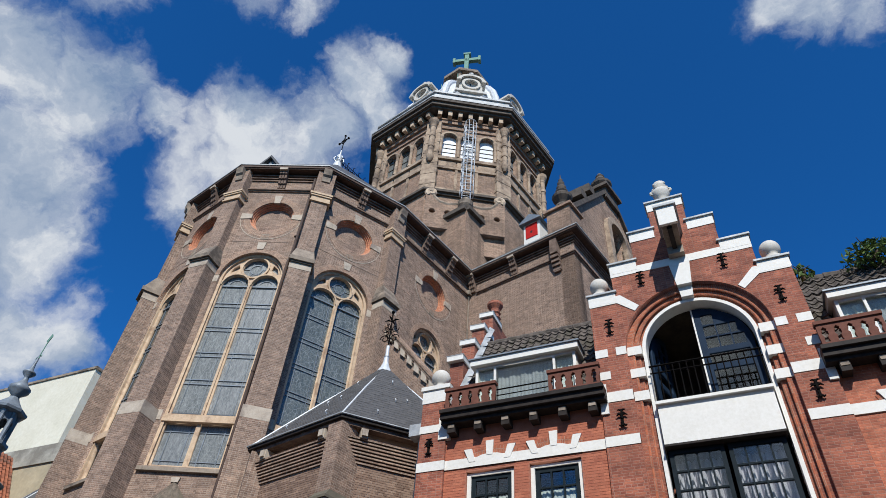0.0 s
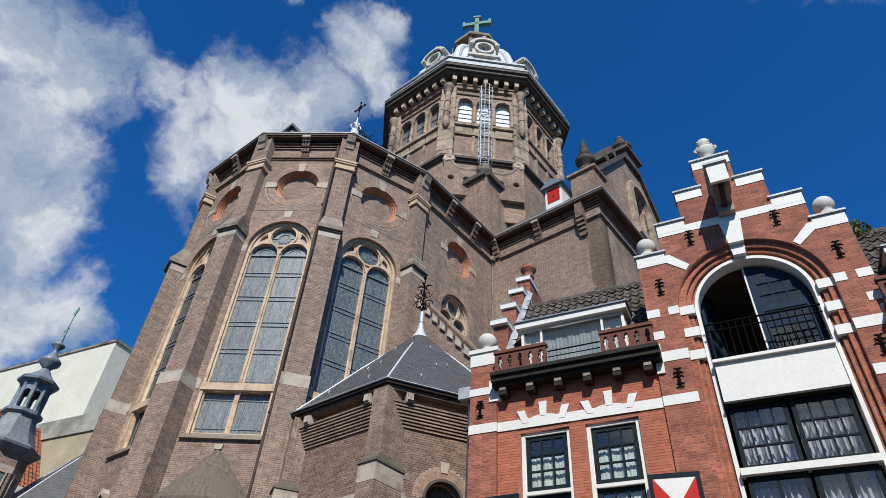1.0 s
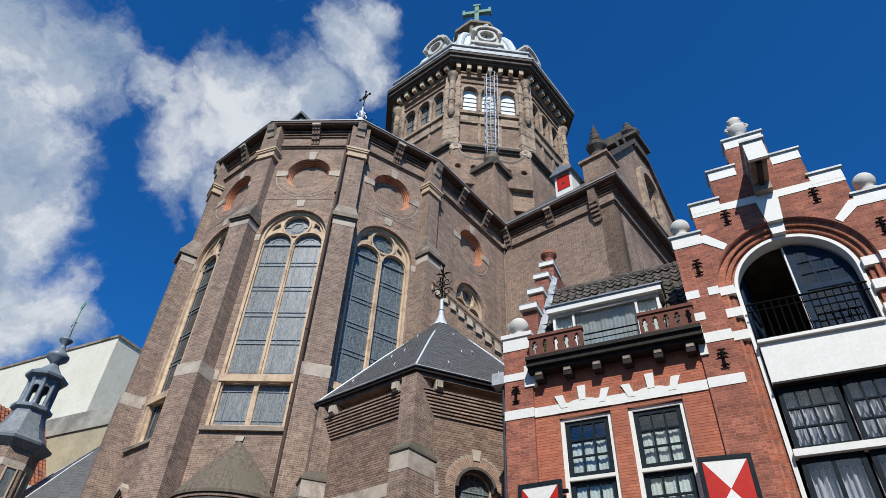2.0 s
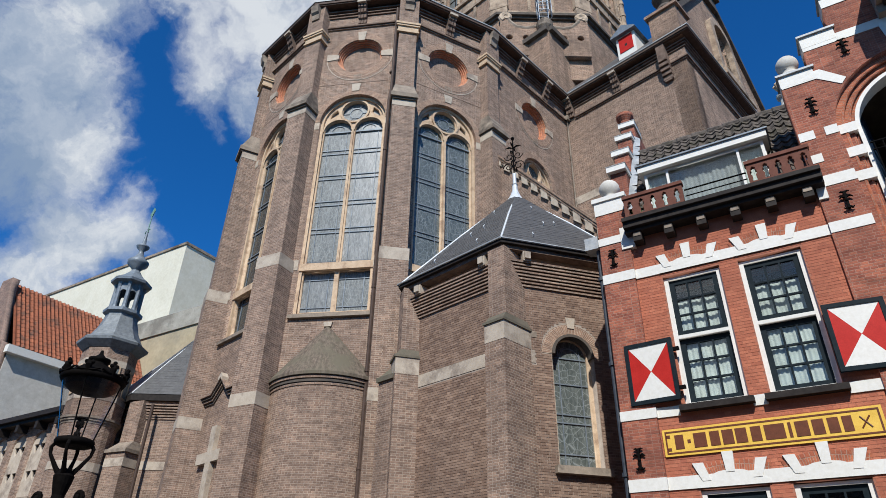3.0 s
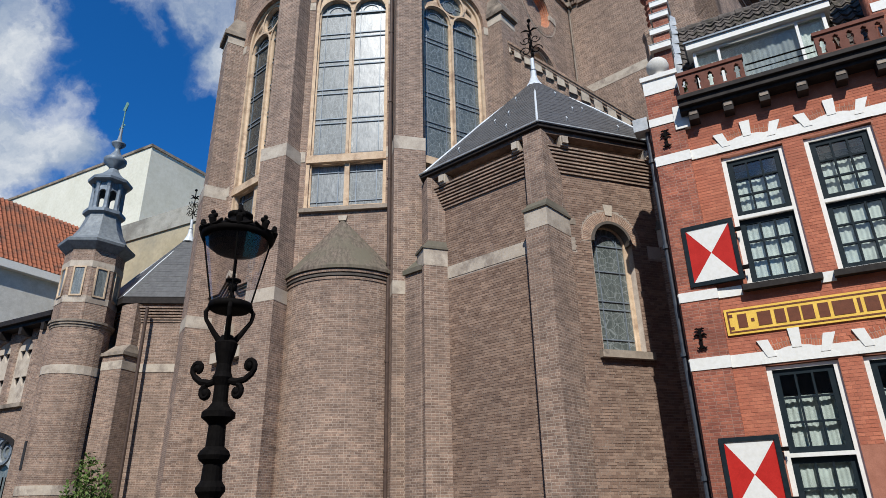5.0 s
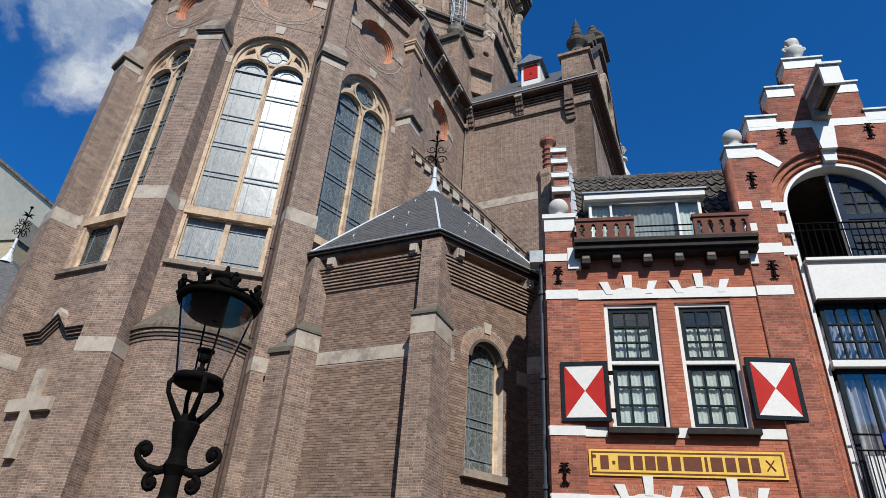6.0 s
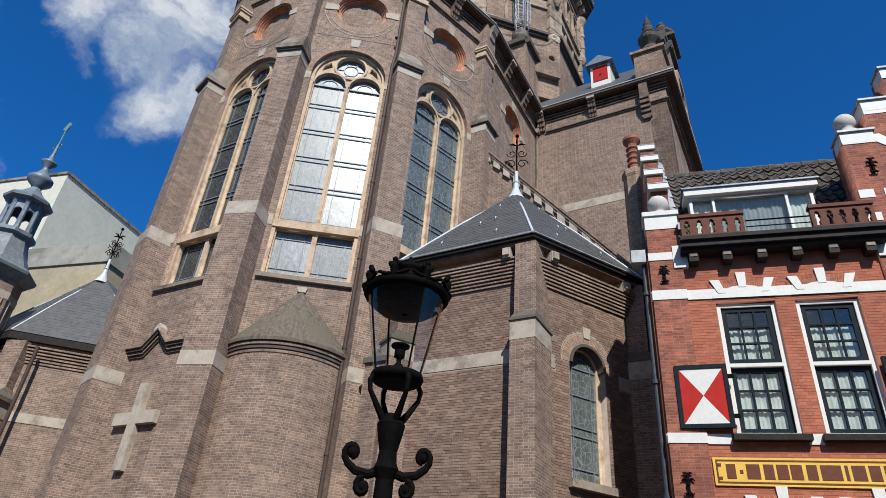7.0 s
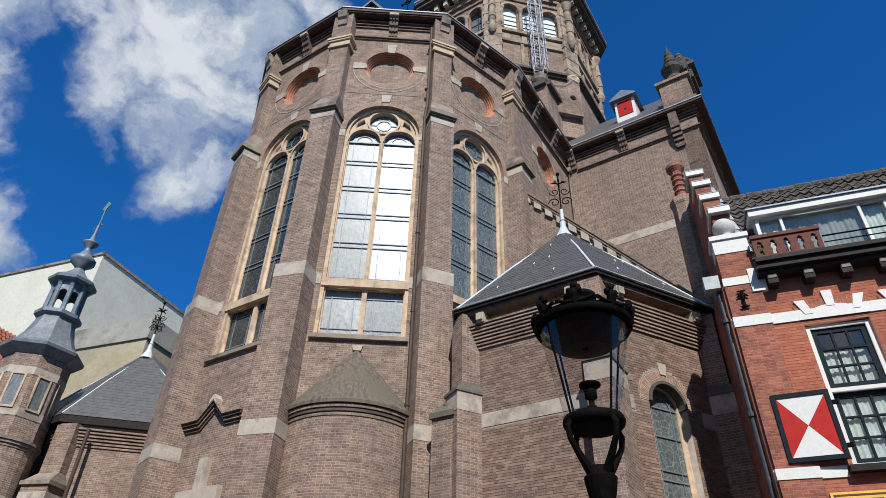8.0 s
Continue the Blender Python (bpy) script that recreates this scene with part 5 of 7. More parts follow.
ZE = 9.5
hx = hexa(HS)
APEX = (7.62, -1.25, 13.0)
b = bmesh.new()
for k in range(6):
    deg = -90 + 60 * k
    m = face_frame(deg, HW * math.cos(radians(30)), HC)
    half = HW / 2
    holes = []
    if k == 1:
        holes = [arched(-0.50, 0.50, 4.55, 6.95, 16)]
    w = part("chapel_wall", plate(rect(-half, half, 0, ZE - 0.2), holes, -0.4, 0, m), MORTAR if k in (0, 1) else BRICK, chapel, "brown brick chapel wall")
    part("stone_band", cbox((-half, -0.05, 6.68), (-0.9 if k == 1 else half, 0.012, 6.98), m), PALE, w)
    if k == 1:
        part("stone_band", cbox((0.9, -0.05, 6.68), (half, 0.012, 6.98), m), PALE, w)
        b2 = bmesh.new()
        ring(b2, 0, 6.95, 0.5, 0.74, 0, 180, -0.02, 0.01, m, 24)
        part("brick_arch", b2, BRICK_RING, w, keep_uv=True)
        b2 = bmesh.new()
        ring(b2, 0, 6.95, 0.44, 0.502, 0, 180, -0.3, 0.05, m, 24)
        part("arch_edge", b2, DARKSTONE, w)
        keystone(m, 0, 7.6, 7.86, w, a=0.08, b=0.12)
        win = part("window", plate(arched(-0.5, 0.5, 4.55, 6.95, 16), [arched(-0.42, 0.42, 4.61, 6.95, 16)], -0.28, -0.16, m), TRACERY, chapel, "round-headed leaded chapel window")
        part("pane", plate(arched(-0.42, 0.42, 4.61, 6.95, 16), [], -0.24, -0.23, m), GLASS_TEAL, win)
        for u in (-0.26, 0.26):
            part("glazing_bar", cbox((u - 0.01, -0.23, 4.63), (u + 0.01, -0.21, 7.15), m), LEAD_DARK, win)
        for z in (4.85, 5.5, 5.68, 6.35, 6.95):
            part("glazing_bar", cbox((-0.40, -0.23, z - 0.013), (0.40, -0.205, z + 0.013), m), LEAD_DARK, win)
        part("glazing_bar", ring(bmesh.new(), 0, 6.95, 0.24, 0.26, 0, 180, -0.23, -0.21, m, 14), LEAD_DARK, win)
        part("sill", cbox((-0.62, -0.2, 4.40), (0.62, 0.14, 4.55), m), GREYSTONE, win)
        part("vent", cbox((-0.98, 0.0, 7.28), (-0.84, 0.012, 7.42), m), GREYSTONE, w)
    # corbelled frieze under the eaves
    for i in range(8):
        b2 = cbox((-half - 0.02 * i, -0.1, 8.50 + 0.073 * i), (half + 0.02 * i, 0.05 + 0.03 * i, 8.50 + 0.073 * i + 0.042), m)
        part("corbel_course", b2, BRICK, w)
    part("frieze_back", cbox((-half, -0.1, 8.50), (half, 0.012, 9.08), m), BROWNSTONE, w)
    for u in (-half + 0.45, half - 0.45) if k in (0, 1) else ():
        b2 = bmesh.new()
        box(b2, (u - 0.09, 0.0, 9.04), (u + 0.09, 0.30, 9.28), m)
        box(b2, (u - 0.07, 0.30, 9.08), (u + 0.07, 0.36, 9.25), m)
        part("eaves_block", b2, PALE, w)
for k in range(6):
    a = 60 * k - 60
    m = face_frame(a, HW, HC)
    if k == 0:
        m = face_frame(-90, HW * math.cos(radians(30)), HC) @ Matrix.Translation((HW / 2 + 0.01, 0, 0))
    b2 = bmesh.new()
    prism(b2, [(-0.27, -0.5), (0.27, -0.5), (0.27, 0.44), (-0.27, 0.44)], 0, 6.98, m)
    prism(b2, [(-0.23, -0.5), (0.23, -0.5), (0.24, 0.32), (-0.24, 0.32)], 7.58, 9.32, m)
    pl = part("corner_pier", b2, BRICK, chapel, "brick corner pier with stone offset")
    part("stone_band", cbox((-0.275, -0.5, 6.98), (0.275, 0.446, 7.40), m), PALE, pl)
    b2 = bmesh.new()
    box(b2, (-0.30, -0.5, 7.40), (0.30, 0.48, 7.46), m)
    prism(b2, [(-0.28, -0.5), (0.28, -0.5), (0.275, 0.455), (-0.275, 0.455)], 7.46, 7.62, m, [(-0.243, -0.5), (0.243, -0.5), (0.243, 0.323), (-0.243, 0.323)])
    part("offset_cap", b2, CONE, pl)
g = bmesh.new()
prism(g, hexa(HS), 9.40, 9.48)
part("gutter", g, GUTTER, chapel, "dark moulded gutter")
g = prism(bmesh.new(), hexa(HS - 0.10), 9.30, 9.40)
part("soffit", g, BROWNSTONE, chapel, "brown moulded soffit")
ring6 = hexa(HS + 0.03)
for i in range(6):
    g = bmesh.new()
    tube(g, [(*ring6[i], 9.5), (*ring6[(i + 1) % 6], 9.5)], 0.025, 6)
    part("gutter_lip", g, LEAD, chapel)
chapel_roof(chapel, hexa(HS - 0.03), APEX, ZE, 0)
hx2 = hexa(HS - 0.03)
for i in (0, 1, 5):
    slates(chapel, hx2[i], hx2[(i + 1) % 6], APEX, ZE, 30, i)
for i in (0, 1):
    A, B, C = Vector((*hx2[i], ZE)), Vector((*hx2[(i + 1) % 6], ZE)), Vector(APEX)
    nrm = (B - A).cross(C - A).normalized()
    nrm = -nrm if nrm.z < 0 else nrm
    for f, g in ((0.25, 0.12), (0.72, 0.14), (0.45, 0.36), (0.62, 0.40), (0.5, 0.66)):
        p = A.lerp(B, f).lerp(C, g)
        up = (C - A.lerp(B, 0.5)).normalized()
        part("roof_hook", tube(bmesh.new(), [tuple(p), tuple(p + nrm * 0.07), tuple(p + nrm * 0.08 + up * 0.09)], 0.014, 6), ZINC, chapel, "small zinc roof hook")
# small buttress between apse and chapel
b = bmesh.new()
m = frame_m((5.55, -3.75), (1, 0), (0, -1))
prism(b, [(-0.27, -0.6), (0.27, -0.6), (0.27, 0.34), (-0.27, 0.34)], 0, 6.9, m)
bt = part("side_buttress", b, BRICK, chapel, "brick side buttress with mossy stone cap")
b = bmesh.new()
prism(b, [(-0.31, -0.6), (0.31, -0.6), (0.31, 0.40), (-0.31, 0.40)], 6.9, 7.02, m)
prism(b, [(-0.29, -0.6), (0.29, -0.6), (0.29, 0.36), (-0.29, 0.36)], 7.02, 7.42, m, [(-0.24, -0.6), (0.24, -0.6), (0.24, -0.05), (-0.24, -0.05)])
part("offset_cap", b, CONE, bt)
# bricks of the two nearest chapel walls
front_walls = [ob for ob in chapel.children if ob.name.startswith("chapel_wall")][:2]
for k, ob in enumerate(front_walls):
    m = face_frame(-90 + 60 * k, HW * math.cos(radians(30)), HC)
    clear = [(-3, 3, 6.68, 6.98)] if k == 0 else [(-3, -0.9, 6.68, 6.98), (0.9, 3, 6.68, 6.98), (-0.51, 0.51, 4.55, 6.98)] + [(-math.sqrt(0.74 ** 2 - (0.057 * i) ** 2), math.sqrt(0.74 ** 2 - (0.057 * i) ** 2), 6.95 + 0.057 * i, 7.007 + 0.057 * i) for i in range(13)]
    brick_skin(ob, m, -HW / 2, HW / 2, 0.6, 8.49, BROWN_PIECES, clear, (4.2, 5.2) if k == 0 else (4.5, 6.3), 20 + k)

# ---------------------------------------------------------------- the gabled brick house
FY = 11.15
house = thing("gabled_house", pose(0, 0, 0), "red brick Dutch house with white bands and stepped gable", "house")
HM = frame_m((0, FY), (1, 0), (0, -1))      # wall frame: u = x, d = towards the street
XC = -0.945


def sash(u0, u1, z0, z1, split, parent, cols=3, rows_up=3, rows_lo=3, curtain=CURTAIN, lo_curtain=True):
    """A sash window: white box frame, dark sashes with glazing bars, panes and curtains behind."""
    fr = plate(rect(u0, u1, z0, z1), [rect(u0 + 0.075, u1 - 0.075, split + 0.04, z1 - 0.05), rect(u0 + 0.075, u1 - 0.075, z0 + 0.07, split - 0.02)], -0.20, -0.06, HM)
    win = part("window", fr, PAINT, parent, "tall sash window with white frame and net curtains")
    for a, b_, rows, d in ((split + 0.04, z1 - 0.05, rows_up, -0.13), (z0 + 0.07, split - 0.02, rows_lo, -0.17)):
        x0, x1 = u0 + 0.075, u1 - 0.075
        holes = []
        fx, bx = 0.075, 0.016
        cw, rh = (x1 - x0 - 2 * fx) / cols, (b_ - a - 2 * fx) / rows
        for i in range(cols):
            for j in range(rows):
                holes.append(rect(x0 + fx + cw * i + bx, x0 + fx + cw * (i + 1) - bx, a + fx + rh * j + bx, a + fx + rh * (j + 1) - bx))
        part("sash", plate(rect(x0, x1, a, b_), holes, d - 0.02, d + 0.025, HM), FRAME, win, "dark painted sash with glazing bars")
        part("pane", plate(rect(x0 + fx, x1 - fx, a + fx, b_ - fx), [], d - 0.012, d - 0.004, HM), PANE, win).visible_shadow = False
    cu = bmesh.new()
    n = 60
    top = z1 - 0.46
    vs = []
    for i in range(n + 1):
        u = u0 + 0.1 + (u1 - u0 - 0.2) * i / n
        d = -0.222 + 0.007 * math.sin(i * 1.15) + 0.006 * math.sin(i * 0.53 + u0)
        vs.append([cu.verts.new(HM @ Vector((u, d, z))) for z in (z0 + 0.1, top)])
    for p, q in zip(vs, vs[1:]):
        cu.faces.new((p[0], q[0], q[1], p[1]))
    part("curtain", cu, curtain, win, smooth=True)
    # near-black sheet stands in for the unlit room behind the sash
    part("room_back", cbox((u0 - 0.1, -1.0, z0 - 0.1), (u1 + 0.1, -0.95, z1 + 0.1), HM), OPENING_SHADE, win)
    return win


def blocks(name, items, mat, parent, d=0.03):
    for it in items:
        part(name, bar(bmesh.new(), it, -0.03, d, HM), mat, parent)


def flat_arch(u0, u1, z, parent):
    """White segmental lintel with three raised stones and red bricks between."""
    c, w = (u0 + u1) / 2, (u1 - u0) / 2
    seg = [(c - w - 0.04, z), (c + w + 0.04, z)] + [(c + w * f + 0.04 * f, z + 0.05 + 0.20 * (1 - f * f)) for f in (1, 0.66, 0.33, 0, -0.33, -0.66, -1)]
    part("lintel", bar(bmesh.new(), seg, -0.05, 0.034, HM), PAINT, parent)
    q = bmesh.new()
    ring(q, c, z - 1.32, 1.44, 1.72, 90 - 20.5, 90 + 20.5, -0.03, 0.014, HM, 14)
    part("arch_infill", q, RED_RING, parent, keep_uv=True)
    for f, tilt, h1 in ((-0.74, -0.10, 0.38), (0.0, 0.0, 0.52), (0.74, 0.10, 0.38)):
        uu = c + f * w
        h0 = z + 0.05 + 0.20 * (1 - f * f)
        part("stone", bar(bmesh.new(), [(uu - 0.065, h0 - 0.04), (uu + 0.065, h0 - 0.04 * 1), (uu + 0.085 + tilt, z + h1), (uu - 0.085 + tilt, z + h1)], -0.03, 0.042, HM), PAINT, parent)


def anchor(u, z, parent, d=0.075):
    """Cast-iron wall anchor shaped as a forked cross."""
    b = bmesh.new()
    M = HM @ Matrix.Translation((0, d, 0)) @ Matrix.Translation((u, 0, z)) @ Matrix.Scale(0.86, 4) @ Matrix.Translation((-u, 0, -z))
    box(b, (u - 0.022, 0.0, z - 0.2), (u + 0.022, 0.06, z + 0.2), M)
    for s in (-1, 1):
        tube(b, [(u, 0.035, z + 0.06), (u + s * 0.07, 0.035, z + 0.09), (u + s * 0.12, 0.035, z + 0.05)], [0.022, 0.026, 0.012], 6, M)
        tube(b, [(u, 0.035, z + 0.16), (u + s * 0.05, 0.035, z + 0.2), (u + s * 0.09, 0.035, z + 0.19)], [0.02, 0.022, 0.01], 6, M)
        tube(b, [(u, 0.035, z - 0.14), (u + s * 0.06, 0.035, z - 0.2), (u + s * 0.09, 0.035, z - 0.17)], [0.02, 0.026, 0.012], 6, M)
    sphere(b, (u, 0.05, z - 0.02), 0.035, M, 8)
    part("wall_anchor", b, IRON, parent, "black cast-iron wall anchor")


WING = (-7.02, -2.93)
Z_BAND = ((7.58, 7.78), (4.88, 5.05), (3.70, 3.90))


def wing(side):
    """One low wing; side 1: beside the chapel, -1: its mirror beyond the gable."""
    def X(u):
        return u if side > 0 else 2 * XC - u

    def R(a, b_, z0, z1):
        p, q = sorted((X(a), X(b_)))
        return rect(p, q, z0, z1)
    wins = [(-5.85, -4.84), (-4.52, -3.50)]
    holes = []
    for a, b_ in wins:
        holes += [R(a, b_, 5.02, 7.50), R(a, b_, 0.9, 3.68)]
    w = part("wing_wall", plate(R(-6.98, -2.90, 0, 8.55), holes, -0.35, 0, HM), MORTAR_RED if side > 0 else RED, house, "red brick front wall of a low wing")
    if side > 0:
        brick_skin(w, HM, -6.34, -2.93, 2.4, 8.27, RED_PIECES, [(a - 0.005, b_ + 0.005, c - 0.005, d_ + 0.005) for a, b_ in wins for c, d_ in ((5.02, 7.50), (0.9, 3.68))], (3.9, 4.9), 31, joint=0.006, proud=0.0035, rough_=0.0012)
    for a, b_ in wins:
        p, q = sorted((X(a), X(b_)))
        sash(p, q, 5.02, 7.48, 6.28, house)
        sash(p, q, 0.95, 3.66, 2.3, house)
        part("sill", cbox((p - 0.08, -0.1, 4.92), (q + 0.08, 0.16, 5.02), HM), GUTTER, house, "dark stone window sill")
        flat_arch(p, q, 7.58, w)
        flat_arch(p, q, 3.70, w)
    for z0, z1 in Z_BAND:
        p, q = sorted((X(-6.98), X(-2.95)))
        if z0 > 4.5 and z0 < 5.0:
            for a, b_ in ((-6.98, -5.95), (-4.80, -4.58), (-3.44, -2.95)):
                c, d_ = sorted((X(a), X(b_)))
                part("white_band", cbox((c, -0.03, z0), (d_, 0.026, z1), HM), PAINT, w)
        else:
            part("white_band", cbox((p, -0.03, z0), (q, 0.028, z1), HM), PAINT, w)
    # end pier with rounded shoulder
    p, q = sorted((X(-6.95), X(-6.34)))
    b = cbox((p, -0.3, 0), (q, 0.07, 9.42), HM)
    pier = part("end_pier", b, RED_DARK, house, "red brick end pier with white stone blocks")
    for z0, z1 in ((7.58, 7.78), (4.88, 5.05), (3.70, 3.90), (8.45, 8.62), (9.18, 9.50)):
        part("white_band", cbox((p - 0.012, -0.3, z0), (q + 0.012, 0.085, z1), HM), PAINT, pier)
    part("white_block", cbox((q - 0.16 if side > 0 else p - 0.1, -0.02, 8.25), (q + 0.1 if side > 0 else p + 0.16, 0.10, 8.75), HM), PAINT, pier)
    part("pier_cap", cbox((p - 0.05, -0.4, 9.50), (q + 0.05, 0.12, 9.60), HM), PAINT, pier)
    b = bmesh.new()
    lathe(b, [(0.20, 9.6), (0.14, 9.68), (0.13, 9.72)] + [(0.22 * math.sin(radians(a)), 9.91 - 0.22 * math.cos(radians(a))) for a in range(40, 175, 12)] + [(0.02, 10.13)], 18, HM, (p + q) / 2, -0.14)
    part("ball_finial", b, PLASTER, pier, "weathered stone ball finial", smooth=True)
    anchor(X(-6.70), 8.12, house)
    anchor(X(-6.72), 4.22, house)
    # shelf cornice on blocks, balustrade, dormer window and tiled roof
    p, q = sorted((X(-6.36), X(-2.86)))
    shelf = part("shelf_cornice", cbox((p, -0.1, 8.56), (q, 0.36, 8.68), HM), GUTTER, house, "dark brown projecting shelf cornice")
    part("lower_moulding", cbox((p, -0.1, 8.48), (q, 0.28, 8.56), HM), GUTTER, shelf)
    part("upper_moulding", cbox((p, -0.1, 8.68), (q, 0.42, 8.76), HM), GUTTER, shelf)
    for i in range(6):
        u = X(-6.14 + 0.60 * i)
        part("cornice_block", cbox((u - 0.085, -0.05, 8.29), (u + 0.085, 0.24, 8.48), HM), GUTTER, house)
        part("block_face", cbox((u - 0.07, 0.24, 8.39), (u + 0.07, 0.252, 8.47), HM), GREYSTONE, house)
    for a, b_ in ((-6.30, -5.15), (-3.98, -2.93)):
        c, d_ = sorted((X(a), X(b_)))
        n = 5
        holes = []
        for i in range(n):
            uc = c + (d_ - c) * (i + 0.5) / n
            holes.append([(uc - 0.045, 8.88), (uc + 0.045, 8.88), (uc + 0.03, 9.0), (uc + 0.055, 9.04), (uc + 0.055, 9.1), (uc + 0.03, 9.12), (uc + 0.05, 9.16), (uc, 9.2), (uc - 0.05, 9.16), (uc - 0.03, 9.12), (uc - 0.055, 9.1), (uc - 0.055, 9.04), (uc - 0.03, 9.0)])
        b = plate(rect(c, d_, 8.76, 9.26), holes, 0.18, 0.28, HM)
        box(b, (c - 0.02, 0.15, 9.26), (d_ + 0.02, 0.31, 9.33), HM)
        part("balustrade", b, BROWNPAINT, house, "brown pierced balustrade")
    b = bmesh.new()
    tube(b, [(X(-5.12), 0.24, 9.12), (X(-4.0), 0.24, 9.12)], 0.016, 6, HM)
    tube(b, [(X(-5.12), 0.24, 8.98), (X(-4.0), 0.24, 8.98)], 0.012, 6, HM)
    part("balcony_rail", b, IRON, house)
    c, d_ = sorted((X(-5.96), X(-3.56)))
    dz0, dz1, dd = 8.76, 10.33, -0.56
    div = sorted((X(-5.48), X(-4.06)))
    holes = [rect(c + 0.06, div[0] - 0.025, dz0 + 0.4, dz1 - 0.06), rect(div[0] + 0.025, div[1] - 0.025, dz0 + 0.15, dz1 - 0.06), rect(div[1] + 0.025, d_ - 0.06, dz0 + 0.4, dz1 - 0.06)]
    dormer = part("dormer_window", plate(rect(c, d_, dz0, dz1), holes, dd - 0.1, dd, HM), PAINT, house, "white dormer window with wide middle pane")
    for h in holes:
        part("pane", plate(h, [], dd - 0.06, dd - 0.05, HM), PANE, dormer).visible_shadow = False
    # near-black sheet paints the dormer room's shade
    part("room_back", cbox((c + 0.05, dd - 1.2, dz0 + 0.1), (d_ - 0.05, dd - 1.1, dz1 - 0.05), HM), OPENING_SHADE, dormer)
    for h in holes:
        cu = bmesh.new()
        x0, x1 = h[0][0], h[1][0]
        vs = []
        n, low = (72, 0.2) if h is holes[1] else (24, 0.5)
        for i in range(n + 1):
            u = x0 + (x1 - x0) * i / n
            deep_ = dd - 0.16 + 0.012 * math.sin(i * 1.3) + 0.012 * math.sin(i * 0.43)
            vs.append([cu.verts.new(HM @ Vector((u, deep_, z))) for z in (dz0 + low, dz1 - 0.1)])
        for a2, b2 in zip(vs, vs[1:]):
            cu.faces.new((a2[0], b2[0], b2[1], a2[1]))
        part("curtain", cu, NET if h is holes[1] else CURTAIN, dormer, smooth=True)
    b = bmesh.new()
    box(b, (c - 0.10, dd - 2.0, dz1), (d_ + 0.10, dd + 0.12, dz1 + 0.15), HM)
    part("dormer_fascia", b, PAINT, dormer)
    part("fascia_lead", cbox((c - 0.14, dd - 2.0, dz1 + 0.15), (d_ + 0.14, dd + 0.16, dz1 + 0.185), HM), LEAD_DARK, dormer)
    for e in (c + 0.03, d_ - 0.03):
        part("dormer_cheek", cbox((e - 0.04, dd - 1.6, dz0), (e + 0.04, dd - 0.1, dz1), HM), PAINT, dormer)
    # pantiled roof slope
    p, q = sorted((X(-6.38), X(-2.45)))
    A, B = (-0.30, 9.15), (-2.05, 12.05)
    rows, cols = 14, int((q - p) / 0.19)
    uneven = random.Random(31 + side)
    def slope(bm, x0, x1, f0, f1):
        for r in range(rows):
            ra, rb = r / rows, (r + 1.15) / rows
            if ra < f0 - 1e-6 or ra >= f1 - 1e-6:
                continue
            for k in range(cols):
                u = p + (q - p) * k / cols
                if u < x0 - 0.01 or u > x1 or (ra < 0.44 and c - 0.20 < u < d_ + 0.02):
                    continue
                wd = (q - p) / cols
                va = []
                lift = uneven.uniform(0.0, 0.03)
                for i in range(6):
                    f = i / 5
                    hgt = 0.030 * math.cos(f * 2 * math.pi * 0.85 + 0.4) + 0.030 + lift
                    da, za = A[0] + (B[0] - A[0]) * ra, A[1] + (B[1] - A[1]) * ra
                    db, zb = A[0] + (B[0] - A[0]) * rb, A[1] + (B[1] - A[1]) * rb
                    va.append((bm.verts.new(HM @ Vector((u + wd * f, da + (hgt + 0.035) * 0.85, za + (hgt + 0.035) * 0.5))), bm.verts.new(HM @ Vector((u + wd * f, db + hgt * 0.85, zb + hgt * 0.5))), bm.verts.new(HM @ Vector((u + wd * f, da, za)))))
                for a2, b2 in zip(va, va[1:]):
                    bm.faces.new((a2[0], b2[0], b2[1], a2[1]))
                    bm.faces.new((a2[2], b2[2], b2[0], a2[0]))
    b = bmesh.new()
    slope(b, p, q, 0, 1)
    ts = part("roof_tiles", b, TILE, house, "dark uneven pantiles")
    tagged(ts, kind="stuff")
    b = bmesh.new()
    bar(b, [(p - 0.3 * (side > 0), 9.1), (q + 0.3 * (side < 0), 9.1), (q + 0.3 * (side < 0), 9.12), (p - 0.3 * (side > 0), 9.12)], -0.4, -0.3, HM)
    faces_of(b, [HM @ Vector(v) for v in ((p, A[0] - 0.02, A[1]), (q, A[0] - 0.02, A[1]), (q, B[0], B[1]), (p, B[0], B[1]), (p, -5, 12.05), (q, -5, 12.05))], [(3, 2, 5, 4)])
    def deck(u0, u1, f):
        faces_of(b, [HM @ Vector(v) for v in ((u0, A[0] - 0.02 + (B[0] - A[0]) * f, A[1] + (B[1] - A[1]) * f), (u1, A[0] - 0.02 + (B[0] - A[0]) * f, A[1] + (B[1] - A[1]) * f), (u1, B[0] - 0.02, B[1]), (u0, B[0] - 0.02, B[1]))], [(0, 1, 2, 3)])
    deck(p, c - 0.05, 0)
    deck(c - 0.05, d_ + 0.05, 0.44)
    deck(d_ + 0.05, q, 0)
    part("roof_boarding", b, TILE, house)
    b = bmesh.new()
    for k in range(11):
        u = p + (q - p) * k / 11
        lathe(b, [(0.11, 0.0), (0.13, 0.02), (0.11, 0.36)], 10, HM @ Matrix.Translation((u, B[0], B[1])) @ Matrix.Rotation(radians(90), 4, "Y"))
    part("ridge_tiles", b, TILE, house)
    # stepped end gable going back from the pier
    e0, e1 = sorted((X(-6.72), X(-6.36)))
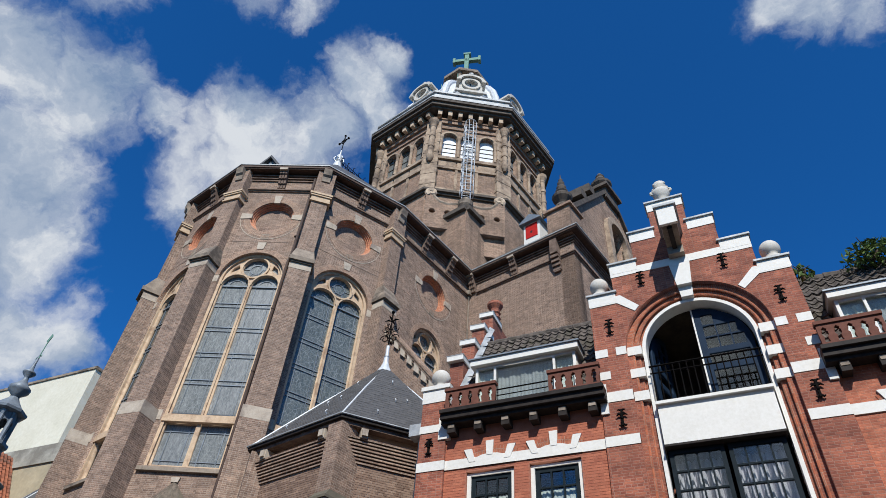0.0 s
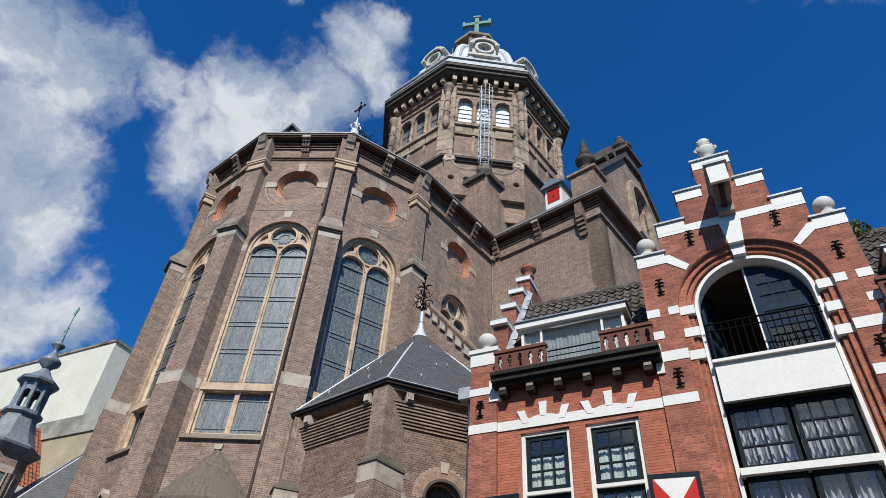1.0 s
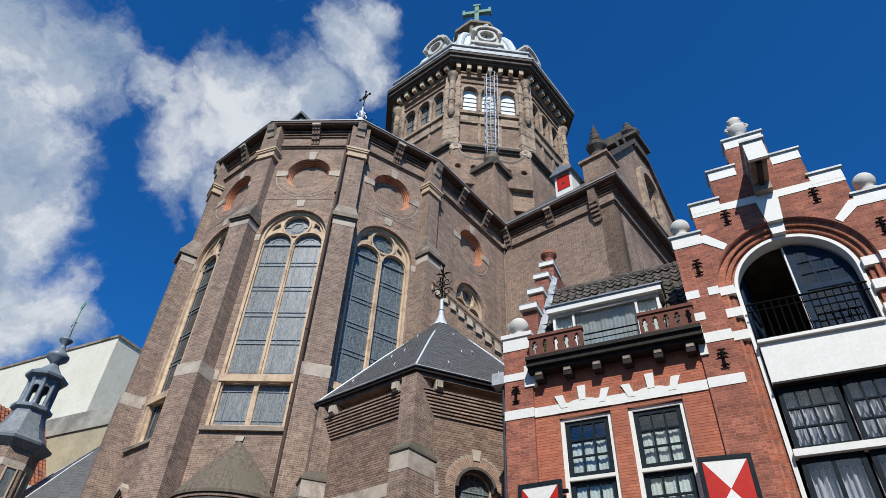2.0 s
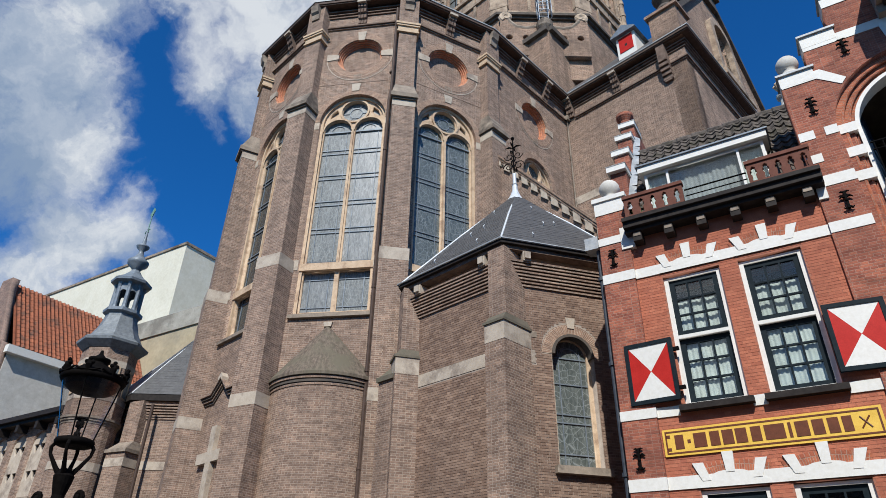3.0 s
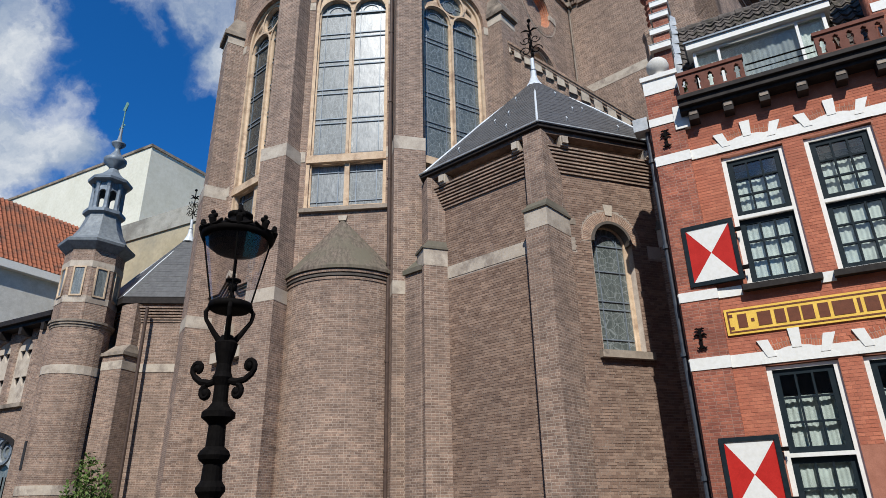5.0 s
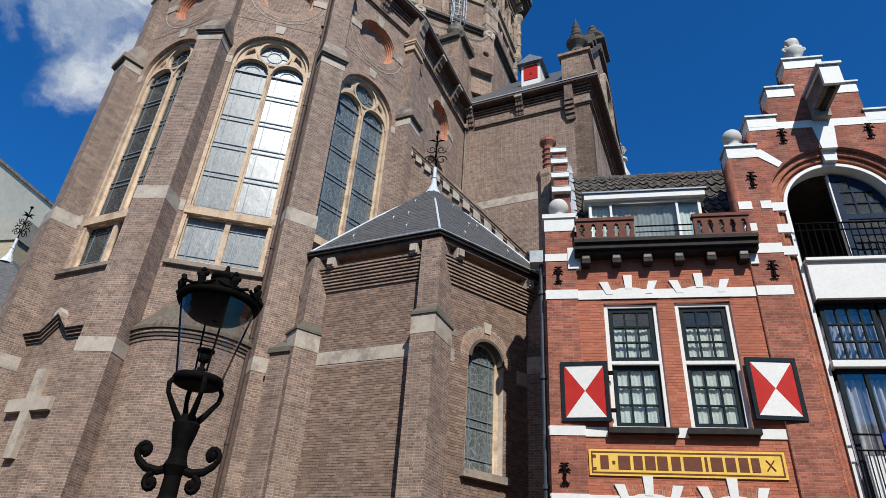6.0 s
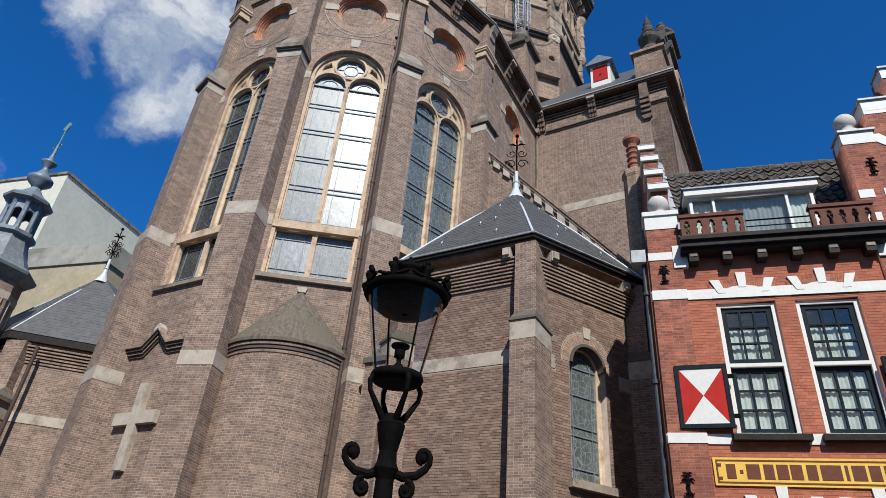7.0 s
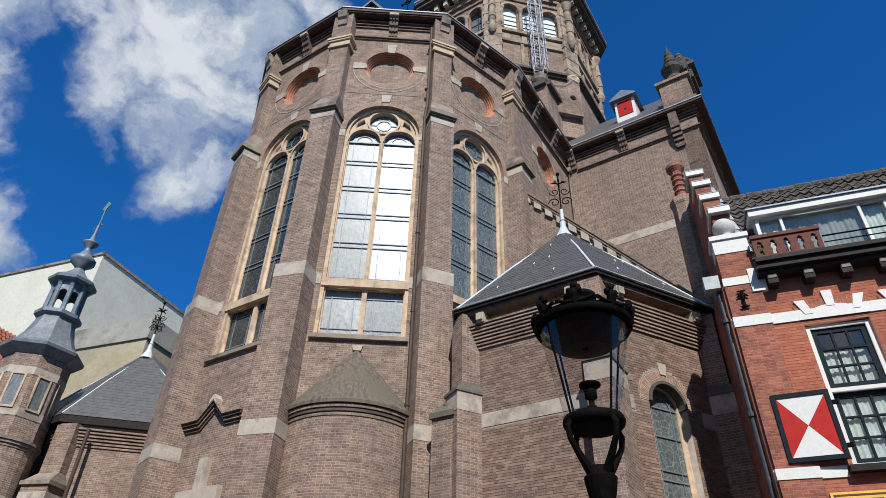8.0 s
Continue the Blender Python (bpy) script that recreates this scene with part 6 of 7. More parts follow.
    steps = [(0.72, 9.75), (1.36, 10.72), (2.0, 11.68), (2.64, 12.64), (3.28, 13.55), (4.1, 13.6), (5.2, 13.6)]
    side_line = [(-0.1, 0.0), (-0.1, steps[0][1])]
    for (da, za), (db, zb) in zip(steps, steps[1:]):
        side_line += [(-da, za), (-da, zb)]
    side_line += [(-5.2, 13.6), (-5.2, 0.0)]
    n = len(side_line)
    gb = bmesh.new()
    faces_of(gb, [(e, d, z) for e in (e0, e1) for d, z in side_line], [tuple(range(n)), tuple(range(n, 2 * n))] + [(i, (i + 1) % n, n + (i + 1) % n, n + i) for i in range(n)], HM)
    if side > 0:
        fl = bmesh.new()
        for k in range(7):
            da, za = 0.42 + 0.30 * k, 9.35 + 0.50 * k
            faces_of(fl, [(e1 + 0.01, -da + 0.20, za), (e1 + 0.16, -da + 0.10, za + 0.04), (e1 + 0.14, -da - 0.22, za + 0.52), (e1 + 0.01, -da - 0.16, za + 0.62)], [(0, 1, 2, 3)], HM)
        part("flashing", fl, LEAD, house, "crumpled grey lead flashing")
    sg = part("end_gable", gb, RED_DARK, house, "stepped brick end gable with white copings")
    last = 0.62
    for dd2, zt in steps[1:5]:
        part("coping", cbox((e0 - 0.05, -dd2 - 0.03, zt), (e1 + 0.03, -last + 0.02, zt + 0.14), HM), PAINT, sg)
        part("coping_lead", cbox((e0 - 0.06, -dd2 - 0.03, zt + 0.14), (e1 + 0.04, -last + 0.03, zt + 0.155), HM), LEAD, sg)
        last = dd2 - 0.04


wing(1)
wing(-1)


def shutter(u, z, parent, swing=0.0):
    m = HM @ Matrix.Translation((u, 0.06, z)) @ Matrix.Rotation(radians(swing), 4, "Z")
    w, h = 0.43, 0.56
    sh = part("shutter", plate(rect(-w, w, -h, h), [rect(-w + 0.07, w - 0.07, -h + 0.07, h - 0.07)], 0.0, 0.07, m), FRAME, parent, "black framed shutter with red and white triangles")
    iw, ih = w - 0.07, h - 0.07
    for q, mat in ((((-iw, ih), (iw, ih), (0, 0)), PAINT), (((-iw, -ih), (iw, -ih), (0, 0)), PAINT), (((-iw, -ih), (-iw, ih), (0, 0)), SHUT_RED), (((iw, -ih), (iw, ih), (0, 0)), SHUT_RED)):
        part("panel", bar(bmesh.new(), list(q), 0.02, 0.052, m), mat, sh)
    for zz in (-0.35, 0.35):
        part("hinge", cbox((w - 0.02, -0.03, zz - 0.03), (w + 0.10, 0.03, zz + 0.03), m), IRON, sh)


shutter(-6.30, 5.68, house, 4)
shutter(-3.06, 5.74, house, -6)
shutter(-6.30, 2.05, house, 4)
shutter(-3.06, 2.05, house, -4)

# lettered tile panel
sign = part("name_panel", cbox((-6.30, -0.02, 4.22), (-3.12, 0.035, 4.66), HM), YELLOW, house, "yellow tiled panel with brown lettering bars")
b = plate(rect(-6.26, -3.16, 4.255, 4.625), [rect(-6.235, -3.185, 4.28, 4.60)], 0.03, 0.041, HM)
part("border", b, LETTER, sign)
# the lettering stands as plain bars, one for each character
for u0, wd in ((0.19, 0.14), (0.39, 0.05), (0.49, 0.20), (0.745, 0.15), (0.935, 0.17), (1.135, 0.17), (1.365, 0.15), (1.565, 0.29), (1.905, 0.045), (2.00, 0.19), (2.235, 0.16), (2.445, 0.15), (2.64, 0.13)):
    z0, z1 = (4.41, 4.465) if u0 == 0.39 else (4.325, 4.555)
    part("bar", cbox((-6.30 + u0, 0.03, z0), (-6.30 + u0 + wd, 0.042, z1), HM), LETTER, sign)
for u in (-6.19,):
    for z in (4.33, 4.54):
        part("ornament", cbox((u - 0.05, 0.03, z - 0.025), (u + 0.01, 0.041, z + 0.025), HM), LETTER, sign)
b = bmesh.new()
for a in (45, 135):
    c, s = 0.09 * math.cos(radians(a)), 0.12 * math.sin(radians(a))
    tube(b, [(-3.36 - c, 0.04, 4.44 - s), (-3.36 + c, 0.04, 4.44 + s)], 0.011, 5, HM)
part("ornament", b, LETTER, sign)

# middle house with its stepped gable
O0, O1 = XC - 1.04, XC + 1.03
SP, FL = 9.64, 8.32
steps = [(2.05, 11.18), (1.49, 11.98), (0.93, 12.83), (0.40, 13.68)]
outline = [(XC - 2.05, 0), (XC + 2.05, 0)]
for (w0, z0), nxt in zip(steps, steps[1:] + [None]):
    outline.append((XC + w0, z0))
    if nxt:
        outline.append((XC + nxt[0], z0))
for (w0, z0), prv in zip(reversed(steps), [None] + list(reversed(steps[1:]))):
    if prv:
        outline.append((XC - prv[0], z0))
    outline.append((XC - w0, z0))
big = [(XC - 1.41, 0.6), (XC + 1.41, 0.6)] + arc(XC, SP, 1.41, 0, 180, 36)
gw = part("gable_wall", plate(outline, [big], -0.50, 0.06, HM), RED_DARK, house, "red brick stepped gable front")
# white dressings
ZL = []
for w0, z0 in steps:
    nw = {2.05: 1.49, 1.49: 0.93, 0.93: 0.40, 0.40: 0.0}[w0]
    for s in (-1, 1):
        a, c = sorted((XC + s * (nw - 0.02), XC + s * w0))
        if w0 == 0.40 and s > 0:
            continue
        if w0 == 0.40:
            a, c = XC - 0.40, XC + 0.40
        part("step_stone", cbox((a - 0.012, -0.37, z0 - 0.27), (c + 0.012, 0.075, z0), HM), PAINT, gw)
        part("step_coping", cbox((a - 0.05, -0.40, z0), (c + 0.05, 0.12, z0 + 0.045), HM), LEAD, gw)
for z0, z1 in ((7.58, 7.78), (8.50, 8.72), (9.02, 9.20), (9.55, 9.74)):
    for s in (-1, 1):
        e = XC + s * 2.05
        if z0 in (9.02, 9.55):
            a, c = sorted((e, e - s * 0.26))
            part("white_block", cbox((a, -0.02, z0), (c, 0.072, z1), HM), PAINT, gw)
            if z0 == 9.55:
                a, c = sorted((XC + s * 1.412, XC + s * 1.62))
                part("white_block", cbox((a, -0.02, z0), (c, 0.072, z1), HM), PAINT, gw)
        else:
            a, c = sorted((e, XC + s * 1.41))
            part("white_band", cbox((a, -0.02, z0), (c, 0.072, z1), HM), PAINT, gw)
    if z0 == 8.50:
        for s in (-1, 1):
            e = XC + s * 2.05
            a, c = sorted((e + s * 0.01, e - s * 0.14))
            part("white_block", cbox((a, -0.02, 8.25), (c, 0.10, 8.9), HM), PAINT, gw)
part("white_band", cbox((XC - 1.5, -0.02, 11.62), (XC + 1.5, 0.072, 11.82), HM), PAINT, gw)
for s in (-1, 1):
    a0, a1 = (0, 0)
    sh = [(XC + s * 2.05, 10.88), (XC + s * 1.45, 10.88), (XC + s * 1.10, 10.58), (XC + s * 1.00, 10.70), (XC + s * 1.36, 11.08), (XC + s * 2.05, 11.08)]
    part("shoulder_band", bar(bmesh.new(), sh, -0.02, 0.074, HM), PAINT, gw)
part("keystone", bar(bmesh.new(), [(XC - 0.15, 11.02), (XC + 0.15, 11.02), (XC + 0.22, 11.64), (XC - 0.22, 11.64)], -0.02, 0.078, HM), PAINT, gw)
part("keystone", bar(bmesh.new(), [(XC - 0.12, 10.76), (XC + 0.12, 10.76), (XC + 0.15, 11.08), (XC - 0.15, 11.08)], -0.3, -0.02, HM), PAINT, gw)
for i in range(3):
    r0 = 1.11 + 0.10 * i
    dpt = -0.18 + 0.065 * i
    b = ring(bmesh.new(), XC, SP, r0, 1.42, 0, 180, dpt - 0.06, dpt, HM, 40)
    part("arch_ring", b, RED_RING, gw, "moulded red brick arch stepping back", keep_uv=True)
    for s in (-1, 1):
        a, c = sorted((XC + s * r0, XC + s * 1.42))
        part("jamb", cbox((a, dpt - 0.06, 0.6), (c, dpt, SP), HM), RED_DARK, gw)
for r0, dpt in ((1.20, -0.14), (1.30, -0.07)):
    b = bmesh.new()
    tube(b, [(u, dpt, z) for u, z in [(XC + r0, 0.6)] + arc(XC, SP, r0, 0, 180, 40) + [(XC - r0, 0.6)]], 0.032, 8, HM)
    part("roll_moulding", b, RED_RING, gw)
for s in (-1, 1):
    for z in (8.50, 9.02, 9.55):
        a, c = sorted((XC + s * 1.12, XC + s * 1.43))
        part("white_block", cbox((a, -0.2, z), (c, -0.03, z + 0.2), HM), PAINT, gw)
b = bmesh.new()
ring(b, XC, SP, 1.045, 1.115, 0, 180, -0.45, -0.13, HM, 40)
for s in (-1, 1):
    a, c = sorted((XC + s * 1.045, XC + s * 1.115))
    box(b, (a, -0.45, 0.6), (c, -0.13, SP), HM)
fr = part("door_frame", b, PAINT, house, "white frame of the tall arched bay")
anchor(XC - 1.68, 10.28, house)
anchor(XC + 1.68, 10.28, house)
anchor(XC - 1.68, 8.12, house)
anchor(XC + 1.68, 8.12, house)
anchor(XC - 0.86, 11.42, house)
anchor(XC + 0.86, 11.42, house)
for s in (-1, 1):
    b = bmesh.new()
    u0 = XC + s * 1.82
    lathe(b, [(0.24, 11.22), (0.22, 11.3), (0.12, 11.36), (0.14, 11.4)] + [(0.21 * math.sin(radians(a)), 11.6 - 0.21 * math.cos(radians(a))) for a in range(35, 175, 12)] + [(0.02, 11.81)], 18, HM, u0, -0.14)
    part("ball_finial", b, PLASTER, gw, "pale stone ball finial", smooth=True)
# shield-shaped ornament on the top step
b = bmesh.new()
UM = HM @ Matrix.Translation((XC, -0.15, 13.72))
box(b, (-0.20, -0.16, 0.0), (0.20, 0.16, 0.12), UM)
lathe(b, [(0.11, 0.12), (0.08, 0.17), (0.15, 0.26), (0.21, 0.40), (0.20, 0.50), (0.13, 0.56), (0.10, 0.60), (0.17, 0.66), (0.13, 0.72), (0.15, 0.78), (0.06, 0.80)], 14, UM)
for s in (-1, 1):
    tube(b, spiral((s * 0.19, 0.03, 0.50), 0.10, 0.03, 90, 90 + s * 380), 0.035, 6, UM)
    tube(b, [(s * 0.08, 0.0, 0.14), (s * 0.20, 0.02, 0.20), (s * 0.22, 0.02, 0.12)], [0.05, 0.05, 0.03], 6, UM)
    sphere(b, (s * 0.11, 0.04, 0.76), 0.05, UM, 7)
part("urn_finial", b, PLASTER, gw, "carved pale stone urn finial", smooth=True)
# hoist beam
b = cbox((XC - 0.16, -0.05, 11.98), (XC + 0.16, 0.96, 12.40), HM)
hb = part("hoist_beam", b, GREYSTONE, house, "boxed hoist beam with white end")
part("beam_end", cbox((XC - 0.19, 0.96, 11.95), (XC + 0.19, 1.03, 12.46), HM), PAINT, hb)
part("beam_side", cbox((XC - 0.18, -0.05, 12.40), (XC + 0.18, 0.96, 12.47), HM), PAINT, hb)
part("beam_cover", cbox((XC - 0.24, -0.05, 12.47), (XC + 0.24, 1.08, 12.53), HM), LEAD, hb)
part("beam_rail", cbox((XC - 0.05, -0.05, 11.90), (XC + 0.05, 0.9, 11.98), HM), GUTTER, hb)
part("beam_corbel", cbox((XC - 0.17, 0.05, 11.78), (XC + 0.17, 0.24, 11.98), HM), GREYSTONE, hb)
# loading doors, balcony rail, white panel and the big window below
ld = part("door", bar(bmesh.new(), [(O0, FL), (O1, FL), (O1, FL + 0.06), (O0, FL + 0.06)], -0.34, 0.05, HM), PAINT, house, "arched glazed loading doors, one half open")
def leaf_panes(x0, w):
    """Openings of a door leaf: low glass, a middle light and three rows of small panes under the arch."""
    out = [rect(x0 + 0.13, x0 + w - 0.11, FL + 0.16, FL + 0.80), rect(x0 + 0.13, x0 + w - 0.11, FL + 0.92, FL + 1.18)]
    for j in range(3):
        z0, z1 = FL + 1.30 + 0.29 * j, FL + 1.56 + 0.29 * j
        for i in range(3):
            a, c = x0 + 0.13 + 0.255 * i, x0 + 0.36 + 0.255 * i
            reach = math.sqrt(max(0.0, 0.93 ** 2 - max(0.0, z1 - SP) ** 2)) + x0
            if c > reach:
                c = reach
            if c - a > 0.07:
                out.append(rect(a, c, z0, z1))
    return out


leaf_line = [(XC, FL + 0.06), (O1 - 0.03, FL + 0.06)] + arc(XC, SP, 1.0, 0, 90, 16)
leaf = part("door_leaf", plate(leaf_line, leaf_panes(XC, 1.0), -0.44, -0.38, HM), NAVY, ld, "dark blue glazed door leaf")
part("pane", plate([(XC + 0.02, FL + 0.1), (O1 - 0.08, FL + 0.1)] + arc(XC, SP, 0.95, 0, 88, 16), [], -0.415, -0.405, HM), PANE, leaf).visible_shadow = False
part("leaf_edge", cbox((XC - 0.035, -0.46, FL + 0.06), (XC - 0.004, -0.36, SP + 0.98), HM), PAINT, leaf, "pale meeting edge")
mo = HM @ Matrix.Translation((O0 + 0.04, -0.47, 0)) @ Matrix.Rotation(radians(-76), 4, "Z")
back_line = [(0.0, FL + 0.06), (1.0, FL + 0.06), (1.0, SP + 1.0)] + [(u - XC + 1.0, z) for u, z in arc(XC, SP, 1.0, 96, 180, 14)]
leaf = part("door_leaf", plate(back_line, [rect(0.14, 0.88, FL + 0.16, FL + 0.80), rect(0.14, 0.88, FL + 0.92, FL + 1.18)] + [rect(0.14 + 0.255 * i, 0.37 + 0.255 * i, FL + 1.30 + 0.29 * j, FL + 1.56 + 0.29 * j) for i, j in ((0, 0), (1, 0), (2, 0), (1, 1), (2, 1), (2, 2))], -0.03, 0.03, mo), NAVY, ld, "dark blue door leaf folded back")
part("pane", plate([(0.08, FL + 0.1), (0.95, FL + 0.1), (0.95, SP + 0.9), (0.6, SP + 0.8), (0.1, SP + 0.1)], [], -0.006, 0.002, mo), PANE, leaf).visible_shadow = False
bench = bmesh.new()
box(bench, (O0 + 0.42, -1.15, FL), (O1 - 0.30, -0.72, FL + 0.30), HM)
bn = part("bench", bench, PINE, None, "")
tagged(bn, "low pale pine bench with a white top inside the loft", "bench")
part("bench_top", cbox((O0 + 0.38, -1.18, FL + 0.30), (O1 - 0.26, -0.68, FL + 0.40), HM), PAINT, bn, "white bench top")
# plain loft shell; its dark brown includes the shade indoors
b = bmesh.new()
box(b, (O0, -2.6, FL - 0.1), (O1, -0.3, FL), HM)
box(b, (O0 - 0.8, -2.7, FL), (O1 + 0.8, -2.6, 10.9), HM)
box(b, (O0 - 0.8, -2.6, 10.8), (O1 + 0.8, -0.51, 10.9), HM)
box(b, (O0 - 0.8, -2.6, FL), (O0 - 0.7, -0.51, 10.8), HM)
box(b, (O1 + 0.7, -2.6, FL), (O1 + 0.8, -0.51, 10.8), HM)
part("loft_room", b, LOFT, house, "loft behind the open door, its shade painted as dark brown")
rail = part("balcony_rail", tube(bmesh.new(), [(O0, 0.0, FL + 0.86), (O1, 0.0, FL + 0.86)], 0.020, 6, HM), IRON, house, "black iron balcony railing")
for z in (FL + 0.08, FL + 0.70):
    part("lower_rail", tube(bmesh.new(), [(O0, 0.0, z), (O1, 0.0, z)], 0.016, 6, HM), IRON, rail)
for i in range(16):
    uu = O0 + 0.05 + (O1 - O0 - 0.1) * i / 15
    part("baluster", tube(bmesh.new(), [(uu, 0.0, FL + 0.08), (uu, 0.0, FL + 0.86)], 0.012, 6, HM), IRON, rail)
part("panel", cbox((O0 + 0.02, -0.2, 7.50), (O1 - 0.02, -0.02, FL), HM), PAINT, house, "white painted panel below the loading doors")
part("panel_ledge", cbox((O0 + 0.02, -0.2, 7.46), (O1 - 0.02, 0.04, 7.50), HM), GUTTER, house)
# big windows below the panel
for z0, z1, rows in ((6.30, 7.44, 3), (3.9, 6.18, 4)):
    for s in (0, 1):
        a, c = O0 + 0.06 + s * 1.0, O0 + 1.0 + s * 1.0
        holes = [rect(a + 0.06 + (c - a - 0.12) * i / 4 + 0.014, a + 0.06 + (c - a - 0.12) * (i + 1) / 4 - 0.014, z0 + 0.06 + (z1 - z0 - 0.12) * j / rows + 0.014, z0 + 0.06 + (z1 - z0 - 0.12) * (j + 1) / rows - 0.014) for i in range(4) for j in range(rows)]
        if z0 < 5:
            holes = [rect(a + 0.08, (a + c) / 2 - 0.03, z0 + 0.08, z1 - 0.08), rect((a + c) / 2 + 0.03, c - 0.08, z0 + 0.08, z1 - 0.08)]
        w = part("window", plate(rect(a, c, z0, z1), holes, -0.17, -0.11, HM), FRAME, house, "dark framed window with mauve curtains")
        part("pane", plate(rect(a + 0.05, c - 0.05, z0 + 0.05, z1 - 0.05), [], -0.15, -0.142, HM), PANE, w).visible_shadow = False
        cu = bmesh.new()
        vs = []
        for i in range(61):
            uu = a + (c - a) * i / 60
            vs.append([cu.verts.new(HM @ Vector((uu, -0.32 + 0.05 * math.sin(i * 0.95 + z * 0.4) + 0.02 * math.sin(i * 2.3), z))) for z in (z0 - 0.02, (z0 + z1) / 2, z1 - 0.15)])
        for p, q in zip(vs, vs[1:]):
            cu.faces.new((p[0], q[0], q[1], p[1]))
            cu.faces.new((p[1], q[1], q[2], p[2]))
        part("curtain", cu, CURTAIN_MAUVE, w, smooth=True)
part("transom", cbox((O0, -0.2, 6.18), (O1, 0.0, 6.30), HM), PAINT, house, "white transom rail")
guard = part("window_guard", tube(bmesh.new(), [(O0, 0.03, 4.98), (O1, 0.03, 4.98)], 0.020, 6, HM), IRON, house, "black iron window guard")
part("lower_rail", tube(bmesh.new(), [(O0, 0.03, 4.72), (O1, 0.03, 4.72)], 0.016, 6, HM), IRON, guard)
part("lower_rail", tube(bmesh.new(), [(O0, 0.03, 3.92), (O1, 0.03, 3.92)], 0.016, 6, HM), IRON, guard)
for i in range(19):
    uu = O0 + 0.05 + (O1 - O0 - 0.1) * i / 18
    part("baluster", tube(bmesh.new(), [(uu, 0.03, 3.92), (uu, 0.03, 4.72)], 0.011, 6, HM), IRON, guard)
sheet = bmesh.new()
for i in range(40):
    u0, u1 = O0 + 0.12 + 0.045 * i, O0 + 0.12 + 0.045 * (i + 1)
    d0, d1 = -0.03 + 0.012 * (i % 2), -0.03 + 0.012 * ((i + 1) % 2)
    faces_of(sheet, [(u0, d0, 3.95), (u1, d1, 3.95), (u1, d1, 4.66), (u0, d0, 4.66)], [(0, 1, 2, 3)], HM)
part("guard_sheet", sheet, PAINT, guard, "white ribbed screen behind the guard")
cloth = bmesh.new()
rows = []
for i in range(9):
    u = O0 + 0.42 + 0.055 * i
    rows.append([cloth.verts.new(HM @ Vector((u, 0.06 + 0.02 * math.sin(i * 1.7), z + 0.03 * math.sin(i * 0.9)))) for z in (4.99, 4.90, 4.80)])
for p, q in zip(rows, rows[1:]):
    for k in range(2):
        cloth.faces.new((p[k], q[k], q[k + 1], p[k + 1]))
tagged(part("cloth", cloth, BLUECLOTH, None), "crumpled blue cloth hung over the window guard", "cloth")
# near-black sheet paints the shade behind the bay windows
part("room_back", cbox((O0, -1.0, 0.6), (O1, -0.95, 7.5), HM), OPENING_SHADE, house)
part("door_panel", cbox((O0 + 0.02, -0.2, 0.6), (O1 - 0.02, -0.1, 3.9), HM), FRAME, house)
# downpipe and hopper at the corner by the chapel
b = bmesh.new()
tube(b, [(-7.05, FY + 0.16, 0.0), (-7.05, FY + 0.16, 8.5)], 0.045, 10)
for z in (2.0, 4.0, 6.0, 7.8):
    tube(b, [(-7.05, FY + 0.16, z), (-7.05, FY + 0.16, z + 0.07)], 0.072, 10)
part("downpipe", b, BLUEPIPE, house, "dark blue-grey downpipe")
part("hopper", cbox((-7.28, FY + 0.02, 8.5), (-7.0, FY + 0.32, 8.78)), LEAD, house, "grey lead rainwater hopper")
# body of the house behind the fronts
b = bmesh.new()
box(b, (-6.98, FY + 1.05, 0), (-2.9, FY + 9, 9.2))
box(b, (-2.9, FY + 2.8, 0), (1.15, FY + 9, 11.3))
box(b, (1.15, FY + 1.05, 0), (5.2, FY + 9, 9.2))
part("house_body", b, RED_DARK, house)
# chimney beside the end gable
b = bmesh.new()
lathe(b, [(0.34, 8.0), (0.34, 13.6), (0.38, 13.7), (0.38, 13.85), (0.28, 13.95)], 8, None, -6.84, 15.2)
ch = part("chimney", b, BRICK_T, house, "sooty octagonal chimney with ringed pot")
b = bmesh.new()
prof = []
for i in range(5):
    z = 13.95 + 0.2 * i
    prof += [(0.145, z), (0.19, z + 0.05), (0.145, z + 0.12)]
prof += [(0.16, 14.95), (0.26, 15.1), (0.26, 15.2), (0.15, 15.22)]
lathe(b, prof, 14, None, -6.84, 15.2)
part("chimney_pot", b, RED_DARK, ch, "sooty ringed clay pot")
# weeds growing from the far wing's roof
def foliage(name, centre, radius, count, seed, label, category):
    """A trunk with twigs and many small separate leaves."""
    rnd = random.Random(seed)
    th = thing(name, pose(*centre), label, category)
    tw, lv = bmesh.new(), bmesh.new()
    for i in range(14):
        d = Vector((rnd.uniform(-1, 1), rnd.uniform(-1, 1), rnd.uniform(0.2, 1.1)))
        e = Vector((d.x * radius[0], d.y * radius[1], d.z * radius[2]))
        tube(tw, [(0, 0, -0.05), tuple(e * 0.4 + Vector((0, 0, 0.1))), tuple(e * 0.85)], [0.03, 0.018, 0.006], 5)
    for i in range(count):
        while True:
            d = Vector((rnd.uniform(-1, 1), rnd.uniform(-1, 1), rnd.uniform(-0.2, 1)))
            if d.length < 1 and noise.noise(d * 2.4 + Vector((seed, 0, 0))) > -0.18:
                break
        c = Vector((d.x * radius[0], d.y * radius[1], d.z * radius[2]))
        s = rnd.uniform(0.035, 0.085)
        q = Euler((rnd.uniform(-1.2, 1.2), rnd.uniform(-1.2, 1.2), rnd.uniform(0, 6.28))).to_matrix()
